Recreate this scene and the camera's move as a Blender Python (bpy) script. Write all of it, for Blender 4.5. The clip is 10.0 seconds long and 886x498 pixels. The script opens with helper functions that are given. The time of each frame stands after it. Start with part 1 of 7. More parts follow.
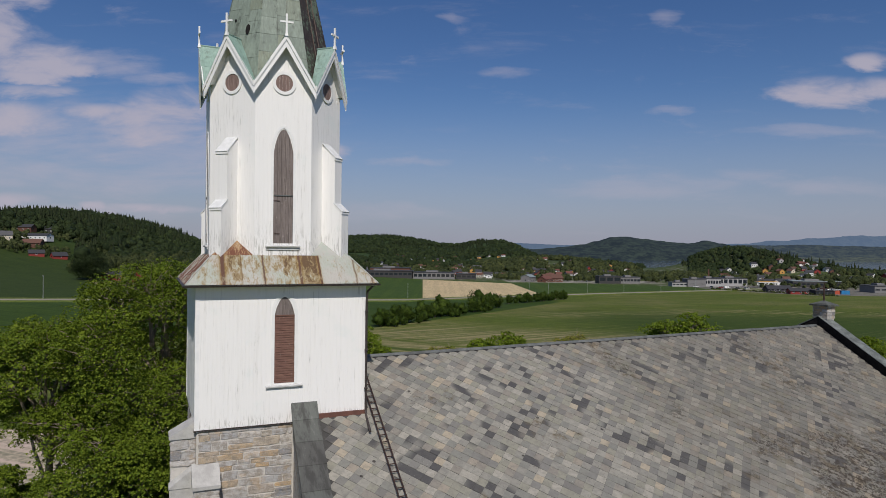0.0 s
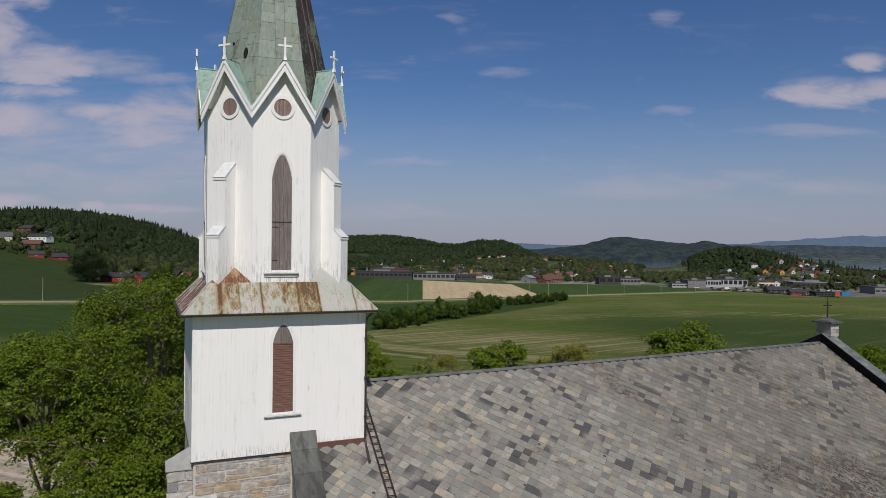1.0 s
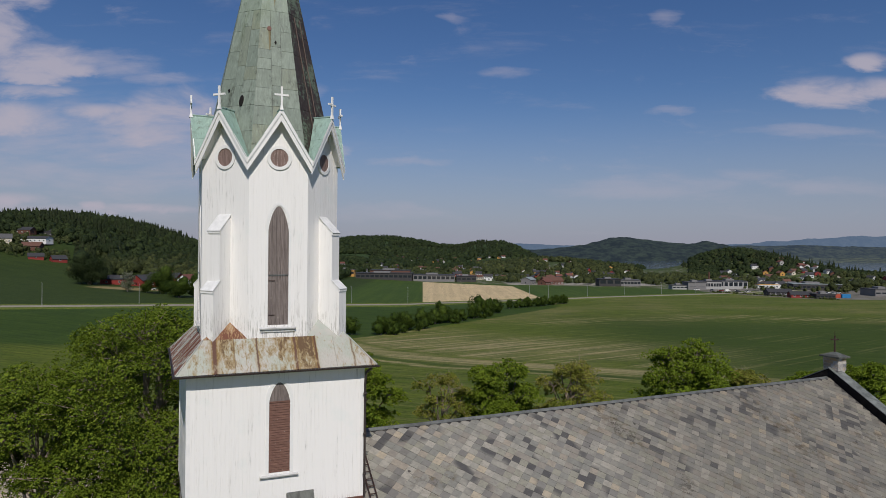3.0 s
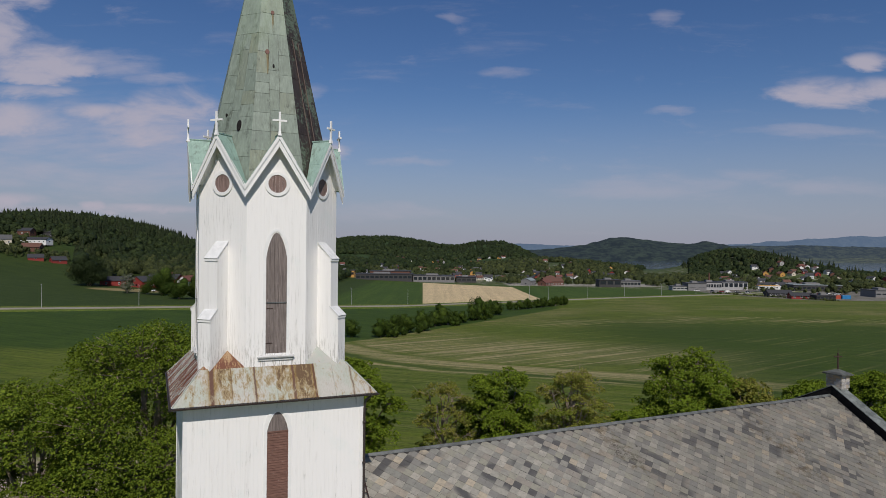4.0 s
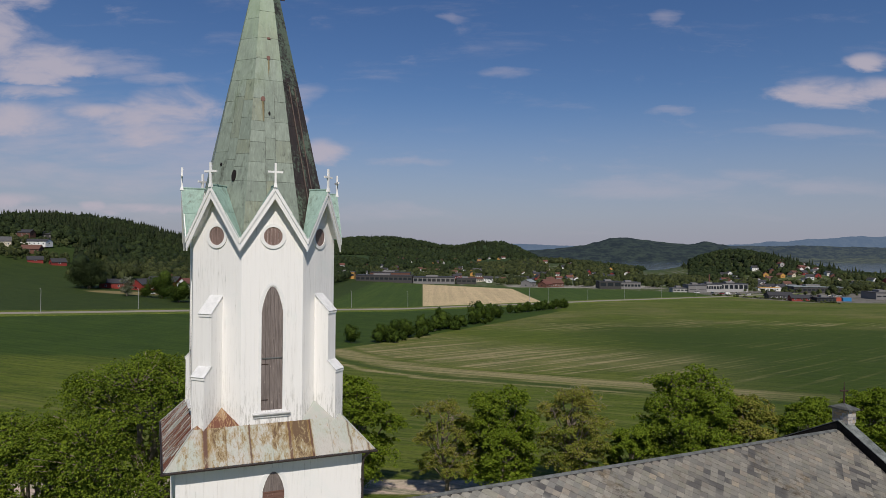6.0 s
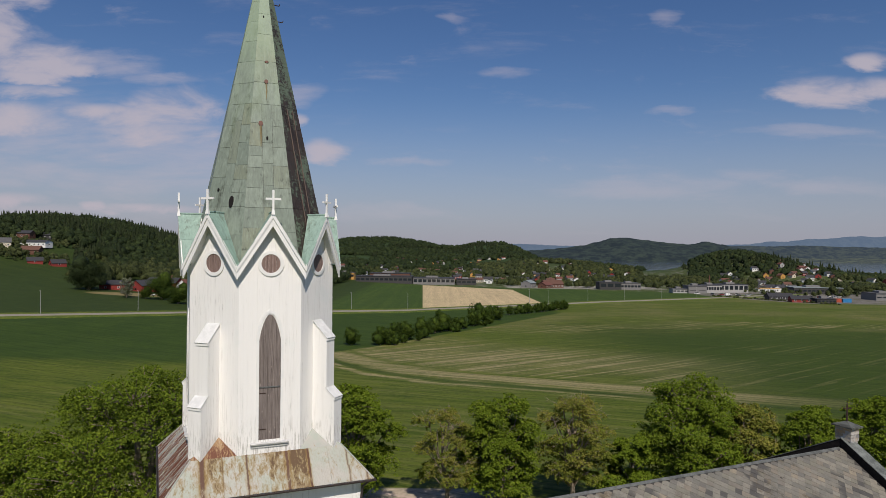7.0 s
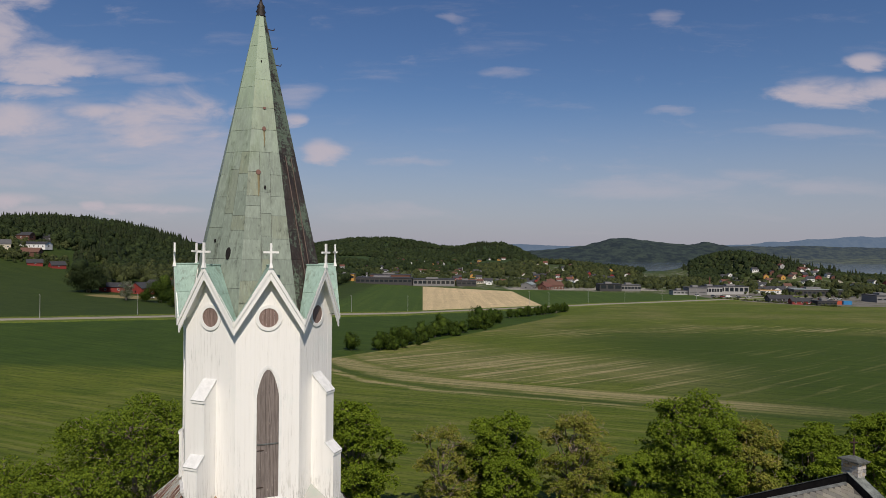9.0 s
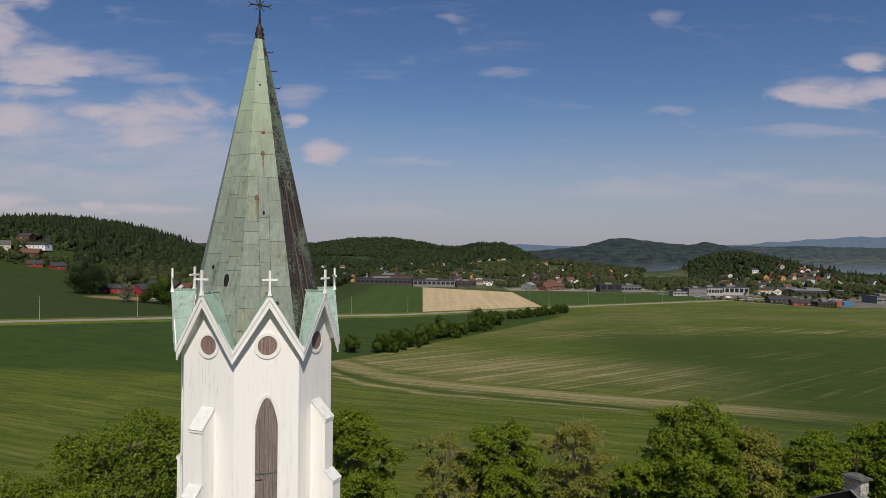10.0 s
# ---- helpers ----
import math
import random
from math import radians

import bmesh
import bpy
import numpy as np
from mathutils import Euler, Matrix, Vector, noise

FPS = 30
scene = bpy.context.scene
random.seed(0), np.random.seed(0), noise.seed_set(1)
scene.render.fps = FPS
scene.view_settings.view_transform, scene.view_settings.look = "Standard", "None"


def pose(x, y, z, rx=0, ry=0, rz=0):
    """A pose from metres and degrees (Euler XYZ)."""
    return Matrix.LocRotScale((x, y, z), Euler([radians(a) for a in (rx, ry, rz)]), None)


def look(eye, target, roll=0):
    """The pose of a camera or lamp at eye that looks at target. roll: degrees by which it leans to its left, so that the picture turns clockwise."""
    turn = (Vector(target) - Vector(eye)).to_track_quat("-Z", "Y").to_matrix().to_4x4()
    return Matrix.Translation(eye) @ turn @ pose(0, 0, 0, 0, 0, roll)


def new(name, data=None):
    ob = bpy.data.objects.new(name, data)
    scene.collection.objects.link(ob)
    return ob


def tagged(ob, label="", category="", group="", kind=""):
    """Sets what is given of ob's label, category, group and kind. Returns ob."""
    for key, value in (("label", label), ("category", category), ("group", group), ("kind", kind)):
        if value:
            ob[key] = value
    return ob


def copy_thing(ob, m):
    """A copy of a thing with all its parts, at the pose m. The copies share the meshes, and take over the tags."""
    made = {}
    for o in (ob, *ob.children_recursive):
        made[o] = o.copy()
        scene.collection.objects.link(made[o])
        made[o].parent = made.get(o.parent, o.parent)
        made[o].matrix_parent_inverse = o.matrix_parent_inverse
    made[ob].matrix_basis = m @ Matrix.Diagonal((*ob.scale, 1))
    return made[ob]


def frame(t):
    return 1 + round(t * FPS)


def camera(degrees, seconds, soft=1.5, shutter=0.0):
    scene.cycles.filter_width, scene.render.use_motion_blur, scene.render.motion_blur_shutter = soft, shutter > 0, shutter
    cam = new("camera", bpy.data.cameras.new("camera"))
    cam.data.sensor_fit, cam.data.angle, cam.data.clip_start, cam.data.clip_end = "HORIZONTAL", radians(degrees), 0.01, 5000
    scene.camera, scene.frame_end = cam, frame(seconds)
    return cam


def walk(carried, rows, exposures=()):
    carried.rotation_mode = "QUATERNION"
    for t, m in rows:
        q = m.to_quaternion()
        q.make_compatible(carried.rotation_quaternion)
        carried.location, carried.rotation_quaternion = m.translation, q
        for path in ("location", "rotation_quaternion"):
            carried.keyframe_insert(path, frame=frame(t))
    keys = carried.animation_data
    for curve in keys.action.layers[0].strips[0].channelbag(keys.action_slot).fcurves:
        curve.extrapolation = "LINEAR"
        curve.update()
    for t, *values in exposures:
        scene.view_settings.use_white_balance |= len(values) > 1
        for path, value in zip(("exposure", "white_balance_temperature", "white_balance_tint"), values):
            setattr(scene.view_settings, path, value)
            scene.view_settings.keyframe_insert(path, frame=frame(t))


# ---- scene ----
# camera: a drone that climbs beside the tower, its gimbal held still
cam = camera(67.18, 10.0, soft=0.75)
TURN, TILT, LEAN = -23.444, 0.095, -0.535
PATH = [
    (0.0, -3.611, -22.666, 15.562),
    (0.5, -3.571, -22.543, 15.963),
    (1.0, -3.527, -22.409, 16.367),
    (1.5, -3.482, -22.271, 16.764),
    (2.0, -3.446, -22.160, 17.164),
    (2.5, -3.399, -22.023, 17.560),
    (4.0, -3.265, -21.657, 18.741),
    (4.5, -3.218, -21.541, 19.131),
    (5.0, -3.173, -21.428, 19.514),
    (5.5, -3.132, -21.317, 19.887),
    (7.0, -2.998, -20.993, 21.030),
    (7.5, -2.969, -20.909, 21.407),
    (8.0, -2.944, -20.807, 21.772),
    (8.5, -2.917, -20.690, 22.126),
    (9.0, -2.887, -20.575, 22.494),
    (9.5, -2.861, -20.499, 22.833),
    (10.0, -2.832, -20.406, 23.225),
]
walk(cam, [(t, pose(x, y, z, 90 + TILT, LEAN, TURN)) for t, x, y, z in PATH], exposures=[(0.0, -0.12, 6240.0, 15.0), (2.5, -0.15, 6270.0, 15.0), (5.0, -0.13, 6320.0, 15.0), (7.0, -0.01, 6560.0, 15.0), (10.0, 0.03, 6760.0, 15.0)])

# ---- world and sun ----
SUN_ELEV, SUN_EAST = 47.0, -13.0          # degrees above the horizon; degrees east of the church's south
sun_dir = Vector((math.sin(radians(SUN_EAST)) * math.cos(radians(SUN_ELEV)), -math.cos(radians(SUN_EAST)) * math.cos(radians(SUN_ELEV)), math.sin(radians(SUN_ELEV))))
sun = new("sun", bpy.data.lights.new("sun", "SUN"))
sun.data.energy, sun.data.angle, sun.data.color = 4.0, radians(0.55), (1.0, 0.945, 0.83)
sun.matrix_world = look(sun_dir * 100, (0, 0, 0))


def node(nt, kind, **sets):
    n = nt.nodes.new(kind)
    for k, v in sets.items():
        if k in n.inputs:
            n.inputs[k].default_value = v
        else:
            setattr(n, k, v)
    return n


def math_node(nt, op, a, b=None, clamp=False):
    n = nt.nodes.new("ShaderNodeMath")
    n.operation, n.use_clamp = op, clamp
    for i, v in enumerate((a, b)):
        if v is None:
            continue
        if isinstance(v, (int, float)):
            n.inputs[i].default_value = v
        else:
            nt.links.new(v, n.inputs[i])
    return n.outputs[0]


def mix_colour(nt, fac, a, b, mode="MIX"):
    n = nt.nodes.new("ShaderNodeMix")
    n.data_type, n.blend_type, n.clamp_factor = "RGBA", mode, True
    for i, v in ((0, fac), (6, a), (7, b)):
        if isinstance(v, (int, float)):
            n.inputs[i].default_value = v
        elif isinstance(v, (tuple, list)):
            n.inputs[i].default_value = (*v[:3], 1.0)
        else:
            nt.links.new(v, n.inputs[i])
    return n.outputs[2]


def ramp(nt, fac, lo, hi):
    n = nt.nodes.new("ShaderNodeMapRange")
    n.interpolation_type = "SMOOTHSTEP"
    nt.links.new(fac, n.inputs[0])
    n.inputs[1].default_value, n.inputs[2].default_value = lo, hi
    return n.outputs[0]


def noise_tex(nt, vec, scale, detail=4.0, rough=0.6, distort=0.0):
    n = node(nt, "ShaderNodeTexNoise", Scale=scale, Detail=detail, Roughness=rough, Distortion=distort)
    if vec is not None:
        nt.links.new(vec, n.inputs["Vector"])
    return n.outputs["Fac"]


def scaled(nt, vec, s):
    n = node(nt, "ShaderNodeMapping")
    n.inputs["Scale"].default_value = s
    nt.links.new(vec, n.inputs["Vector"])
    return n.outputs[0]


AHEAD = Vector((0.39785, 0.91745, 0.0))   # the valley's axis, in which the country lies
RIGHT = Vector((0.91745, -0.39785, 0.0))
ORIGIN = Vector((-3.61, -22.67, 0.0))

world = bpy.data.worlds.new("world")
scene.world = world
world.use_nodes = True
wt = world.node_tree
wt.nodes.clear()
sky = node(wt, "ShaderNodeTexSky", sky_type="NISHITA", sun_disc=False, sun_elevation=radians(SUN_ELEV), sun_rotation=radians(180 - SUN_EAST), altitude=60.0, air_density=1.0, dust_density=0.4, ozone_density=3.0)
tc = node(wt, "ShaderNodeTexCoord")
sep = node(wt, "ShaderNodeSeparateXYZ")
wt.links.new(tc.outputs["Generated"], sep.inputs[0])
ahd = math_node(wt, "ADD", math_node(wt, "MULTIPLY", sep.outputs[0], AHEAD.x), math_node(wt, "MULTIPLY", sep.outputs[1], AHEAD.y))
rgt = math_node(wt, "ADD", math_node(wt, "MULTIPLY", sep.outputs[0], RIGHT.x), math_node(wt, "MULTIPLY", sep.outputs[1], RIGHT.y))
far = math_node(wt, "MAXIMUM", math_node(wt, "ABSOLUTE", ahd), 0.15)
tan_a, tan_e = math_node(wt, "DIVIDE", rgt, far), math_node(wt, "DIVIDE", sep.outputs[2], far)
comb = node(wt, "ShaderNodeCombineXYZ")
wt.links.new(tan_a, comb.inputs[0])
wt.links.new(tan_e, comb.inputs[1])
# fair-weather heaps and thin veils: middle and half-size of each, as tangents right of and above the valley's axis
HEAPS = (
    (-0.680, 0.306, 0.085, 0.0508), (-0.621, 0.283, 0.080, 0.0271), (-0.569, 0.265, 0.053, 0.0127), (-0.655, 0.364, 0.064, 0.0186), (-0.633, 0.256, 0.068, 0.0110),
    (-0.633, 0.230, 0.072, 0.0110), (-0.662, 0.193, 0.093, 0.0237), (-0.416, 0.212, 0.068, 0.0280), (-0.454, 0.195, 0.068, 0.0203), (-0.430, 0.172, 0.085, 0.0150), (-0.515, 0.204, 0.051, 0.0102),
    (-0.641, 0.070, 0.044, 0.0093), (-0.453, 0.058, 0.061, 0.0068), (-0.529, 0.064, 0.017, 0.0059), (-0.177, 0.147, 0.034, 0.0169), (-0.227, 0.193, 0.022, 0.0085),
    (-0.309, 0.199, 0.020, 0.0136), (0.571, 0.243, 0.058, 0.0195), (0.647, 0.248, 0.042, 0.0158), (0.647, 0.290, 0.039, 0.0116),
)
VEILS = (
    (-0.437, 0.153, 0.161, 0.0356), (-0.615, 0.166, 0.136, 0.0466), (-0.449, 0.103, 0.161, 0.0220), (-0.498, 0.275, 0.055, 0.0169), (-0.427, 0.253, 0.038, 0.0093),
    (-0.224, 0.231, 0.030, 0.0161), (-0.602, 0.120, 0.029, 0.0085), (-0.580, 0.048, 0.127, 0.0119), (-0.648, 0.115, 0.085, 0.0254),
)
WISPS = (
    (0.096, 0.268, 0.026, 0.0070), (0.021, 0.348, 0.021, 0.0058), (0.337, 0.353, 0.019, 0.0095), (0.546, 0.184, 0.076, 0.0076), (0.345, 0.213, 0.022, 0.0051),
    (0.309, 0.095, 0.140, 0.0152), (0.563, 0.101, 0.110, 0.0110), (0.474, 0.117, 0.051, 0.0119), (-0.101, 0.057, 0.085, 0.0119), (-0.055, 0.133, 0.059, 0.0051),
)
torn = noise_tex(wt, scaled(wt, comb.outputs[0], (9.0, 24.0, 1.0)), 1.0, 9.0, 0.60, 0.4)
combed = noise_tex(wt, scaled(wt, comb.outputs[0], (5.0, 26.0, 1.0)), 1.0, 8.0, 0.62, 0.3)
sway = noise_tex(wt, scaled(wt, comb.outputs[0], (11.0, 22.0, 1.0)), 1.0, 3.0, 0.5)
bent_a = math_node(wt, "ADD", tan_a, math_node(wt, "MULTIPLY", math_node(wt, "SUBTRACT", sway, 0.5), 0.10))
bent_e = math_node(wt, "ADD", tan_e, math_node(wt, "MULTIPLY", math_node(wt, "SUBTRACT", torn, 0.5), 0.030))


def cover_of(spots):
    """1 at the middle of each cloud, 0 on its rim, falling off outside."""
    best = None
    for ca, ce, ra, re_ in spots:
        da = math_node(wt, "MULTIPLY", math_node(wt, "SUBTRACT", bent_a, ca), 1.0 / ra)
        de = math_node(wt, "MULTIPLY", math_node(wt, "SUBTRACT", bent_e, ce), 1.0 / re_)
        d2 = math_node(wt, "ADD", math_node(wt, "MULTIPLY", da, da), math_node(wt, "MULTIPLY", de, de))
        w = math_node(wt, "SUBTRACT", 1.0, d2)
        best = w if best is None else math_node(wt, "MAXIMUM", best, w)
    return math_node(wt, "MAXIMUM", best, -1.5)


heap = math_node(wt, "ADD", cover_of(HEAPS), math_node(wt, "MULTIPLY", math_node(wt, "SUBTRACT", torn, 0.47), 6.0))
heap = math_node(wt, "MULTIPLY", ramp(wt, heap, -0.8, 1.8), 0.84)
combing = math_node(wt, "MULTIPLY", math_node(wt, "SUBTRACT", combed, 0.47), 7.5)
veil = math_node(wt, "MULTIPLY", ramp(wt, math_node(wt, "ADD", cover_of(VEILS), combing), -1.1, 2.4), 0.48)
wisp = math_node(wt, "MULTIPLY", ramp(wt, math_node(wt, "ADD", cover_of(WISPS), combing), -0.9, 2.4), 0.36)
veil = math_node(wt, "MAXIMUM", veil, wisp)
cloud = math_node(wt, "SUBTRACT", 1.0, math_node(wt, "MULTIPLY", math_node(wt, "SUBTRACT", 1.0, heap), math_node(wt, "SUBTRACT", 1.0, veil)))
# haze close to the horizon
haze = ramp(wt, sep.outputs[2], 0.24, -0.03)
hsv = node(wt, "ShaderNodeHueSaturation", Hue=0.508, Saturation=1.22, Value=1.06)
wt.links.new(sky.outputs[0], hsv.inputs["Color"])
sky_col = mix_colour(wt, math_node(wt, "MULTIPLY", haze, 0.85), hsv.outputs[0], (4.35, 4.55, 6.0))
col = mix_colour(wt, cloud, sky_col, (7.3, 6.8, 7.5))
bg = node(wt, "ShaderNodeBackground", Strength=0.066)
wt.links.new(col, bg.inputs[0])
wo = node(wt, "ShaderNodeOutputWorld")
wt.links.new(bg.outputs[0], wo.inputs[0])

# ---- materials ----
def material(name, rough=0.7, metal=0.0, spec=0.35):
    m = bpy.data.materials.new(name)
    m.use_nodes = True
    nt = m.node_tree
    b = nt.nodes["Principled BSDF"]
    b.inputs["Roughness"].default_value, b.inputs["Metallic"].default_value = rough, metal
    b.inputs["Specular IOR Level"].default_value = spec
    return m, nt, b


def bump(nt, b, height, strength=0.3, distance=0.02):
    n = node(nt, "ShaderNodeBump", Strength=strength, Distance=distance)
    nt.links.new(height, n.inputs["Height"])
    nt.links.new(n.outputs[0], b.inputs["Normal"])


def object_pos(nt):
    return node(nt, "ShaderNodeNewGeometry").outputs["Position"]


def simple(name, base, other, scale=3.0, rough=0.7, metal=0.0, amount=0.6, stretch=(1, 1, 1), relief=0.2, distance=0.01, spec=0.35):
    """Two tones mixed by noise at two scales, with a fine relief."""
    m, nt, b = material(name, rough, metal, spec)
    pos = scaled(nt, object_pos(nt), stretch)
    n1, n2 = noise_tex(nt, pos, scale), noise_tex(nt, pos, scale * 9, 3.0)
    f = math_node(nt, "ADD", math_node(nt, "MULTIPLY", n1, 0.7), math_node(nt, "MULTIPLY", n2, 0.3))
    f = math_node(nt, "MULTIPLY", ramp(nt, f, 0.35, 0.65), amount)
    nt.links.new(mix_colour(nt, f, base, other), b.inputs["Base Color"])
    bump(nt, b, n2, relief, distance)
    return m



# ---- shared builders ----
def ground_z(u, v):
    """Height of the land, u metres right and v metres ahead along the valley."""
    v0 = max(v, 0.0)
    z = 1.5 - 16.5 * (1 - math.exp(-v0 / 230))
    z += 0.04 * max(0.0, -u - 20) * min(1.0, v0 / 220)
    z += 43 * math.exp(-((u + 400) / (150 if u < -400 else 88)) ** 2 / 2 - ((v - 740) / 190) ** 2 / 2)
    z += 60 * math.exp(-((u + 165) / 175) ** 2 / 2 - ((v - 1950) / 280) ** 2 / 2)
    z += 56 * math.exp(-((u - 165) / 68) ** 2 / 2 - ((v - 1900) / 260) ** 2 / 2)
    z += 34 * math.exp(-((u - 434) / (36 if u < 434 else 60)) ** 2 / 2 - ((v - 1000) / 110) ** 2 / 2)
    z += 14 * math.exp(-((u - 190) / 72) ** 2 / 2 - ((v - 1150) / 100) ** 2 / 2)
    e = min(1.0, max(0.0, (v - 1250 - max(0.0, 200 - u) * 6) / 250))
    z -= 14 * e * e * (3 - 2 * e)
    return z


def land(u, v, up=0.0):
    p = ORIGIN + RIGHT * u + AHEAD * v
    return Vector((p.x, p.y, ground_z(u, v) + up))


def mesh_from(name, verts, faces, mat):
    me = bpy.data.meshes.new(name)
    me.from_pydata([tuple(v) for v in verts], [], [tuple(f) for f in faces])
    me.materials.append(mat)
    me.update()
    return me


def part(name, data, mat, parent=None, label="", smooth=False):
    """Links a bmesh, or a mesh, as one object under parent; a bmesh in the world's frame is moved into the parent's."""
    if isinstance(data, bmesh.types.BMesh):
        me = bpy.data.meshes.new(name)
        bmesh.ops.recalc_face_normals(data, faces=data.faces[:])
        data.to_mesh(me)
        data.free()
    else:
        me = data
    if mat is not None and not me.materials:
        me.materials.append(mat)
    if smooth:
        me.shade_smooth()
    ob = new(name, me)
    if parent is not None:
        ob.parent = parent
    if label:
        ob["label"] = label
    return ob


def prism(bm, ring, z0, z1, ring2=None):
    """A closed prism between two rings of (x, y)."""
    ring2 = ring2 or ring
    lo = [bm.verts.new((x, y, z0)) for x, y in ring]
    hi = [bm.verts.new((x, y, z1)) for x, y in ring2]
    n = len(ring)
    for i in range(n):
        bm.faces.new((lo[i], lo[(i + 1) % n], hi[(i + 1) % n], hi[i]))
    bm.faces.new(hi)
    bm.faces.new(lo[::-1])


def octagon(a):
    k = a * math.tan(math.pi / 8)
    return [(-k, -a), (k, -a), (a, -k), (a, k), (k, a), (-k, a), (-a, k), (-a, -k)]


def square(h):
    return [(-h, -h), (h, -h), (h, h), (-h, h)]




def face_frame(phi):
    """Maps (along, up, out) on a wall that looks phi degrees east of south."""
    n = Vector((math.sin(radians(phi)), -math.cos(radians(phi)), 0))
    t = Vector((math.cos(radians(phi)), math.sin(radians(phi)), 0))
    return lambda s, z, d: t * s + n * d + Vector((0, 0, z))


def hexa(bm, pts):
    """Eight corners, the lower four then the upper four, each ring in the same order."""
    v = [bm.verts.new(p) for p in pts]
    for f in ((0, 3, 2, 1), (4, 5, 6, 7), (0, 1, 5, 4), (1, 2, 6, 5), (2, 3, 7, 6), (3, 0, 4, 7)):
        bm.faces.new([v[i] for i in f])


def box(bm, F, s0, s1, z0, z1, d0, d1):
    hexa(bm, [F(s0, z0, d0), F(s1, z0, d0), F(s1, z0, d1), F(s0, z0, d1), F(s0, z1, d0), F(s1, z1, d0), F(s1, z1, d1), F(s0, z1, d1)])


def world_box(bm, x0, x1, y0, y1, z0, z1):
    box(bm, lambda s, z, d: Vector((s, d, z)), x0, x1, z0, z1, y0, y1)


def plate(bm, pts, thick):
    """A flat plate: its outline, thickened against its normal."""
    pts = [Vector(p) for p in pts]
    n = (pts[1] - pts[0]).cross(pts[2] - pts[0]).normalized() * thick
    a, b = [bm.verts.new(p) for p in pts], [bm.verts.new(p - n) for p in pts]
    k = len(pts)
    bm.faces.new(a)
    bm.faces.new(b[::-1])
    for i in range(k):
        bm.faces.new((a[i], b[i], b[(i + 1) % k], a[(i + 1) % k]))


def rod(bm, p, q, r, r2=None, n=8):
    p, q = Vector(p), Vector(q)
    r2 = r if r2 is None else r2
    w = (q - p).normalized()
    a = w.orthogonal().normalized()
    b = w.cross(a)
    lo = [bm.verts.new(p + (a * math.cos(2 * math.pi * i / n) + b * math.sin(2 * math.pi * i / n)) * r) for i in range(n)]
    hi = [bm.verts.new(q + (a * math.cos(2 * math.pi * i / n) + b * math.sin(2 * math.pi * i / n)) * r2) for i in range(n)]
    for i in range(n):
        bm.faces.new((lo[i], lo[(i + 1) % n], hi[(i + 1) % n], hi[i]))
    bm.faces.new(lo[::-1])
    bm.faces.new(hi)


def lathe(bm, centre, profile, n=16):
    """Turned about the upright through centre: profile of (radius, height)."""
    c = Vector(centre)
    rings = [[bm.verts.new(c + Vector((r * math.cos(2 * math.pi * i / n), r * math.sin(2 * math.pi * i / n), z))) for i in range(n)] for r, z in profile]
    for a, b in zip(rings, rings[1:]):
        for i in range(n):
            bm.faces.new((a[i], a[(i + 1) % n], b[(i + 1) % n], b[i]))
    bm.faces.new(rings[0][::-1])
    bm.faces.new(rings[-1])


def pointed(half, sill, spring, apex):
    """Top of a pointed opening over its width."""
    def top(s):
        k = min(1.0, abs(s) / half)
        return spring + (apex - spring) * (1 - k ** 1.9) ** 0.8
    return top


def boards(parent, mat, F, s0, s1, zlo, zhi, d, rng, width=0.118, thick=0.03, hole=None, name="board"):
    """Upright boards, each a part of its own, a touch proud of or behind its neighbour, cut round a hole (half width, sill, top)."""
    n = max(1, round((s1 - s0) / width))
    w = (s1 - s0) / n
    for i in range(n):
        a, b = s0 + i * w + 0.0006, s0 + (i + 1) * w - 0.0006
        off = rng.uniform(-0.0015, 0.0015)
        cuts = [a, (a + b) / 2, b]
        if hole:
            cuts = sorted(set([a + (b - a) * k / 4 for k in range(5)] + [c for c in (-hole[0], hole[0]) if a < c < b]))
        made = [bmesh.new(), bmesh.new()]
        for c0, c1 in zip(cuts, cuts[1:]):
            m = (c0 + c1) / 2
            e0, e1 = (0.0016 if c0 == a else 0.0), (0.0016 if c1 == b else 0.0)
            spans = [(zlo, zlo, zhi(c0), zhi(c1))]
            if hole and abs(m) < hole[0]:
                spans = [(zlo, zlo, hole[1], hole[1]), (hole[2](c0), hole[2](c1), zhi(c0), zhi(c1))]
            if hole and a < hole[0] and b > -hole[0] and len(spans) == 1:
                spans = [(zlo, zlo, hole[1], hole[1]), (hole[1], hole[1], zhi(c0), zhi(c1))]
            for bm, (l0, l1, h0, h1) in zip(made, spans):
                hexa(bm, [F(c0, l0, d - thick), F(c1, l1, d - thick), F(c1, l1, d + off - e1), F(c0, l0, d + off - e0), F(c0, h0, d - thick), F(c1, h1, d - thick), F(c1, h1, d + off - e1), F(c0, h0, d + off - e0)])
        for bm in made:
            bmesh.ops.remove_doubles(bm, verts=bm.verts[:], dist=0.0005)
            if bm.verts:
                part(name, bm, mat, parent)


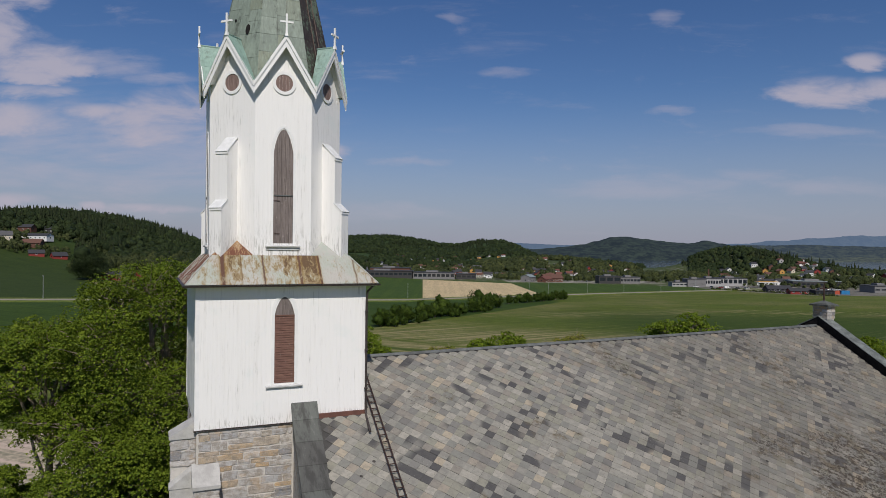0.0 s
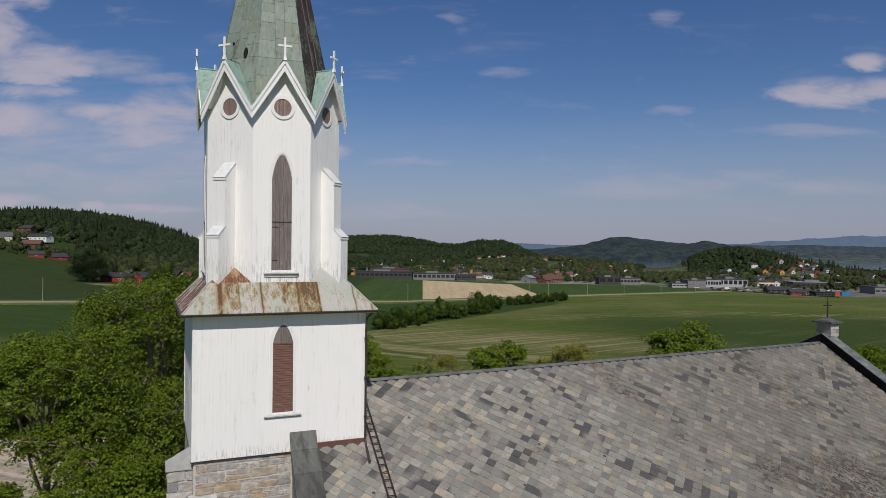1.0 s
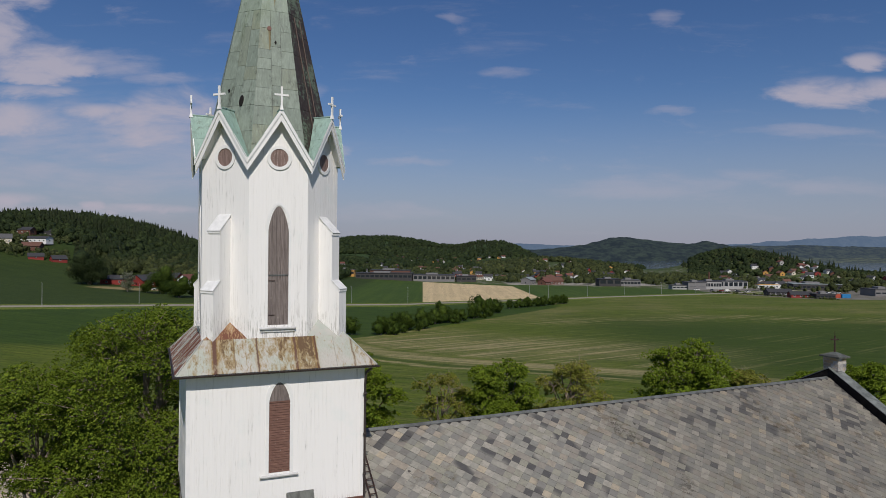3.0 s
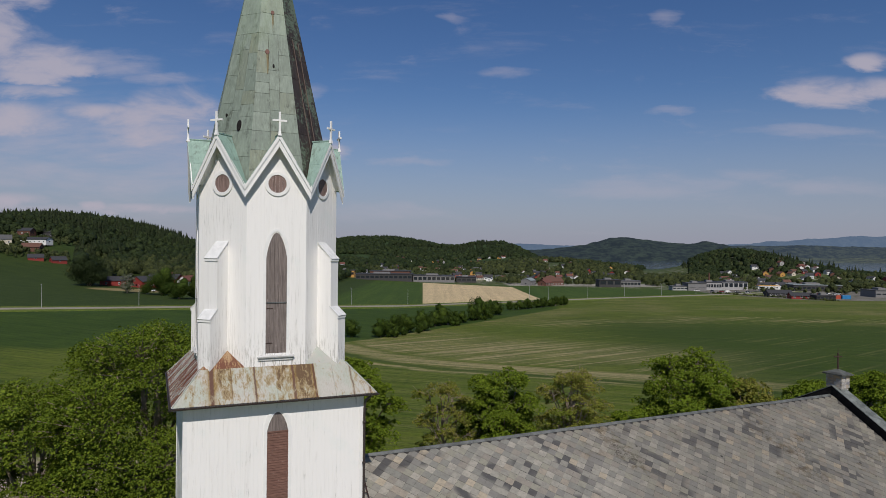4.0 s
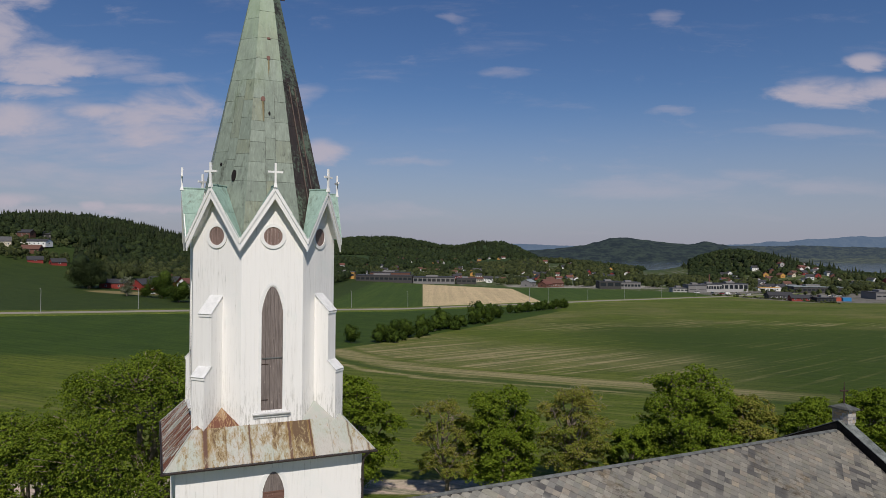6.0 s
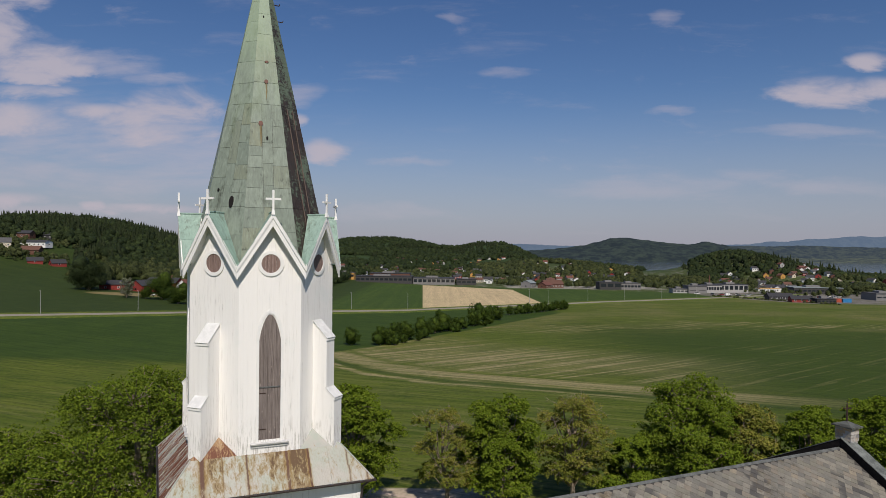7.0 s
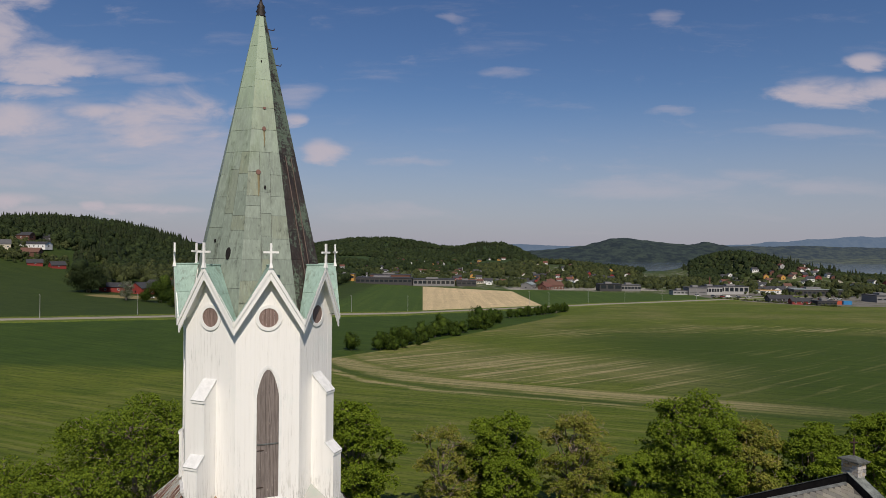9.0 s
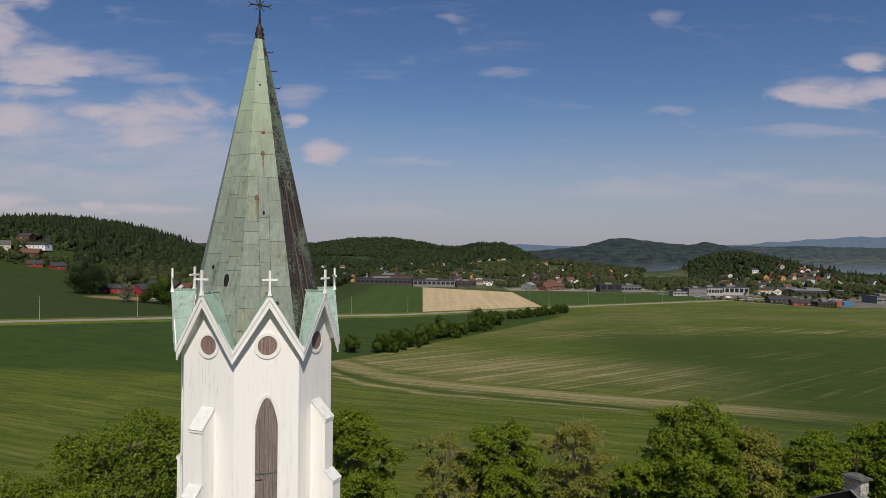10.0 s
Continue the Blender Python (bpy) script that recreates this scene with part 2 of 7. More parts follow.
def band(bm, F, line, light_block, outer, d0, d1, closed=False):
    """A flat moulding that follows a line of (s, z), from inner to outer beside it."""
    k = len(line)
    ring = []
    for i in range(k):
        p = Vector(line[(i - 1) % k] if closed or i > 0 else line[i])
        q = Vector(line[(i + 1) % k] if closed or i < k - 1 else line[i])
        t = (q - p).normalized()
        n = Vector((t.y, -t.x))
        a, b = Vector(line[i]) + n * light_block, Vector(line[i]) + n * outer
        ring.append([bm.verts.new(F(*a, d0)), bm.verts.new(F(*b, d0)), bm.verts.new(F(*b, d1)), bm.verts.new(F(*a, d1))])
    for i in range(k if closed else k - 1):
        a, b = ring[i], ring[(i + 1) % k]
        for j in range(4):
            bm.faces.new((a[j], a[(j + 1) % 4], b[(j + 1) % 4], b[j]))
    if not closed:
        bm.faces.new(ring[0][::-1])
        bm.faces.new(ring[-1])

# ---- materials of the church ----
def white_boards():
    m, nt, b = material("white_painted_boards", 0.5)
    pos = object_pos(nt)
    streak = noise_tex(nt, scaled(nt, pos, (9, 9, 0.5)), 1.0, 4.0)
    blotch = noise_tex(nt, pos, 1.1, 4.0)
    grain = noise_tex(nt, scaled(nt, pos, (40, 40, 2)), 1.0, 3.0)
    c = mix_colour(nt, math_node(nt, "MULTIPLY", ramp(nt, streak, 0.5, 0.75), 0.28), (0.84, 0.825, 0.79), (0.68, 0.665, 0.62))
    c = mix_colour(nt, math_node(nt, "MULTIPLY", ramp(nt, blotch, 0.55, 0.75), 0.30), c, (0.70, 0.76, 0.72))
    worn = math_node(nt, "MULTIPLY", ramp(nt, streak, 0.56, 0.66), ramp(nt, blotch, 0.50, 0.62))
    worn = math_node(nt, "MULTIPLY", worn, ramp(nt, grain, 0.50, 0.60))
    c = mix_colour(nt, math_node(nt, "MULTIPLY", worn, 0.7), c, (0.36, 0.34, 0.31))
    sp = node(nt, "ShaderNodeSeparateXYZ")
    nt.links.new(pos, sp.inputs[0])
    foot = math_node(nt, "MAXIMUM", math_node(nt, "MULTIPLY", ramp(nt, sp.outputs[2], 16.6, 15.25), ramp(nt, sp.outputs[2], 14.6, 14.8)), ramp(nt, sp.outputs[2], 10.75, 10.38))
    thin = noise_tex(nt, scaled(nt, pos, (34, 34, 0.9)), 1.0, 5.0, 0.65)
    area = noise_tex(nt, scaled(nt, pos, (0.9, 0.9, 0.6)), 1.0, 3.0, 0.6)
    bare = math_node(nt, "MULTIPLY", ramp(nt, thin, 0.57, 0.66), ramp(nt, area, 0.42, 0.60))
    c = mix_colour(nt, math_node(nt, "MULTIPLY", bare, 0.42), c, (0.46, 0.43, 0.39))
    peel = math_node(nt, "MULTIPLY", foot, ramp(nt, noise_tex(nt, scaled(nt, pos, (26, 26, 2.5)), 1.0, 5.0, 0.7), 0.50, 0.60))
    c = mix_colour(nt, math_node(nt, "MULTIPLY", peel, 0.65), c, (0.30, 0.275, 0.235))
    nt.links.new(c, b.inputs["Base Color"])
    bump(nt, b, grain, 0.15, 0.004)
    return m


def weathered_wood(name, base, dark, horizontal=False):
    m, nt, b = material(name, 0.8)
    pos = object_pos(nt)
    grain = noise_tex(nt, scaled(nt, pos, (4, 4, 60) if horizontal else (55, 55, 2.2)), 1.0, 4.0)
    rnd = node(nt, "ShaderNodeObjectInfo").outputs["Random"]
    isl = node(nt, "ShaderNodeNewGeometry").outputs["Random Per Island"]
    r = math_node(nt, "FRACT", math_node(nt, "ADD", rnd, isl))
    c = mix_colour(nt, ramp(nt, grain, 0.35, 0.68), base, dark)
    c = mix_colour(nt, math_node(nt, "MULTIPLY", r, 0.45), c, tuple(0.62 * k for k in base))
    fleck = noise_tex(nt, scaled(nt, pos, (30, 30, 9)), 1.0, 2.0, 0.5)
    c = mix_colour(nt, math_node(nt, "MULTIPLY", ramp(nt, fleck, 0.66, 0.74), 0.55), c, (0.42, 0.36, 0.32))
    nt.links.new(c, b.inputs["Base Color"])
    bump(nt, b, grain, 0.5, 0.006)
    return m


def patina(name, tones, dark, dark_amount, rough=0.6):
    """Old copper: three tones told apart sheet by sheet, stained downwards."""
    m, nt, b = material(name, rough, 0.0, 0.4)
    pos = object_pos(nt)
    rnd = node(nt, "ShaderNodeObjectInfo").outputs["Random"]
    n1 = noise_tex(nt, scaled(nt, pos, (2.4, 2.4, 0.7)), 1.0, 5.0, 0.62)
    n2 = noise_tex(nt, scaled(nt, pos, (13, 13, 1.1)), 1.0, 6.0, 0.68)
    c = mix_colour(nt, ramp(nt, rnd, 0.15, 0.55), tones[0], tones[1])
    c = mix_colour(nt, ramp(nt, rnd, 0.72, 0.95), c, tones[2])
    c = mix_colour(nt, math_node(nt, "MULTIPLY", ramp(nt, n2, 0.40, 0.66), 0.6), c, tuple(0.6 * k for k in tones[0]))
    lo = 0.66 - 0.4 * dark_amount
    c = mix_colour(nt, math_node(nt, "MULTIPLY", ramp(nt, n1, lo, lo + 0.16), 0.9), c, dark)
    n3 = noise_tex(nt, scaled(nt, pos, (7, 7, 3.5)), 1.0, 8.0, 0.75)
    grime = math_node(nt, "MULTIPLY", ramp(nt, n3, 0.52, 0.68), ramp(nt, n1, 0.38, 0.60))
    c = mix_colour(nt, math_node(nt, "MULTIPLY", grime, 0.85), c, tuple(0.5 * k for k in dark))
    c = mix_colour(nt, math_node(nt, "MULTIPLY", ramp(nt, n3, 0.48, 0.30), 0.35), c, tuple(1.25 * k for k in tones[0]))
    sp = node(nt, "ShaderNodeSeparateXYZ")
    nt.links.new(pos, sp.inputs[0])
    bloom = math_node(nt, "ADD", math_node(nt, "MULTIPLY", sp.outputs[2], 0.16), math_node(nt, "MULTIPLY", n1, 1.2))
    c = mix_colour(nt, math_node(nt, "MULTIPLY", ramp(nt, bloom, 4.45, 5.2), 0.62), c, (0.33, 0.43, 0.29))
    runs = noise_tex(nt, scaled(nt, pos, (22, 22, 0.5)), 1.0, 3.0, 0.6)
    c = mix_colour(nt, math_node(nt, "MULTIPLY", ramp(nt, runs, 0.54, 0.66), 0.30), c, tuple(1.4 * k for k in tones[0]))
    nt.links.new(c, b.inputs["Base Color"])
    bump(nt, b, n2, 0.25, 0.006)
    return m


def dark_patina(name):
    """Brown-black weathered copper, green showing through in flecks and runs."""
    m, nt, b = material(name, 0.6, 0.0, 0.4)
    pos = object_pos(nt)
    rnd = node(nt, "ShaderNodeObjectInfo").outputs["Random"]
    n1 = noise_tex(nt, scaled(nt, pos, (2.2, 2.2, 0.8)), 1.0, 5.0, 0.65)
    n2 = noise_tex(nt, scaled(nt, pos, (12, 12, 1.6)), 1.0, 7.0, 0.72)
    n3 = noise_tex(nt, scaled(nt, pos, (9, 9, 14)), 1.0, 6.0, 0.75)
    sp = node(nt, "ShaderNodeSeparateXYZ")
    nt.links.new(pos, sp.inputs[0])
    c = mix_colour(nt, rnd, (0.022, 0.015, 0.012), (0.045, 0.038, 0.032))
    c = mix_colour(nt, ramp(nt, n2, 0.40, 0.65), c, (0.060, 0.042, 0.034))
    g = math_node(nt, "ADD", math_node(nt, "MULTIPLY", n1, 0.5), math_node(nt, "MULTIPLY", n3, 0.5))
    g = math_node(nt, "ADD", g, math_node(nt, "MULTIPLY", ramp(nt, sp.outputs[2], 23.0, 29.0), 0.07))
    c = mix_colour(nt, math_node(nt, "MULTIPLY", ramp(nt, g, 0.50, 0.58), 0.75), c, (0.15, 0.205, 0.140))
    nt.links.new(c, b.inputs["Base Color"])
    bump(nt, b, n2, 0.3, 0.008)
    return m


def rust_sheet(name, lo, hi, grain=(8.0, 2.2, 1.3), deep=0.09):
    """Zinc-grey sheet with a green bloom; rust where the noise lies over lo."""
    m, nt, b = material(name, 0.62, 0.0, 0.35)
    pos = object_pos(nt)
    run = noise_tex(nt, scaled(nt, pos, grain), 1.0, 8.0, 0.74, 0.3)
    fine = noise_tex(nt, scaled(nt, pos, (30, 14, 14)), 1.0, 5.0, 0.75)
    green = noise_tex(nt, pos, 2.2, 4.0)
    rnd = node(nt, "ShaderNodeObjectInfo").outputs["Random"]
    c = mix_colour(nt, ramp(nt, green, 0.38, 0.66), (0.40, 0.385, 0.35), (0.33, 0.375, 0.325))
    c = mix_colour(nt, math_node(nt, "MULTIPLY", fine, 0.35), c, (0.30, 0.29, 0.25))
    r = math_node(nt, "ADD", math_node(nt, "MULTIPLY", run, 0.75), math_node(nt, "MULTIPLY", fine, 0.25))
    r = math_node(nt, "ADD", r, math_node(nt, "MULTIPLY", math_node(nt, "SUBTRACT", rnd, 0.5), 0.08))
    c = mix_colour(nt, math_node(nt, "MULTIPLY", ramp(nt, r, lo, hi), 0.85), c, (0.30, 0.17, 0.06))
    c = mix_colour(nt, ramp(nt, r, lo + deep, hi + deep - 0.01), c, (0.13, 0.045, 0.022))
    nt.links.new(c, b.inputs["Base Color"])
    bump(nt, b, fine, 0.2, 0.004)
    return m


def stained_sheet():
    """The south skirt's zinc: mint bloom, ochre blotches sheet by sheet, dark runs beside some seams."""
    m, nt, b = material("stained_skirt_sheet", 0.6, 0.0, 0.35)
    pos = object_pos(nt)
    sp = node(nt, "ShaderNodeSeparateXYZ")
    nt.links.new(pos, sp.inputs[0])
    fine = noise_tex(nt, scaled(nt, pos, (26, 12, 12)), 1.0, 5.0, 0.75)
    blotch = noise_tex(nt, scaled(nt, pos, (9.0, 4.0, 3.0)), 1.0, 8.0, 0.78, 0.4)
    green = noise_tex(nt, pos, 1.6, 4.0)
    wav = noise_tex(nt, scaled(nt, pos, (3, 5, 5)), 1.0, 4.0, 0.65)
    x = math_node(nt, "ADD", sp.outputs[0], math_node(nt, "MULTIPLY", math_node(nt, "SUBTRACT", wav, 0.5), 0.10))
    hi = ramp(nt, sp.outputs[2], 14.5, 15.3)
    c = mix_colour(nt, ramp(nt, green, 0.36, 0.62), (0.42, 0.400, 0.355), (0.365, 0.390, 0.330))
    c = mix_colour(nt, math_node(nt, "MULTIPLY", ramp(nt, fine, 0.40, 0.70), 0.45), c, (0.27, 0.26, 0.21))
    amount = 0.10
    for a, e, k in ((-2.46, -1.86, 0.16), (-1.86, -1.24, 0.34), (-1.24, -0.60, 0.14), (-0.60, -0.03, 0.20), (-0.03, 0.52, 0.34), (0.52, 1.08, 0.50), (2.18, 2.66, 0.18), (2.66, 2.95, 0.30)):
        w = math_node(nt, "MULTIPLY", ramp(nt, sp.outputs[0], a - 0.008, a + 0.008), ramp(nt, sp.outputs[0], e + 0.008, e - 0.008))
        amount = math_node(nt, "ADD", math_node(nt, "MULTIPLY", w, k), amount)
    r = math_node(nt, "ADD", blotch, math_node(nt, "MULTIPLY", amount, 0.36))
    r = math_node(nt, "ADD", r, math_node(nt, "MULTIPLY", math_node(nt, "MULTIPLY", hi, amount), 0.20))
    c = mix_colour(nt, math_node(nt, "MULTIPLY", ramp(nt, r, 0.58, 0.73), 0.80), c, (0.235, 0.150, 0.036))
    c = mix_colour(nt, math_node(nt, "MULTIPLY", ramp(nt, r, 0.70, 0.82), 0.88), c, (0.080, 0.038, 0.014))
    for xc, wd, k in ((-1.775, 0.085, 0.95), (-0.62, 0.035, 0.85), (0.46, 0.055, 0.9), (1.05, 0.035, 0.9), (2.15, 0.025, 0.7), (2.64, 0.03, 0.75), (-1.25, 0.015, 0.4)):
        d = math_node(nt, "ABSOLUTE", math_node(nt, "SUBTRACT", x, xc))
        run = math_node(nt, "MULTIPLY", ramp(nt, d, wd, wd * 0.35), ramp(nt, math_node(nt, "ADD", blotch, math_node(nt, "MULTIPLY", hi, 0.25)), 0.38, 0.55))
        c = mix_colour(nt, math_node(nt, "MULTIPLY", ramp(nt, d, wd * 2.6, wd * 0.6), 0.55 * k), c, (0.26, 0.160, 0.036))
        c = mix_colour(nt, math_node(nt, "MULTIPLY", run, k), c, (0.088, 0.036, 0.022))
    nt.links.new(c, b.inputs["Base Color"])
    bump(nt, b, fine, 0.2, 0.004)
    return m


def slate_stone(name, per_object):
    m, nt, b = material(name, 0.58, 0.0, 0.4)
    pos = object_pos(nt)
    if per_object:
        rnd = node(nt, "ShaderNodeObjectInfo").outputs["Random"]
    else:
        rnd = node(nt, "ShaderNodeNewGeometry").outputs["Random Per Island"]
    cr = node(nt, "ShaderNodeValToRGB")
    cr.color_ramp.interpolation = "CONSTANT"
    stops = ((0.0, (0.250, 0.248, 0.232)), (0.15, (0.290, 0.287, 0.265)), (0.30, (0.208, 0.213, 0.202)), (0.44, (0.258, 0.258, 0.222)), (0.58, (0.345, 0.335, 0.308)),
             (0.70, (0.190, 0.190, 0.187)), (0.77, (0.300, 0.270, 0.232)), (0.82, (0.240, 0.225, 0.205)), (0.92, (0.165, 0.162, 0.160)), (0.955, (0.39, 0.345, 0.275)))
    while len(cr.color_ramp.elements) < len(stops):
        cr.color_ramp.elements.new(1.0)
    for e, (p, c) in zip(cr.color_ramp.elements, stops):
        e.position, e.color = p, (*c, 1)
    nt.links.new(rnd, cr.inputs[0])
    n1 = noise_tex(nt, pos, 7.0, 5.0, 0.62)
    n2 = noise_tex(nt, pos, 45.0, 3.0)
    big = noise_tex(nt, pos, 0.42, 5.0, 0.65)
    spots = noise_tex(nt, pos, 7.5, 4.0, 0.8)
    c = mix_colour(nt, 1.0, cr.outputs[0], (0.96, 0.925, 0.835), "MULTIPLY")
    gang = ramp(nt, noise_tex(nt, pos, 0.55, 2.0, 0.5), 0.47, 0.57)
    odd = math_node(nt, "FRACT", math_node(nt, "MULTIPLY", rnd, 37.0))
    swap = math_node(nt, "MULTIPLY", gang, math_node(nt, "GREATER_THAN", odd, 0.76))
    c = mix_colour(nt, swap, c, (0.052, 0.050, 0.050))
    c = mix_colour(nt, math_node(nt, "MULTIPLY", ramp(nt, n1, 0.38, 0.68), 0.34), c, (0.10, 0.096, 0.085))
    c = mix_colour(nt, math_node(nt, "MULTIPLY", n2, 0.15), c, (0.30, 0.29, 0.25))
    sp = node(nt, "ShaderNodeSeparateXYZ")
    nt.links.new(pos, sp.inputs[0])
    foot = math_node(nt, "MULTIPLY", ramp(nt, sp.outputs[0], 12.5, 18.5), ramp(nt, sp.outputs[1], -4.0, -7.4))
    big2 = math_node(nt, "ADD", big, math_node(nt, "MULTIPLY", foot, 0.30))
    lichen = math_node(nt, "MULTIPLY", ramp(nt, big2, 0.56, 0.72), ramp(nt, spots, 0.48, 0.56))
    ochre = math_node(nt, "MULTIPLY", ramp(nt, big2, 0.52, 0.66), ramp(nt, noise_tex(nt, pos, 2.1, 4.0, 0.7), 0.50, 0.62))
    c = mix_colour(nt, math_node(nt, "MULTIPLY", ochre, 0.75), c, (0.135, 0.098, 0.045))
    # slates turn darker and greyer, unevenly, towards the east end
    east_tone = math_node(nt, "ADD", ramp(nt, sp.outputs[0], 3.0, 19.0), math_node(nt, "MULTIPLY", math_node(nt, "SUBTRACT", big, 0.5), 1.2))
    c = mix_colour(nt, math_node(nt, "MULTIPLY", ramp(nt, east_tone, 0.25, 1.15), 0.75), c, mix_colour(nt, 1.0, c, (0.68, 0.655, 0.605), "MULTIPLY"))
    c = mix_colour(nt, math_node(nt, "MULTIPLY", ramp(nt, east_tone, 0.1, 1.0), 0.22), c, (0.150, 0.144, 0.128))
    specks = noise_tex(nt, pos, 17.0, 4.0, 0.7)
    speck = math_node(nt, "MULTIPLY", ramp(nt, specks, 0.60, 0.68), ramp(nt, noise_tex(nt, pos, 0.9, 3.0, 0.6), 0.40, 0.62))
    c = mix_colour(nt, math_node(nt, "MULTIPLY", speck, 0.6), c, (0.075, 0.058, 0.040))
    c = mix_colour(nt, math_node(nt, "MULTIPLY", ramp(nt, specks, 0.36, 0.28), 0.45), c, (0.42, 0.41, 0.37))
    c = mix_colour(nt, math_node(nt, "MULTIPLY", lichen, 0.9), c, (0.045, 0.034, 0.022))
    dots = node(nt, "ShaderNodeTexVoronoi", Scale=1.15)
    nt.links.new(pos, dots.inputs["Vector"])
    dsep = node(nt, "ShaderNodeSeparateColor")
    nt.links.new(dots.outputs["Color"], dsep.inputs[0])
    dot = math_node(nt, "MULTIPLY", ramp(nt, dots.outputs["Distance"], 0.075, 0.055), ramp(nt, dsep.outputs[0], 0.40, 0.44))
    c = mix_colour(nt, math_node(nt, "MULTIPLY", dot, 0.85), c, (0.025, 0.020, 0.016))
    nt.links.new(c, b.inputs["Base Color"])
    bump(nt, b, n1, 0.35, 0.008)
    return m


def rubble():
    m, nt, b = material("rubble_stone", 0.85, 0.0, 0.25)
    pos = object_pos(nt)
    rnd = node(nt, "ShaderNodeObjectInfo").outputs["Random"]
    cr = node(nt, "ShaderNodeValToRGB")
    stops = ((0.0, (0.47, 0.435, 0.39)), (0.2, (0.40, 0.395, 0.39)), (0.38, (0.53, 0.49, 0.44)), (0.52, (0.35, 0.35, 0.35)), (0.66, (0.47, 0.33, 0.18)), (0.74, (0.42, 0.37, 0.30)), (0.84, (0.55, 0.52, 0.48)), (0.96, (0.19, 0.195, 0.21)))
    while len(cr.color_ramp.elements) < len(stops):
        cr.color_ramp.elements.new(1.0)
    for e, (p, c) in zip(cr.color_ramp.elements, stops):
        e.position, e.color = p, (*c, 1)
    nt.links.new(rnd, cr.inputs[0])
    n1, n2 = noise_tex(nt, pos, 6.0, 6.0, 0.65), noise_tex(nt, pos, 30.0, 4.0)
    c = mix_colour(nt, math_node(nt, "MULTIPLY", ramp(nt, n1, 0.42, 0.60), 0.7), cr.outputs[0], (0.27, 0.235, 0.19))
    warm = noise_tex(nt, pos, 2.6, 4.0, 0.6)
    c = mix_colour(nt, math_node(nt, "MULTIPLY", ramp(nt, warm, 0.54, 0.66), 0.5), c, (0.45, 0.32, 0.19))
    c = mix_colour(nt, math_node(nt, "MULTIPLY", ramp(nt, n2, 0.5, 0.70), 0.45), c, (0.56, 0.54, 0.50))
    nt.links.new(c, b.inputs["Base Color"])
    bump(nt, b, math_node(nt, "ADD", n1, math_node(nt, "MULTIPLY", n2, 0.4)), 0.9, 0.05)
    return m


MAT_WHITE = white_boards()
MAT_TRIM = simple("white_trim_paint", (0.83, 0.82, 0.79), (0.68, 0.69, 0.67), 2.5, 0.45, amount=0.45, relief=0.08)
MAT_WOOD_GREY = weathered_wood("weathered_grey_planks", (0.245, 0.205, 0.185), (0.10, 0.080, 0.072))
MAT_WOOD_ROSE = weathered_wood("weathered_brown_planks", (0.30, 0.21, 0.18), (0.12, 0.080, 0.07))
MAT_WOOD_RED = weathered_wood("brown_louvre_slats", (0.205, 0.110, 0.080), (0.11, 0.052, 0.040), True)
MAT_COPPER = patina("green_copper_patina", ((0.232, 0.278, 0.226), (0.188, 0.230, 0.186), (0.215, 0.238, 0.168)), (0.085, 0.098, 0.072), 0.30)
MAT_COPPER_LIGHT = patina("pale_copper_patina", ((0.28, 0.40, 0.34), (0.25, 0.37, 0.31), (0.30, 0.43, 0.37)), (0.13, 0.14, 0.10), 0.16)
MAT_SEAM = simple("seam_copper", (0.17, 0.125, 0.105), (0.09, 0.07, 0.06), 6.0, 0.6)
MAT_RUN = simple("rust_run", (0.20, 0.155, 0.075), (0.17, 0.175, 0.110), 9.0, 0.8, stretch=(3, 3, 0.4))
MAT_COPPER_DARK = dark_patina("dark_copper_patina")
MAT_SKIRT = stained_sheet()
MAT_RUST_WEST = rust_sheet("streaked_rust_sheet", 0.46, 0.52, (1.0, 11.0, 1.4), 0.015)
MAT_SHEET = rust_sheet("zinc_sheet", 0.565, 0.66)
MAT_RUST_HEAVY = rust_sheet("heavily_rusted_sheet", 0.40, 0.48)
MAT_SLATE_ONE = slate_stone("roof_slate_piece", True)
MAT_SLATE_ALL = slate_stone("roof_slate_field", False)
MAT_UNDER = simple("roof_underlay", (0.05, 0.048, 0.045), (0.08, 0.075, 0.07), 6.0)
MAT_STONE = rubble()
MAT_MORTAR = simple("lime_mortar", (0.55, 0.52, 0.47), (0.40, 0.365, 0.315), 5.0, 0.9, relief=0.5, distance=0.02)
MAT_COPING, cpt, cpb = material("dark_slate_slab", 0.55, 0.0, 0.35)
cpn = noise_tex(cpt, scaled(cpt, object_pos(cpt), (5.0, 1.2, 1.2)), 1.0, 6.0, 0.7)
cpr = node(cpt, "ShaderNodeObjectInfo").outputs["Random"]
cpc = mix_colour(cpt, ramp(cpt, cpr, 0.2, 0.8), (0.060, 0.054, 0.050), (0.118, 0.125, 0.110))
cpc = mix_colour(cpt, math_node(cpt, "MULTIPLY", ramp(cpt, cpn, 0.45, 0.62), 0.75), cpc, (0.042, 0.040, 0.036))
cpt.links.new(mix_colour(cpt, math_node(cpt, "MULTIPLY", ramp(cpt, cpn, 0.42, 0.30), 0.5), cpc, (0.19, 0.19, 0.17)), cpb.inputs["Base Color"])
bump(cpt, cpb, cpn, 0.3, 0.01)
MAT_CAPSTONE = simple("pale_dressed_stone", (0.46, 0.45, 0.42), (0.30, 0.29, 0.27), 4.0, 0.8, amount=0.7, relief=0.4)
MAT_CAP = simple("weathered_white_paint", (0.74, 0.74, 0.72), (0.50, 0.51, 0.48), 5.0, 0.55, amount=0.6)
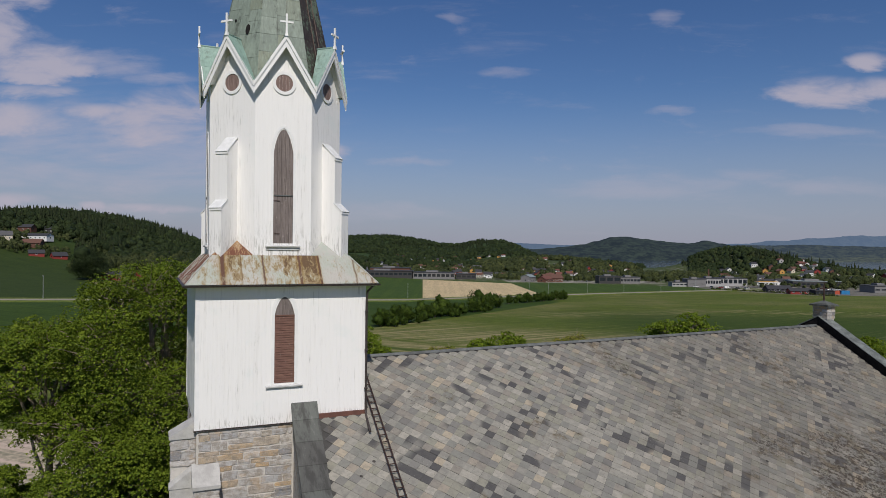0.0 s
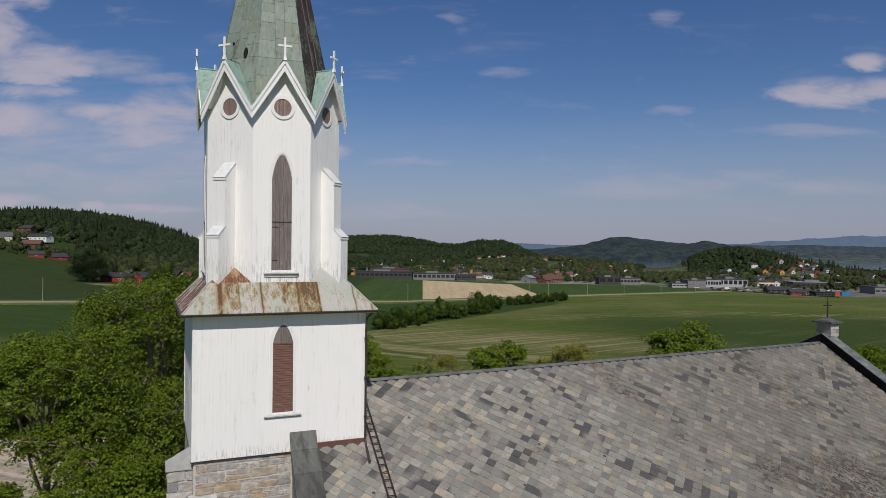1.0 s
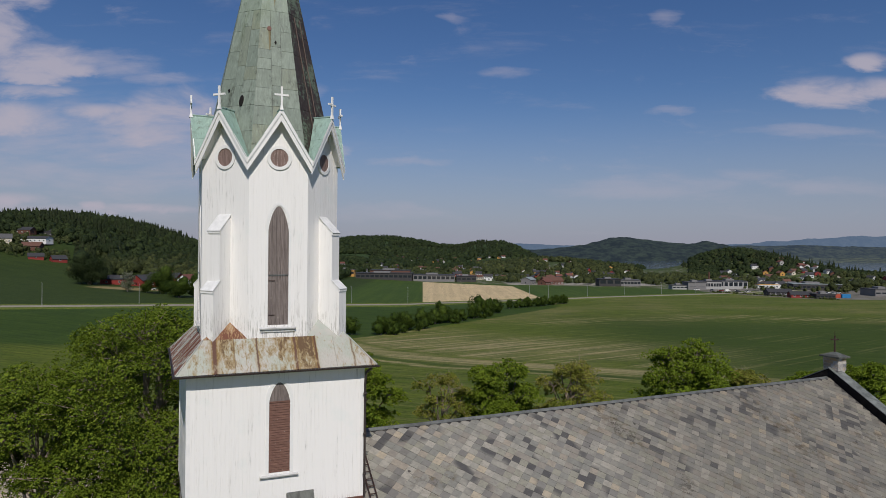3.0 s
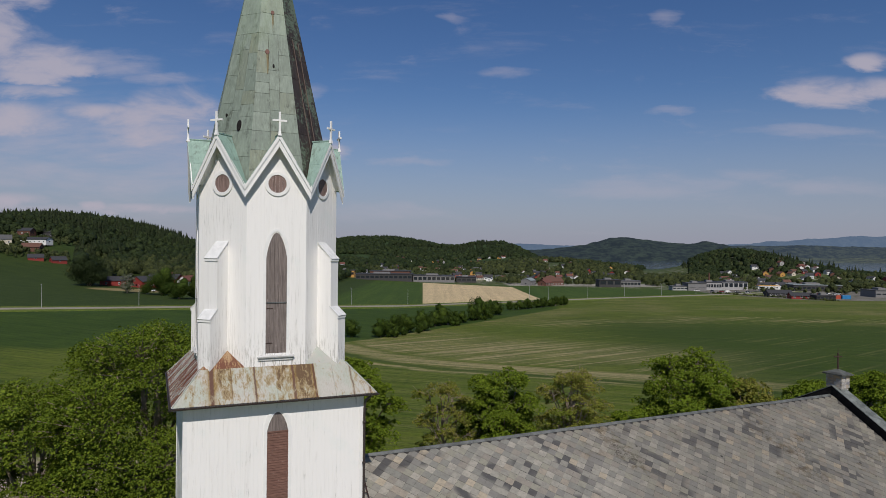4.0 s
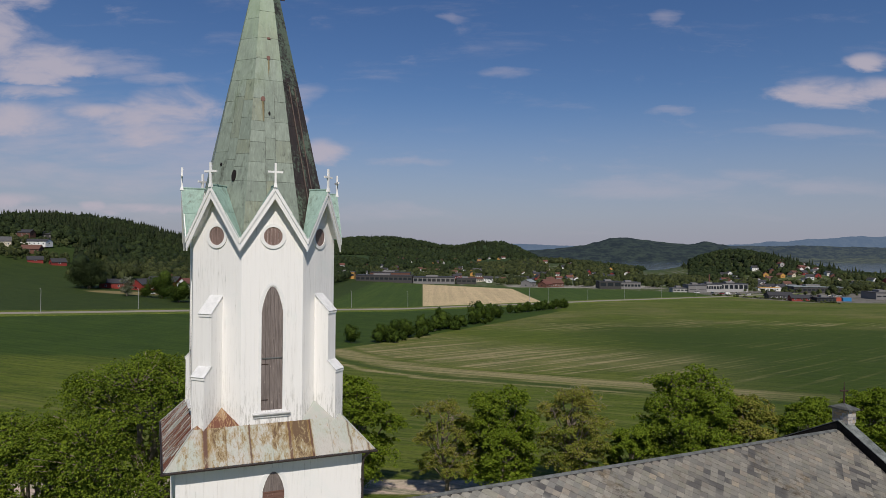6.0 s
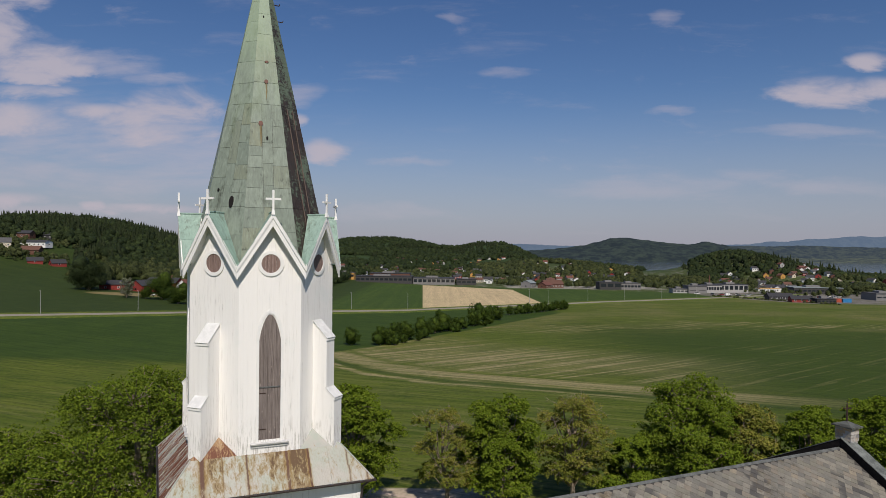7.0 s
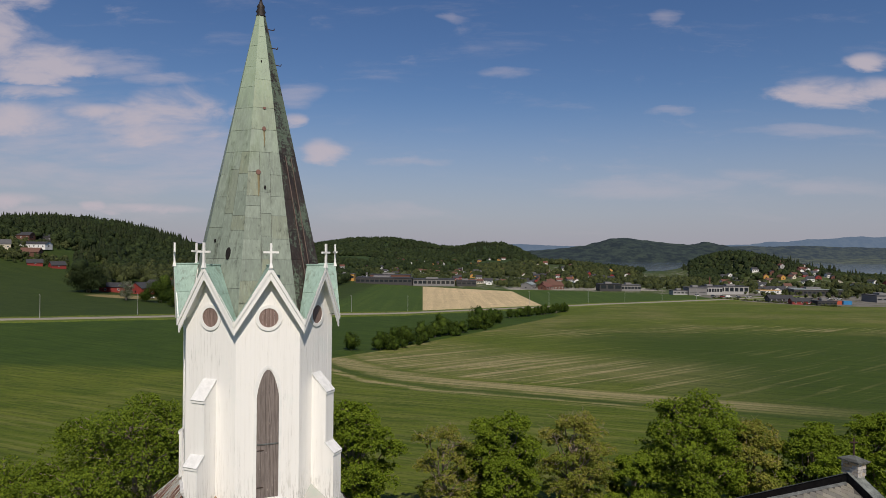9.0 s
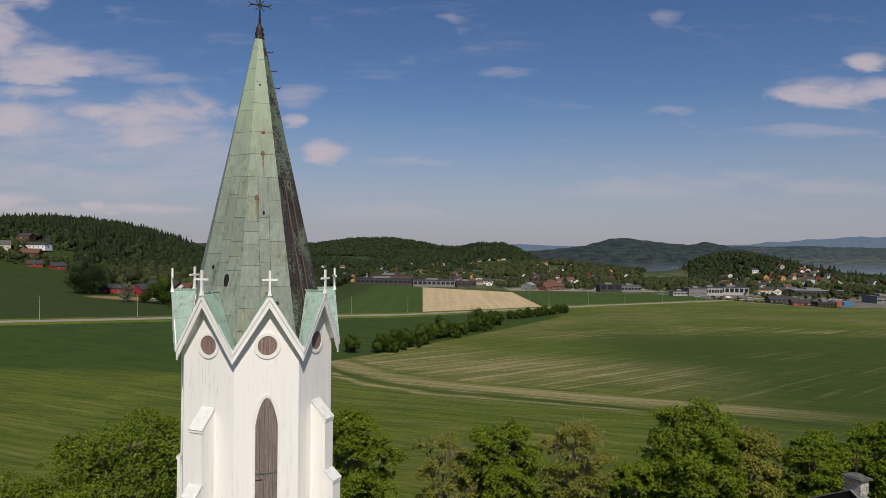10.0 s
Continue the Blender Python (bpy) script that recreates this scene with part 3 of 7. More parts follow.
MAT_SILL = simple("worn_grey_paint", (0.60, 0.60, 0.58), (0.36, 0.36, 0.35), 6.0, 0.6, amount=0.7)
MAT_IRON = simple("rusty_iron", (0.060, 0.034, 0.027), (0.028, 0.020, 0.017), 9.0, 0.75, 0.2, relief=0.3)
MAT_IRON_DARK = simple("black_wrought_iron", (0.022, 0.020, 0.020), (0.06, 0.045, 0.035), 12.0, 0.6, 0.3, relief=0.3)
MAT_PIPE = simple("brown_gutter_metal", (0.040, 0.030, 0.028), (0.085, 0.070, 0.062), 6.0, 0.45, 0.2, relief=0.1)
MAT_FLASH = simple("red_brown_flashing", (0.155, 0.070, 0.050), (0.09, 0.045, 0.035), 5.0, 0.6, relief=0.15)
MAT_TAR = simple("black_tarred_board", (0.010, 0.009, 0.009), (0.026, 0.023, 0.021), 5.0, 0.85, relief=0.2, spec=0.15)
MAT_RIDGE = simple("grey_zinc_ridge", (0.140, 0.148, 0.142), (0.062, 0.065, 0.062), 3.0, 0.6, 0.0, amount=0.9, relief=0.2, spec=0.25)

MAT_LEAD = simple("weathered_lead", (0.205, 0.222, 0.205), (0.070, 0.078, 0.070), 2.6, 0.6, amount=0.95, relief=0.2, spec=0.25)

rng = random.Random(7)

# ---- the tower ----
tower = tagged(new("church_tower"), "white boarded church tower with green copper spire on stone base", "tower")
HALF, OCT = 2.5, 2.05

bm = bmesh.new()
prism(bm, square(2.45), -0.5, 10.33)
stone_stage = part("stone_stage", bm, MAT_MORTAR, tower, "pale rubble stone lower stage with lime mortar")
bm = bmesh.new()
prism(bm, square(2.46), 10.3, 14.5)
prism(bm, octagon(1.97), 14.6, 20.4)
part("core", bm, MAT_TRIM, tower)

# square belfry stage: boards, corner boards, drip board
louvre_top = pointed(0.30, 11.55, 13.55, 14.12)
for k, phi in enumerate((0, 90, 180, 270)):
    F = face_frame(phi)
    bm = bmesh.new()
    box(bm, F, -2.38, 2.38, 10.38, 14.46, 2.462, 2.466)
    w = part("boarded_wall", bm, MAT_TRIM, tower, "white upright board cladding, worn near its foot")
    if phi == 0:
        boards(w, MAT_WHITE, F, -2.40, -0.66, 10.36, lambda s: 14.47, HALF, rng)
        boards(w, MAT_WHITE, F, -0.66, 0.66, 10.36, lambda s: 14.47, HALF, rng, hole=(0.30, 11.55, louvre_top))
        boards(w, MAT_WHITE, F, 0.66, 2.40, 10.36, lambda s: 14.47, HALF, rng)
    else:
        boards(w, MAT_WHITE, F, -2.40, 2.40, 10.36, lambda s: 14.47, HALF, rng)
    for s in (-1, 1):
        bm = bmesh.new()
        box(bm, F, min(s * 2.40, s * 2.512), max(s * 2.40, s * 2.512), 10.36, 14.47, HALF - 0.03, HALF + 0.009)
        part("corner_board", bm, MAT_TRIM, tower)
    bm = bmesh.new()
    hexa(bm, [F(-2.53, 10.32, HALF - 0.05), F(2.53, 10.32, HALF - 0.05), F(2.53, 10.32, HALF + 0.014), F(-2.53, 10.32, HALF + 0.014), F(-2.53, 10.355, HALF - 0.05), F(2.53, 10.355, HALF - 0.05), F(2.53, 10.355, HALF + 0.010), F(-2.53, 10.355, HALF + 0.010)])
    part("drip_board", bm, MAT_PIPE, tower)

F = face_frame(0)
louvre = part("louvre_window", (lambda b: (box(b, F, -0.33, 0.33, 11.5, 13.5, 2.462, 2.466), b)[1])(bmesh.new()), MAT_TAR, tower, "pointed window with brown louvre slats")
n_slats = 28
for i in range(n_slats):
    z = 11.56 + i * (13.55 - 11.56) / n_slats
    bm = bmesh.new()
    hexa(bm, [F(-0.30, z, 2.475), F(0.30, z, 2.475), F(0.30, z - 0.004, 2.503), F(-0.30, z - 0.004, 2.503), F(-0.30, z + 0.0745, 2.472), F(0.30, z + 0.0745, 2.472), F(0.30, z + 0.073, 2.490), F(-0.30, z + 0.073, 2.490)])
    part("slat", bm, MAT_WOOD_RED, louvre)
boards(louvre, MAT_WOOD_GREY, F, -0.30, 0.30, 13.58, louvre_top, 2.487, rng, 0.10, 0.02, None, "plank")
bm = bmesh.new()
box(bm, F, -0.31, 0.31, 13.545, 13.585, 2.47, 2.51)
part("transom", bm, MAT_WOOD_RED, louvre)
arch_line = [(0.33, 11.52)] + [(0.33 * math.cos(a), 13.55 + 0.62 * math.sin(a) ** 0.9) for a in [math.pi * k / 20 for k in range(1, 10)]] + [(0.0, 14.19)]
arch_line = arch_line + [(-s, z) for s, z in arch_line[-2::-1]]
bm = bmesh.new()
band(bm, F, arch_line, -0.032, 0.060, 2.46, 2.514)
part("window_frame", bm, MAT_TRIM, louvre)
bm = bmesh.new()
hexa(bm, [F(-0.54, 11.43, 2.47), F(0.54, 11.43, 2.47), F(0.54, 11.43, 2.57), F(-0.54, 11.43, 2.57), F(-0.54, 11.51, 2.47), F(0.54, 11.51, 2.47), F(0.54, 11.465, 2.58), F(-0.54, 11.465, 2.58)])
box(bm, F, -0.51, 0.51, 11.395, 11.43, 2.47, 2.53)
part("window_sill", bm, MAT_SILL, louvre, "grey worn sill")

# skirt roof between the square and the octagon
EAVE_Z, EAVE_H, SK_Z, SK_H = 14.50, 2.81, 15.34, 2.06
bm = bmesh.new()
prism(bm, square(EAVE_H - 0.03), EAVE_Z - 0.07, EAVE_Z, square(EAVE_H - 0.03))
part("eave_soffit", bm, MAT_TRIM, tower)
bm = bmesh.new()
prism(bm, square(EAVE_H - 0.02), EAVE_Z, SK_Z - 0.02, square(SK_H - 0.02))
skirt = part("skirt_roof", bm, MAT_UNDER, tower, "pale sheet-metal skirt roof with rust streaks")


def skirt_top(s):
    a = abs(s)
    return SK_Z if a <= SK_H else EAVE_Z + (SK_Z - EAVE_Z) * (EAVE_H - a) / (EAVE_H - SK_H)


def skirt_out(z):
    return EAVE_H - (EAVE_H - SK_H) * (z - EAVE_Z) / (SK_Z - EAVE_Z)


for phi in (0, 90, 180, 270):
    F = face_frame(phi)
    cuts = [-EAVE_H, -2.46, -1.86, -1.24, -0.60, -0.03, 0.52, 1.08, 1.62, 2.18, 2.66, EAVE_H]
    for i, (a, b) in enumerate(zip(cuts, cuts[1:])):
        a1, b1 = a + 0.006, b - 0.006
        ss = sorted([a1, b1] + [c for c in (-SK_H, SK_H) if a1 < c < b1])
        pts = [(a1, EAVE_Z), (b1, EAVE_Z)] + [(s, skirt_top(s)) for s in reversed(ss) if skirt_top(s) > EAVE_Z + 0.004]
        bm = bmesh.new()
        plate(bm, [F(s, z + 0.016, skirt_out(z)) for s, z in pts], 0.014)
        mat = {0: MAT_SKIRT, 270: MAT_RUST_WEST}.get(phi, MAT_SHEET)
        part("roof_sheet", bm, mat, skirt)
        if i:
            z1 = skirt_top(a) - 0.01
            bm = bmesh.new()
            hexa(bm, [F(a - 0.012, EAVE_Z, EAVE_H), F(a + 0.012, EAVE_Z, EAVE_H), F(a + 0.012, z1, skirt_out(z1)), F(a - 0.012, z1, skirt_out(z1)),
                      F(a - 0.008, EAVE_Z + 0.045, EAVE_H), F(a + 0.008, EAVE_Z + 0.045, EAVE_H), F(a + 0.008, z1 + 0.045, skirt_out(z1)), F(a - 0.008, z1 + 0.045, skirt_out(z1))])
            part("standing_seam", bm, mat, skirt)
    # hip roll, gutter
    bm = bmesh.new()
    rod(bm, F(EAVE_H, EAVE_Z + 0.02, EAVE_H), F(SK_H, SK_Z + 0.02, SK_H), 0.022, n=6)
    part("hip_roll", bm, MAT_SHEET, skirt)
    bm = bmesh.new()
    prof = [(0.0, 0.0), (0.013, -0.036), (0.045, -0.05), (0.072, -0.036), (0.082, 0.0), (0.070, 0.0), (0.043, -0.036), (0.013, -0.008)]
    ra = [bm.verts.new(F(-EAVE_H - d, EAVE_Z - 0.005 + z, EAVE_H - 0.02 + d)) for d, z in prof]
    rb = [bm.verts.new(F(EAVE_H + d, EAVE_Z - 0.005 + z, EAVE_H - 0.02 + d)) for d, z in prof]
    for j in range(len(prof)):
        bm.faces.new((ra[j], rb[j], rb[(j + 1) % len(prof)], ra[(j + 1) % len(prof)]))
    part("gutter", bm, MAT_PIPE, tower, "dark brown metal gutter")

# downpipe at the south-east corner
bm = bmesh.new()
path = [(2.66, -2.76, 14.43), (2.54, -2.60, 14.26), (2.515, -2.58, 14.0), (2.515, -2.58, 10.52), (2.50, -2.72, 10.36), (2.40, -3.45, 10.10)]
for p, q in zip(path, path[1:]):
    rod(bm, p, q, 0.036, n=8)
pipe = part("downpipe", bm, MAT_PIPE, tower, "dark brown downpipe")
for z in (13.6, 12.4, 11.2):
    bm = bmesh.new()
    lathe(bm, (2.515, -2.59, z), [(0.055, 0.0), (0.06, 0.015), (0.06, 0.035), (0.055, 0.05)], 8)
    part("bracket", bm, MAT_PIPE, pipe)

# octagon: eight gabled walls
GB, GA = 20.50, 21.97            # foot and apex of the gables
EDGE_D, EDGE_S, APEX_D = 2.25, 0.932, 2.33


def gable_z(s, lift=0.0):
    return GA + lift - (GA - GB) / EDGE_S * abs(s)


door_top = pointed(0.297, 15.72, 18.45, 19.20)
half_oct = OCT * math.tan(math.pi / 8)
for k in range(8):
    phi = 45 * k
    F = face_frame(phi)
    bm = bmesh.new()
    box(bm, F, -0.80, 0.80, 15.25, 20.2, 1.972, 1.976)
    w = part("octagon_wall", bm, MAT_TRIM, tower, "white upright board wall under a steep gable")
    if k % 2 == 0:
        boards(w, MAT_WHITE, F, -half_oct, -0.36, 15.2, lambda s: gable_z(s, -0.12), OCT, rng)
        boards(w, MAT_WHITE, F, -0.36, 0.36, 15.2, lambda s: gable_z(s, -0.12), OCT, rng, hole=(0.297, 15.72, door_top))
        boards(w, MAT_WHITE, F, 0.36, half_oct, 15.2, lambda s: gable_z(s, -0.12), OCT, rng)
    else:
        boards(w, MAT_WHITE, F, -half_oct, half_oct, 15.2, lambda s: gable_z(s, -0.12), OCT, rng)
    if k % 2 == 0:
        door = part("shutter", (lambda b: (box(b, F, -0.33, 0.33, 15.6, 18.4, 1.975, 1.985), b)[1])(bmesh.new()), MAT_TAR, tower, "tall pointed shutter of weathered grey planks")
        for i in range(5):
            a, b = -0.292 + i * 0.1168, -0.292 + (i + 1) * 0.1168 - 0.005
            bm = bmesh.new()
            off = rng.uniform(0, 0.008)
            for c0, c1 in ((a, (a + b) / 2), ((a + b) / 2, b)):
                hexa(bm, [F(c0, 15.72, 1.985), F(c1, 15.72, 1.985), F(c1, 15.72, 2.034 + off), F(c0, 15.72, 2.034 + off),
                          F(c0, door_top(c0) - 0.01, 1.985), F(c1, door_top(c1) - 0.01, 1.985), F(c1, door_top(c1) - 0.01, 2.034 + off), F(c0, door_top(c0) - 0.01, 2.034 + off)])
            part("plank", bm, MAT_WOOD_GREY, door)
        bm = bmesh.new()
        box(bm, F, -0.297, 0.297, 17.165, 17.195, 2.0, 2.062)
        part("rail", bm, MAT_RIDGE, door)
        for z in (16.0, 17.0):
            bm = bmesh.new()
            box(bm, F, -0.295, -0.10, z, z + 0.024, 2.03, 2.052)
            part("hinge", bm, MAT_IRON, door)
        line = [(0.322, 15.66)] + [(0.322 * math.cos(a), 18.45 + 0.80 * math.sin(a) ** 0.95) for a in [math.pi * j / 22 for j in range(0, 11)]] + [(0.0, 19.27)]
        line = line + [(-s, z) for s, z in line[-2::-1]]
        bm = bmesh.new()
        band(bm, F, line, -0.026, 0.050, 1.99, 2.062)
        part("window_frame", bm, MAT_TRIM, door)
        bm = bmesh.new()
        hexa(bm, [F(-0.52, 15.60, 2.0), F(0.52, 15.60, 2.0), F(0.52, 15.60, 2.13), F(-0.52, 15.60, 2.13), F(-0.52, 15.68, 2.0), F(0.52, 15.68, 2.0), F(0.52, 15.635, 2.14), F(-0.52, 15.635, 2.14)])
        box(bm, F, -0.50, 0.50, 15.52, 15.60, 2.0, 2.085)
        part("window_sill", bm, MAT_SILL, door)
    # round light: ring and boarded disc
    bm = bmesh.new()
    circ = [(0.295 * math.cos(2 * math.pi * i / 28), 20.61 + 0.295 * math.sin(2 * math.pi * i / 28)) for i in range(28)]
    band(bm, F, circ, -0.034, 0.062, OCT - 0.01, OCT + 0.030, True)
    ringo = part("round_light", bm, MAT_TRIM, tower, "round boarded light in a white ring")
    for i in range(5):
        a, b = -0.26 + i * 0.104, -0.26 + (i + 1) * 0.104 - 0.004
        za, zb = (math.sqrt(max(0.0, 0.262 ** 2 - x * x)) for x in (a, b))
        zm = math.sqrt(max(0.0, 0.262 ** 2 - ((a + b) / 2) ** 2))
        bm = bmesh.new()
        m = (a + b) / 2
        for c0, c1, h0, h1 in ((a, m, za, zm), (m, b, zm, zb)):
            hexa(bm, [F(c0, 20.61 - h0 - 0.002, OCT + 0.001), F(c1, 20.61 - h1 - 0.002, OCT + 0.001), F(c1, 20.61 - h1 - 0.002, OCT + 0.012), F(c0, 20.61 - h0 - 0.002, OCT + 0.012),
                      F(c0, 20.61 + h0 + 0.002, OCT + 0.001), F(c1, 20.61 + h1 + 0.002, OCT + 0.001), F(c1, 20.61 + h1 + 0.002, OCT + 0.012), F(c0, 20.61 + h0 + 0.002, OCT + 0.012)])
        part("plank", bm, MAT_WOOD_ROSE, ringo)
    # barge boards, with a fillet along the upper edge
    gable = part("gable_soffit", (lambda b: ([plate(b, [F(0, GA - 0.05, APEX_D - 0.03), F(sg * EDGE_S * 0.90, GB - 0.05 + (GA - GB) * 0.10, EDGE_D - 0.02), F(sg * 0.66, GB - 0.05 + (GA - GB) * 0.10, 1.90), F(0, GA - 0.05, 1.66)][::sg], 0.03) for sg in (-1, 1)], b)[1])(bmesh.new()), MAT_TRIM, tower)
    for sg in (-1, 1):
        d_at = lambda s: APEX_D - (APEX_D - EDGE_D) * abs(s) / EDGE_S
        for lo, hi, front, nm in ((-0.172, -0.040, 0.0, "barge_board"), (-0.055, 0.025, 0.03, "barge_fillet")):
            bm = bmesh.new()
            ends = []
            for s in (0.0, sg * EDGE_S):
                z = gable_z(s)
                ends.append([F(s, z + lo * 1.9, d_at(s) + front - 0.04), F(s, z + lo * 1.9, d_at(s) + front), F(s, z + hi * 1.9, d_at(s) + front), F(s, z + hi * 1.9, d_at(s) + front - 0.04)])
            hexa(bm, ends[0] + ends[1])
            part(nm, bm, MAT_TRIM, tower)
        # sheet over the little roof, lapped in two
        spire_in = 1.70
        A, B, C2 = F(0, GA + 0.055, APEX_D + 0.03), F(0, GA + 0.055, spire_in), F(sg * EDGE_S, GB + 0.055, EDGE_D + 0.03)
        D2 = F(sg * 0.835, GB + 0.055, 2.0)
        mid1, mid2 = A.lerp(C2, 0.52), B.lerp(D2, 0.52)
        for q in ((A, mid1, mid2, B), (mid1, C2, D2, mid2)):
            bm = bmesh.new()
            q = list(q) if sg > 0 else list(q)[::-1]
            c = sum(q, Vector()) / 4
            plate(bm, [p + (c - p) * 0.008 for p in q], 0.018)
            part("gable_sheet", bm, MAT_COPPER_LIGHT, tower, "pale green copper sheet")
    bm = bmesh.new()
    rod(bm, F(0, GA + 0.06, APEX_D + 0.03), F(0, GA + 0.06, 1.68), 0.028, n=6)
    part("gable_ridge_roll", bm, MAT_COPPER_LIGHT, tower)
    # white cross on the apex
    bm = bmesh.new()
    x0, zb = APEX_D + 0.01, 21.96
    hexa(bm, [F(-0.05, zb, x0 - 0.05), F(0.05, zb, x0 - 0.05), F(0.05, zb, x0 + 0.05), F(-0.05, zb, x0 + 0.05), F(-0.028, zb + 0.14, x0 - 0.025), F(0.028, zb + 0.14, x0 - 0.025), F(0.028, zb + 0.14, x0 + 0.025), F(-0.028, zb + 0.14, x0 + 0.025)])
    box(bm, F, -0.028, 0.028, zb + 0.14, zb + 0.68, x0 - 0.025, x0 + 0.025)
    box(bm, F, -0.205, -0.0285, zb + 0.405, zb + 0.46, x0 - 0.024, x0 + 0.024)
    box(bm, F, 0.0285, 0.205, zb + 0.405, zb + 0.46, x0 - 0.024, x0 + 0.024)
    part("cross", bm, MAT_TRIM, tower, "white painted cross")

# copper in the valleys between the gables
for k in range(8):
    G = face_frame(45 * k + 22.5)
    bm = bmesh.new()
    z, d1 = GB + 0.085, EDGE_D / math.cos(math.pi / 8) - 0.03
    plate(bm, [G(-0.10, z + 0.05, 2.02), G(-0.05, z, d1), G(0.05, z, d1), G(0.10, z + 0.05, 2.02)], 0.02)
    part("valley_sheet", bm, MAT_COPPER_LIGHT, tower, "pale green copper sheet")

# stepped buttresses on the four diagonal walls, and the broaches at their feet
for phi in (45, 135, 225, 315):
    F = face_frame(phi)
    bw = 0.21
    bm = bmesh.new()
    prof = [(2.0, 14.95), (2.77, 14.95), (2.77, 16.77), (2.51, 16.95), (2.51, 18.44), (2.0, 18.90)]
    a, b = [bm.verts.new(F(-bw, z, d)) for d, z in prof], [bm.verts.new(F(bw, z, d)) for d, z in prof]
    for i in range(6):
        bm.faces.new((a[i], a[(i + 1) % 6], b[(i + 1) % 6], b[i]))
    bm.faces.new(a)
    bm.faces.new(b[::-1])
    butt = part("buttress", bm, MAT_WHITE, tower, "white boarded stepped buttress")
    for z0, d0, z1, d1 in ((16.72, 2.84, 17.00, 2.48), (18.42, 2.58, 18.93, 2.03)):
        bm = bmesh.new()
        hexa(bm, [F(-bw - 0.015, z0, d0 - 0.05), F(bw + 0.015, z0, d0 - 0.05), F(bw + 0.015, z1, d1), F(-bw - 0.015, z1, d1), F(-bw - 0.015, z0 + 0.03, d0 - 0.03), F(bw + 0.015, z0 + 0.03, d0 - 0.03), F(bw + 0.015, z1 + 0.035, d1), F(-bw - 0.015, z1 + 0.035, d1)])
        part("buttress_cap", bm, MAT_CAP, butt)
        bm = bmesh.new()
        box(bm, F, -bw - 0.015, bw + 0.015, z0 - 0.05, z0 + 0.005, d0 - 0.09, d0 - 0.048)
        part("buttress_moulding", bm, MAT_TRIM, butt)
    k = OCT * math.tan(math.pi / 8)
    bm = bmesh.new()
    pts = [F(-(OCT - k) * math.sqrt(0.5) - 0.02, SK_Z, OCT - 0.02), F((OCT - k) * math.sqrt(0.5) + 0.02, SK_Z, OCT - 0.02), F(0, SK_Z, OCT * math.sqrt(2) + 0.02), F(0, SK_Z + 0.62, OCT - 0.02)]
    pts[0].z = pts[1].z = pts[2].z = SK_Z
    v = [bm.verts.new(p) for p in pts]
    for f in ((0, 1, 2), (0, 3, 1), (1, 3, 2), (2, 3, 0)):
        bm.faces.new([v[i] for i in f])
    part("broach", bm, MAT_RUST_HEAVY if phi == 315 else MAT_SHEET, tower, "rusted sheet broach" if phi == 315 else "grey sheet broach")

# spire: copper sheets on a core
SP0, SPA0, SP1, SPA1 = 20.25, 2.03, 29.50, 0.115


def spire_a(z):
    return SPA0 + (SPA1 - SPA0) * (z - SP0) / (SP1 - SP0)


bm = bmesh.new()
prism(bm, octagon(SPA0 - 0.02), SP0, SP1 - 0.02, octagon(SPA1 - 0.02))
spire = part("spire", bm, MAT_UNDER, tower, "tall octagonal spire of green copper sheets, dark on its weather side")
for k in range(8):
    F = face_frame(45 * k)
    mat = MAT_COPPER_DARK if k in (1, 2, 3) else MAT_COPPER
    tan = math.tan(math.pi / 8)
    sheets = []
    strip_w = 0.145
    laps = ((24.67, 23.98, 23.69, 23.34, 22.75, 22.18, 21.6, 21.0), (24.09, 23.48, 22.84, 22.2, 21.5, 20.9), (24.60, 23.97, 23.42, 22.76, 22.18, 21.5, 20.9))
    if k % 2:
        laps = ((24.61, 23.95, 23.07, 22.20, 21.4), (24.74, 23.47, 22.83, 22.20, 21.4), (24.61, 24.08, 23.41, 22.99, 22.61, 22.20, 21.4))
    for col, (side0, side1) in enumerate(((-1, -strip_w), (-strip_w, strip_w), (strip_w, 1))):
        hi = 25.25
        for lo in laps[col] + (SP0,):
            if lo > SP0 and k not in (0, 7):
                lo += rng.uniform(-0.06, 0.06)
            sheets.append((side0, side1, lo, hi))
            hi = lo
    lo = 25.25
    tops = (25.92, 26.58, 27.44, 28.09, 28.78, 29.10, SP1) if k % 2 == 0 else (25.89, 26.56, 27.21, 27.84, 28.49, 29.14, SP1)
    for hi in tops:
        sheets.append((-1, 1, lo, hi))
        lo = hi
    for c0, c1, lo, hi in sheets:
        g = 0.004
        out = rng.uniform(0.0, 0.006)
        e0, e1 = (0.0 if c0 == -1 else g), (0.0 if c1 == 1 else g)
        at = lambda c, z, e: F((c * tan * spire_a(z) if abs(c) == 1 else c) + e, z, spire_a(z) + out)
        bm = bmesh.new()
        plate(bm, [at(c0, lo + g, e0), at(c1, lo + g, -e1), at(c1, hi - g, -e1), at(c0, hi - g, e0)], 0.014)
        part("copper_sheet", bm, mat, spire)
    if k in (1, 2):
        # standing seams up the dark side
        for c in (-strip_w, strip_w):
            bm = bmesh.new()
            rod(bm, F(c, 20.5, spire_a(20.5) + 0.016), F(c, 25.2, spire_a(25.2) + 0.016), 0.013, n=5)
            part("standing_seam", bm, MAT_SEAM, spire, "pale brown standing seam")
# vents, rusty caps and hooks on the spire
def on_spire(phi, c, z, out=0.012):
    return face_frame(phi)(c * math.tan(math.pi / 8) * spire_a(z), z, spire_a(z) + out)


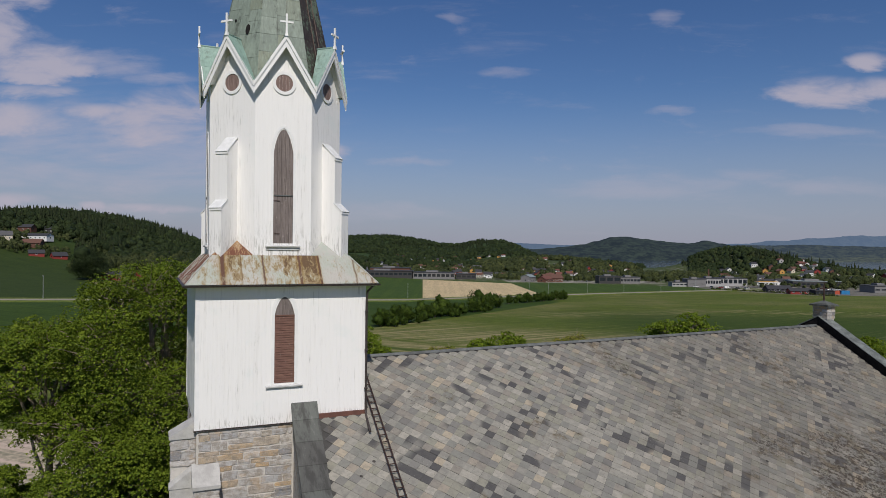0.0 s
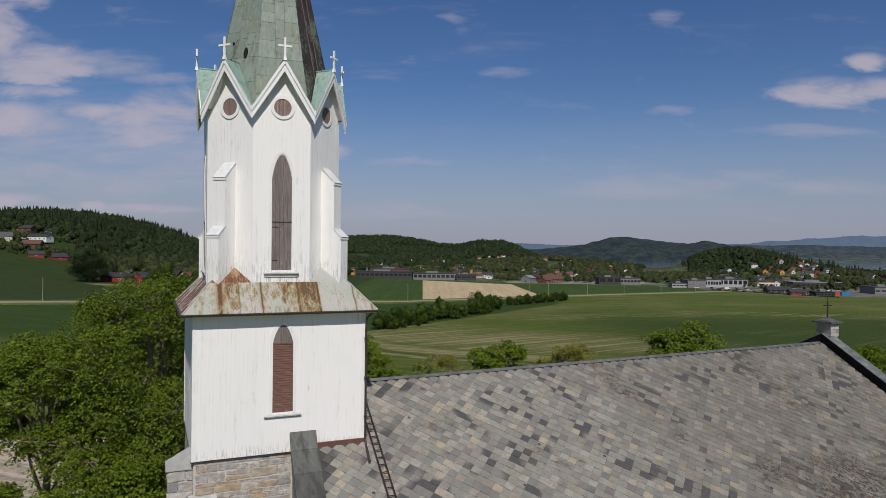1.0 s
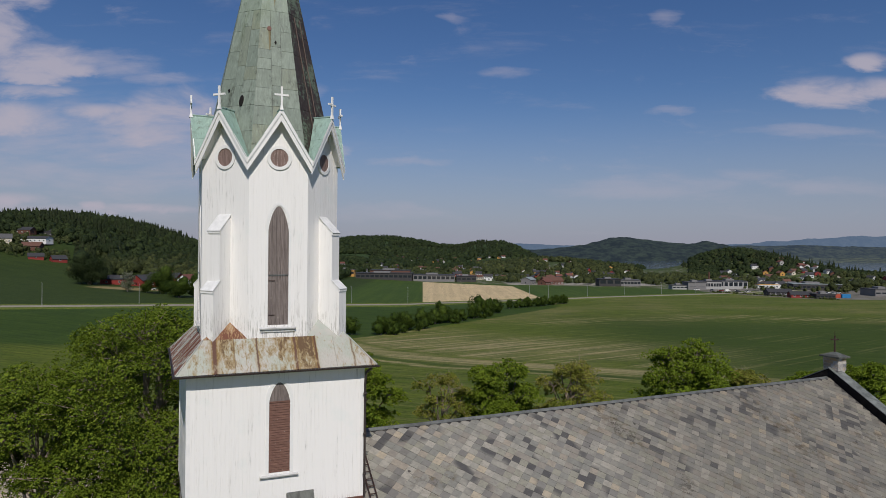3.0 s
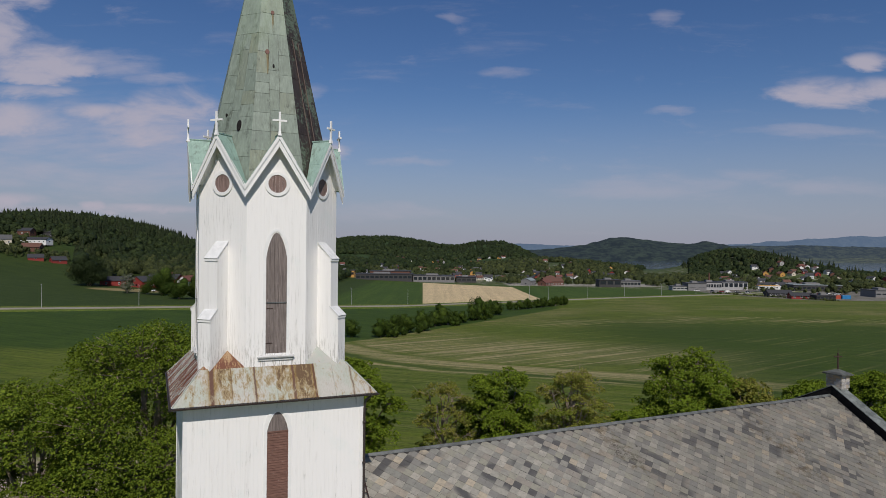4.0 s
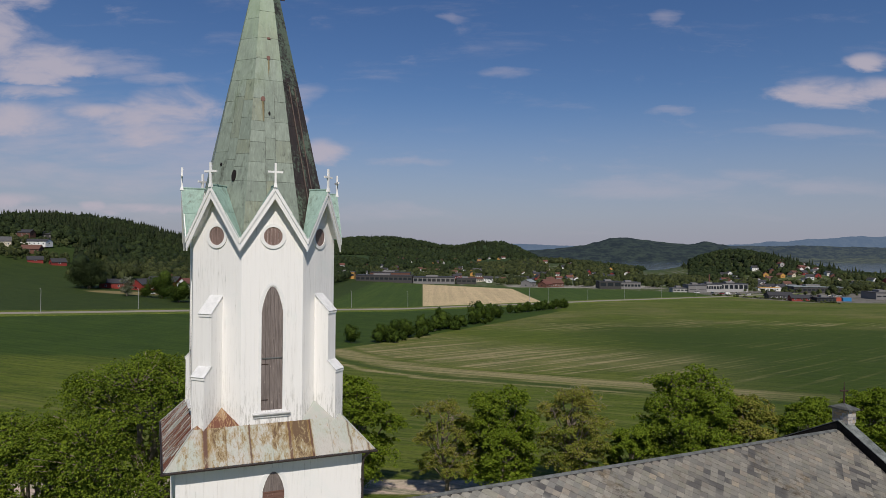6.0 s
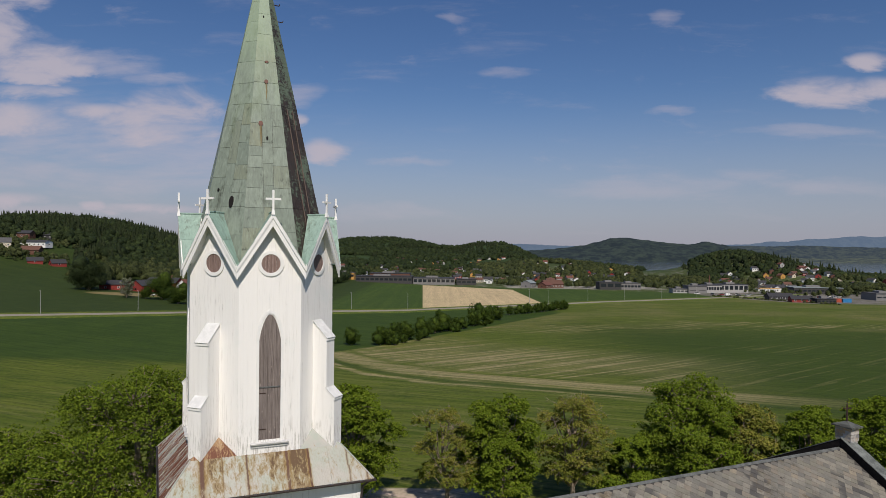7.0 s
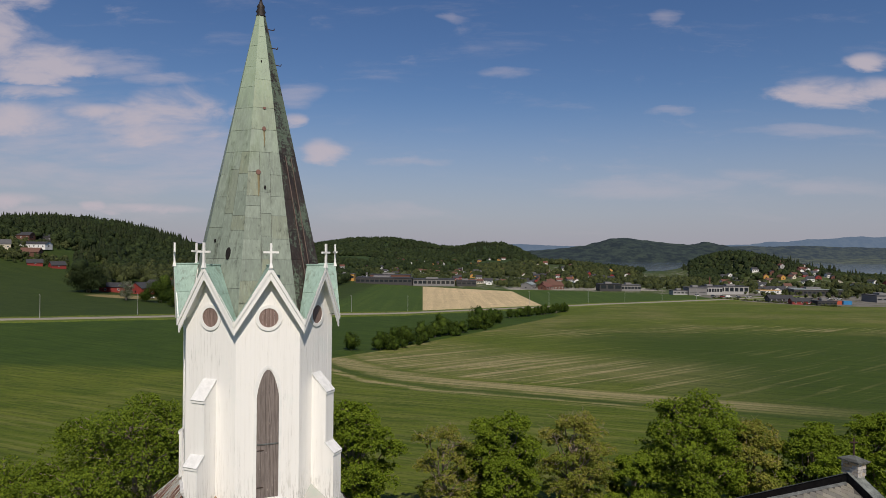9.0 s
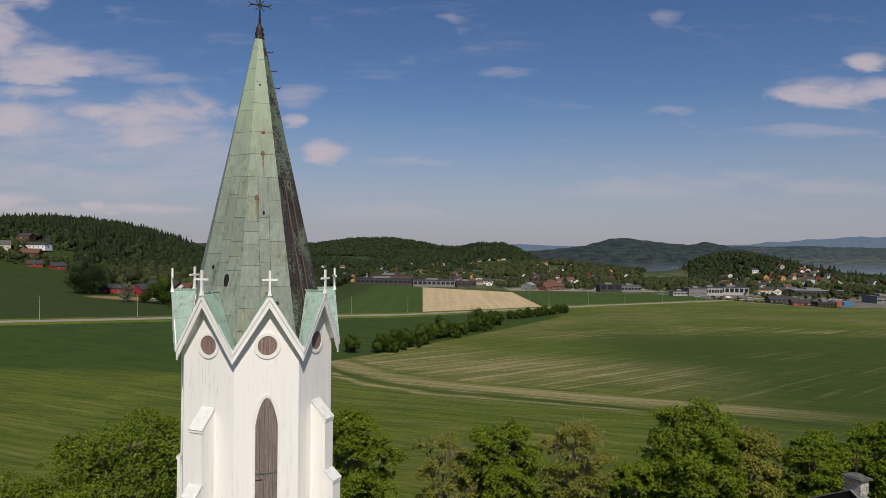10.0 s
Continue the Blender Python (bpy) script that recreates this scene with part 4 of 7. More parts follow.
for phi, c, z, rx, rz, mat, nm in ((315, 0.30, 22.35, 0.075, 0.17, MAT_TAR, "vent"), (315, 0.45, 21.2, 0.04, 0.07, MAT_TAR, "vent"), (0, -0.40, 24.66, 0.065, 0.075, MAT_FLASH, "cap"), (0, 0.0, 25.95, 0.055, 0.065, MAT_FLASH, "cap"), (0, 0.08, 26.57, 0.055, 0.035, MAT_FLASH, "cap"),
                                  (0, -0.02, 24.23, 0.03, 0.055, MAT_TAR, "vent"), (315, -0.50, 22.7, 0.03, 0.05, MAT_TAR, "vent"), (0, -0.2, 28.0, 0.02, 0.03, MAT_TAR, "vent")):
    F = face_frame(phi)
    bm = bmesh.new()
    pts = []
    for i in range(14):
        a = 2 * math.pi * i / 14
        zz = z + rz * math.sin(a)
        pts.append(F(c * math.tan(math.pi / 8) * spire_a(z) + rx * math.cos(a), zz, spire_a(zz) + 0.028))
    plate(bm, pts, 0.03)
    part(nm, bm, mat, spire)
for z in (29.1, 28.55, 28.05):
    p = on_spire(90, 0.0, z)
    bm = bmesh.new()
    rod(bm, p, p + Vector((0.17, -0.02, -0.02)), 0.014, n=6)
    rod(bm, p + Vector((0.17, -0.02, -0.02)), p + Vector((0.19, -0.02, 0.04)), 0.014, n=6)
    part("hook", bm, MAT_IRON, spire)
# rust runs below the caps
for c, z, w, drop in ((-0.40, 24.60, 0.030, 0.65), (0.0, 25.90, 0.024, 0.50), (-0.35, 24.58, 0.012, 0.5), (0.05, 25.9, 0.010, 0.35)):
    F = face_frame(0)
    s0 = c * math.tan(math.pi / 8) * spire_a(z)
    bm = bmesh.new()
    plate(bm, [F(s0 - w * 0.35, z - drop, spire_a(z - drop) + 0.022), F(s0 + w * 0.25, z - drop * 0.93, spire_a(z - drop * 0.93) + 0.022), F(s0 + w, z, spire_a(z) + 0.022), F(s0 - w, z, spire_a(z) + 0.022)], 0.004)
    part("rust_run", bm, MAT_RUN, spire, "brown rust stain below a cap")

# finial: turned collar and wrought-iron cross
fin = part("finial", (lambda b: (lathe(b, (0, 0, 29.42), [(0.13, 0), (0.15, 0.05), (0.11, 0.10), (0.145, 0.17), (0.10, 0.27), (0.12, 0.33), (0.06, 0.42), (0.04, 0.5)], 14), b)[1])(bmesh.new()), MAT_IRON_DARK, tower, "black wrought-iron cross finial", True)
bm = bmesh.new()
for dx, dy in ((0.03, 0), (-0.03, 0), (0, 0.03), (0, -0.03)):
    rod(bm, (dx, dy, 29.85), (dx * 0.3, dy * 0.3, 30.35), 0.012, n=5)
rod(bm, (0, 0, 30.3), (0, 0, 31.05), 0.022, n=6)
rod(bm, (-0.27, -0.02, 30.46), (0.27, 0.02, 30.46), 0.02, n=6)
for sx in (-1, 1):
    rod(bm, (sx * 0.24, 0, 30.46), (sx * 0.33, 0, 30.53), 0.014, n=5)
    rod(bm, (sx * 0.24, 0, 30.46), (sx * 0.33, 0, 30.39), 0.014, n=5)
    for sz in (-1, 1):
        rod(bm, (sx * 0.03, 0, 30.46 + sz * 0.03), (sx * 0.13, 0, 30.46 + sz * 0.16), 0.013, n=5)
        rod(bm, (sx * 0.0, 0, 31.0), (sx * 0.09, 0, 31.1), 0.014, n=5)
part("cross", bm, MAT_IRON_DARK, fin)

# ---- the nave ----
SLOPE, RISE, RIDGE0, SKEW = 0.53, 0.0115, 11.75, 0.09
EAVE_Y = 9.3


def roof_z(x, y):
    return RIDGE0 + RISE * x - SLOPE * abs(y)


nave = tagged(new("church_nave"), "stone church nave under a wide patchwork slate roof", "church")
bm = bmesh.new()
for y0, y1 in ((-8.9, -8.2), (8.2, 8.9)):
    world_box(bm, 0.5, 26.2, y0, y1, -1.0, 6.85)
part("side_wall", bm, MAT_STONE, nave, "pale rubble stone wall")
for x0, x1, nm in ((0.30, 0.90, "west_gable_wall"), (26.05, 26.75, "east_gable_wall")):
    bm = bmesh.new()
    top = 0.18 if x0 < 1 else -0.04
    for sg in (-1, 1):
        a, b = 0.0, sg * 8.9
        sk = lambda y: -SKEW * (abs(y) - 2.6) if sg < 0 else 0.0
        hexa(bm, [(x0 + sk(a), a, -1), (x1 + sk(a), a, -1), (x1 + sk(b), b, -1), (x0 + sk(b), b, -1),
                  (x0 + sk(a), a, roof_z(x0, a) + top), (x1 + sk(a), a, roof_z(x0, a) + top), (x1 + sk(b), b, roof_z(x0, b) + top), (x0 + sk(b), b, roof_z(x0, b) + top)])
    part(nm, bm, MAT_STONE, nave, "pale rubble stone gable wall")
bm = bmesh.new()
vs = []
for x in (0.8, 26.3):
    vs += [bm.verts.new((x, y, roof_z(x, y) + dz)) for y, dz in ((-EAVE_Y, -0.01), (0, -0.01), (EAVE_Y, -0.01), (EAVE_Y, -0.16), (0, -0.2), (-EAVE_Y, -0.16))]
for i in range(6):
    bm.faces.new((vs[i], vs[(i + 1) % 6], vs[6 + (i + 1) % 6], vs[6 + i]))
bm.faces.new(vs[:6])
bm.faces.new(vs[6:])
roof = part("slate_roof", bm, MAT_UNDER, nave, "wide roof of grey, tan and dark diamond-laid slates")

# zinc ridge in lengths
x = 2.45
while x < 26.0:
    x2 = min(26.15, x + rng.uniform(1.9, 2.4))
    bm = bmesh.new()
    prof = [(-0.105, -0.048), (-0.06, -0.012), (-0.034, 0.026), (0.0, 0.040), (0.034, 0.026), (0.06, -0.012), (0.105, -0.048), (0.0, -0.02)]
    lift = rng.uniform(0, 0.012)
    ra = [bm.verts.new((x, y, roof_z(x, 0) + z + 0.02 + lift)) for y, z in prof]
    rb = [bm.verts.new((x2 + 0.04, y, roof_z(x2, 0) + z + 0.02 + lift)) for y, z in prof]
    for j in range(len(prof)):
        bm.faces.new((ra[j], rb[j], rb[(j + 1) % len(prof)], ra[(j + 1) % len(prof)]))
    bm.faces.new(ra[::-1])
    bm.faces.new(rb)
    part("ridge_piece", bm, MAT_RIDGE, roof, "grey zinc ridge capping")
    x = x2

# slate coping slabs on the west gable
for sg in (-1, 1):
    y = 2.50
    first = True
    while y < 9.4:
        y2 = y + (0.42 if first else 0.80)
        za, zb = roof_z(0.6, y) + 0.32, roof_z(0.6, y2) + 0.32
        if first:
            za = 10.93
        off = -SKEW * (y - 2.6), -SKEW * (y2 - 2.6)
        bm = bmesh.new()
        hexa(bm, [(0.20 + off[0], sg * y, za - 0.07), (1.0 + off[0], sg * y, za - 0.07), (1.0 + off[1], sg * (y2 + 0.05), zb - 0.085), (0.20 + off[1], sg * (y2 + 0.05), zb - 0.085),
                  (0.21 + off[0], sg * y, za), (0.99 + off[0], sg * y, za), (0.99 + off[1], sg * (y2 + 0.05), zb - 0.01), (0.21 + off[1], sg * (y2 + 0.05), zb - 0.01)])
        part("coping_slab", bm, MAT_COPING, nave, "dark slate coping slab")
        if sg < 0:
            bm = bmesh.new()
            hexa(bm, [(0.25 + off[0], -y, za - 0.22), (0.95 + off[0], -y, za - 0.22), (0.95 + off[1], -y2, zb - 0.22), (0.25 + off[1], -y2, zb - 0.22),
                      (0.25 + off[0], -y, za - 0.075), (0.95 + off[0], -y, za - 0.075), (0.95 + off[1], -y2, zb - 0.09), (0.25 + off[1], -y2, zb - 0.09)])
            part("coping_bed", bm, MAT_FLASH, nave)
        y, first = y2, False

# red-brown flashing where the roof meets the tower
bm = bmesh.new()
box(bm, face_frame(0), 0.99, 2.53, 10.36, 10.545, 2.45, 2.56)
part("flashing", bm, MAT_FLASH, roof, "red-brown flashing")
bm = bmesh.new()
for y0, y1 in ((-2.5, -0.05), (2.5, 0.05)):
    hexa(bm, [(2.49, y0, roof_z(2.5, y0) - 0.02), (2.57, y0, roof_z(2.5, y0) - 0.02), (2.57, y1, roof_z(2.5, y1) - 0.02), (2.49, y1, roof_z(2.5, y1) - 0.02),
              (2.49, y0, roof_z(2.5, y0) + 0.16), (2.545, y0, roof_z(2.5, y0) + 0.16), (2.545, y1, roof_z(2.5, y1) + 0.16), (2.49, y1, roof_z(2.5, y1) + 0.16)])
part("flashing", bm, MAT_FLASH, roof, "red-brown flashing")
bm = bmesh.new()
plate(bm, [(2.55, -0.16, roof_z(2.5, 0.16) + 0.045), (2.55, -1.05, roof_z(2.5, 1.05) + 0.045), (3.10, -1.02, roof_z(3, 1.02) + 0.045), (2.95, -0.16, roof_z(2.9, 0.16) + 0.045)], 0.02)
part("flashing", bm, MAT_COPING, roof, "dark slate flashing")

# east gable: tarred upstand, metal-topped coping, stone block with a cross
for sg in (-1, 1):
    xi = lambda y: 26.30 - 0.10 * abs(y)
    y = 0.0
    while y < 9.4:
        y2 = y + 1.15
        bm = bmesh.new()
        hexa(bm, [(xi(y), sg * y, roof_z(26, y) - 0.05), (xi(y) + 0.1, sg * y, roof_z(26, y) - 0.05), (xi(y2) + 0.1, sg * y2, roof_z(26, y2) - 0.05), (xi(y2), sg * y2, roof_z(26, y2) - 0.05),
                  (xi(y) - 0.02, sg * y, roof_z(26, y) + 0.43), (xi(y) + 0.1, sg * y, roof_z(26, y) + 0.43), (xi(y2) + 0.1, sg * y2, roof_z(26, y2) + 0.43), (xi(y2) - 0.02, sg * y2, roof_z(26, y2) + 0.43)])
        part("upstand_board", bm, MAT_TAR, nave, "black tarred upstand")
        bm = bmesh.new()
        hexa(bm, [(xi(y) - 0.05, sg * y, roof_z(26, y) + 0.435), (xi(y) + 0.55, sg * y, roof_z(26, y) + 0.435), (xi(y2) + 0.55, sg * (y2 + 0.03), roof_z(26, y2) + 0.425), (xi(y2) - 0.05, sg * (y2 + 0.03), roof_z(26, y2) + 0.425),
                  (xi(y) - 0.05, sg * y, roof_z(26, y) + 0.47), (xi(y) + 0.55, sg * y, roof_z(26, y) + 0.49), (xi(y2) + 0.55, sg * (y2 + 0.03), roof_z(26, y2) + 0.48), (xi(y2) - 0.05, sg * (y2 + 0.03), roof_z(26, y2) + 0.46)])
        part("coping_sheet", bm, MAT_LEAD, nave, "dark weathered metal coping")
        y = y2
bm = bmesh.new()
world_box(bm, 26.45, 26.93, -0.355, 0.355, 12.3, 13.0)
block = part("gable_block", bm, MAT_MORTAR, nave, "small stone block with a capped top and iron cross")
for row, z in enumerate((12.40, 12.56, 12.71, 12.86)):
    z2 = (12.55, 12.70, 12.85, 13.01)[row]
    for phi, span, d0, cx, cy in ((0, 0.28, 0.39, 26.69, 0.0), (270, 0.39, 0.28, 26.69, 0.0), (90, 0.39, 0.28, 26.69, 0.0), (180, 0.28, 0.39, 26.69, 0.0)):
        F0 = face_frame(phi)
        F = lambda s, z, d: F0(s, z, d) + Vector((cx, cy, 0))
        cut = rng.uniform(-0.3, 0.3) * span
        for a, b in ((-span, cut - 0.006), (cut + 0.006, span)):
            bm = bmesh.new()
            box(bm, F, a, b, z, z2 - 0.008, d0 - 0.06, d0 + rng.uniform(-0.006, 0.008))
            part("stone", bm, MAT_STONE, block)
bm = bmesh.new()
world_box(bm, 26.29, 27.09, -0.51, 0.51, 13.0, 13.07)
v = [bm.verts.new(p) for p in ((26.31, -0.49, 13.071), (27.07, -0.49, 13.071), (27.07, 0.49, 13.071), (26.31, 0.49, 13.071), (26.69, 0, 13.27))]
for f in ((0, 1, 4), (1, 2, 4), (2, 3, 4), (3, 0, 4), (3, 2, 1, 0)):
    bm.faces.new([v[i] for i in f])
part("cap", bm, MAT_COPING, block, "low pyramid cap of dark slate")
bm = bmesh.new()
rod(bm, (26.69, 0, 13.25), (26.69, 0, 14.02), 0.042, 0.036, n=6)
rod(bm, (26.69, 0, 14.02), (26.69, 0, 14.26), 0.016, 0.010, n=6)
rod(bm, (26.51, 0.07, 13.84), (26.87, -0.07, 13.84), 0.034, n=6)
part("cross", bm, MAT_IRON, block, "rusty iron cross")

# choir behind the east gable, with a ball on its end
bm = bmesh.new()
vs = [bm.verts.new((x, y, z)) for x in (26.9, 33.0) for y, z in ((-5.4, 6.9), (0, 9.9), (5.4, 6.9), (5.0, -1.0), (-5.0, -1.0))]
for i in range(5):
    bm.faces.new((vs[i], vs[(i + 1) % 5], vs[5 + (i + 1) % 5], vs[5 + i]))
bm.faces.new(vs[:5])
bm.faces.new(vs[5:])
part("choir", bm, MAT_SLATE_ALL, nave, "low slate-roofed choir")
bm = bmesh.new()
lathe(bm, (32.9, 0.0, 9.8), [(0.22, 0.0), (0.22, 0.25), (0.08, 0.32), (0.08, 0.40), (0.17, 0.46), (0.235, 0.58), (0.235, 0.68), (0.17, 0.80), (0.05, 0.86)], 14)
part("ball_finial", bm, MAT_CAPSTONE, nave, "grey stone ball finial", True)

# roof ladder on the slates
ladder = tagged(new("roof_ladder"), "rusty red-brown iron ladder lying on the slate roof", "ladder")


def ladder_x(y):
    return 2.850 - 0.055 * (abs(y) - 1.8)


for sd in (-0.105, 0.105):
    bm = bmesh.new()
    p, q = -0.75, -8.9
    a, b = Vector((ladder_x(p) + sd, p, roof_z(2.8, p) + 0.11)), Vector((ladder_x(q) + sd, q, roof_z(2.4, q) + 0.11))
    rod(bm, a, b, 0.024, n=6)
    part("rail", bm, MAT_IRON, ladder)
y = -0.95
while y > -8.8:
    bm = bmesh.new()
    rod(bm, (ladder_x(y) - 0.11, y, roof_z(2.6, y) + 0.11), (ladder_x(y) + 0.11, y, roof_z(2.6, y) + 0.11), 0.018, n=6)
    part("rung", bm, MAT_IRON, ladder)
    y -= 0.262
for y in (-1.3, -3.6, -5.9, -8.2):
    for sd in (-0.105, 0.105):
        bm = bmesh.new()
        rod(bm, (ladder_x(y) + sd, y, roof_z(2.6, y)), (ladder_x(y) + sd, y, roof_z(2.6, y) + 0.11), 0.015, n=5)
        part("foot", bm, MAT_IRON, ladder)


# rubble stones of the tower's foot
def stone_piece(F, s0, s1, z0, z1, d, r):
    """A rubble stone: an uneven eight-cornered outline with a weathered face."""
    bm = bmesh.new()
    j = lambda k: r.uniform(-k, k)
    w, h = s1 - s0, z1 - z0
    cs, cz = (s0 + s1) / 2, (z0 + z1) / 2
    k = min(w, h)
    out = [(s0, z0), (cs + j(w * 0.2), z0), (s1, z0), (s1, cz + j(h * 0.2)), (s1, z1), (cs + j(w * 0.2), z1), (s0, z1), (s0, cz + j(h * 0.2))]
    out = [(s + j(0.09 * k) - (0.055 * k * (1 if s > cs else -1) if i % 2 == 0 else 0), z + j(0.11 * k) - (0.05 * k * (1 if z > cz else -1) if i % 2 == 0 else 0)) for i, (s, z) in enumerate(out)]
    rings = []
    for inset, o in ((0.0, -0.05), (0.0, -0.001), (0.10, 0.010)):
        rings.append([bm.verts.new(F(s + (cs - s) * inset, z + (cz - z) * inset, d + o + (j(0.008) if inset else 0.0))) for s, z in out])
    for a, b in zip(rings, rings[1:]):
        for i in range(8):
            bm.faces.new((a[i], a[(i + 1) % 8], b[(i + 1) % 8], b[i]))
    bm.faces.new(rings[2])
    return bm


def stone_wall(F, s0, s1, z0, z1, d, parent, r, skip=None):
    z = z1
    while z > z0:
        h = r.uniform(0.12, 0.31)
        s = s0
        while s < s1 - 0.02:
            w = min(r.uniform(0.26, 0.86) * (0.60 + 1.5 * h), s1 - s)
            if s1 - s - w < 0.14:
                w = s1 - s
            if not (skip and skip(s + w / 2, z - h / 2)):
                if h > 0.24 and r.random() < 0.35:
                    part("stone", stone_piece(F, s + 0.003, s + w - 0.003, z - h * 0.5 + 0.008, z - 0.008, d, r), MAT_STONE, parent)
                    part("stone", stone_piece(F, s + 0.003, s + w - 0.003, z - h + 0.008, z - h * 0.5 - 0.008, d, r), MAT_STONE, parent)
                else:
                    part("stone", stone_piece(F, s + 0.003, s + w - 0.003, z - h + 0.003, z - 0.003, d, r), MAT_STONE, parent)
            s += w
        z -= h


srng = random.Random(31)
stone_wall(face_frame(0), -2.40, 0.26, 6.4, 10.315, 2.455, stone_stage, srng)
stone_wall(face_frame(270), -2.40, 2.40, 8.2, 10.315, 2.455, stone_stage, srng)
# buttresses at the south-west corner, with sloping cap stones
bm = bmesh.new()
world_box(bm, -3.12, -2.35, -2.30, -1.62, -1.0, 10.12)
west_butt = part("corner_buttress", bm, MAT_MORTAR, stone_stage, "rubble stone corner buttress with pale cap stones")
stone_wall(lambda s, z, d: Vector((s, -d, z)), -3.14, -2.42, 7.0, 10.10, 2.32, west_butt, srng, lambda s, z: 8.75 < z < 9.35)
bm = bmesh.new()
hexa(bm, [(-3.17, -2.36, 10.12), (-2.38, -2.36, 10.12), (-2.38, -1.60, 10.12), (-3.17, -1.60, 10.12), (-3.17, -2.36, 10.20), (-2.42, -2.36, 10.62), (-2.42, -1.60, 10.62), (-3.17, -1.60, 10.20)])
part("cap_stone", bm, MAT_CAPSTONE, west_butt)
bm = bmesh.new()
world_box(bm, -3.15, -2.42, -2.47, -2.30, -1.0, 8.75)
hexa(bm, [(-3.17, -2.49, 8.76), (-2.42, -2.49, 8.76), (-2.42, -2.30, 8.76), (-3.17, -2.30, 8.76), (-3.17, -2.49, 8.80), (-2.42, -2.49, 9.36), (-2.42, -2.30, 9.46), (-3.17, -2.30, 8.90)])
part("cap_stone", bm, MAT_CAPSTONE, west_butt)
bm = bmesh.new()
world_box(bm, -2.52, -1.86, -2.90, -2.35, -1.0, 8.80)
south_butt = part("corner_buttress", bm, MAT_MORTAR, stone_stage, "rubble stone corner buttress with pale cap stones")
stone_wall(lambda s, z, d: Vector((s, -d, z)), -2.54, -1.84, 6.4, 8.80, 2.90, south_butt, srng)
bm = bmesh.new()
hexa(bm, [(-2.57, -2.97, 8.80), (-1.82, -2.97, 8.80), (-1.82, -2.36, 8.80), (-2.57, -2.36, 8.80), (-2.57, -2.97, 8.90), (-1.82, -2.97, 8.90), (-1.82, -2.42, 9.40), (-2.57, -2.42, 9.40)])
part("cap_stone", bm, MAT_CAPSTONE, south_butt)

# ---- the country round the church ----
def lin(nt, pos_sep, a, b, c):
    v = math_node(nt, "ADD", math_node(nt, "MULTIPLY", pos_sep.outputs[0], a), math_node(nt, "MULTIPLY", pos_sep.outputs[1], b))
    return math_node(nt, "ADD", v, c)


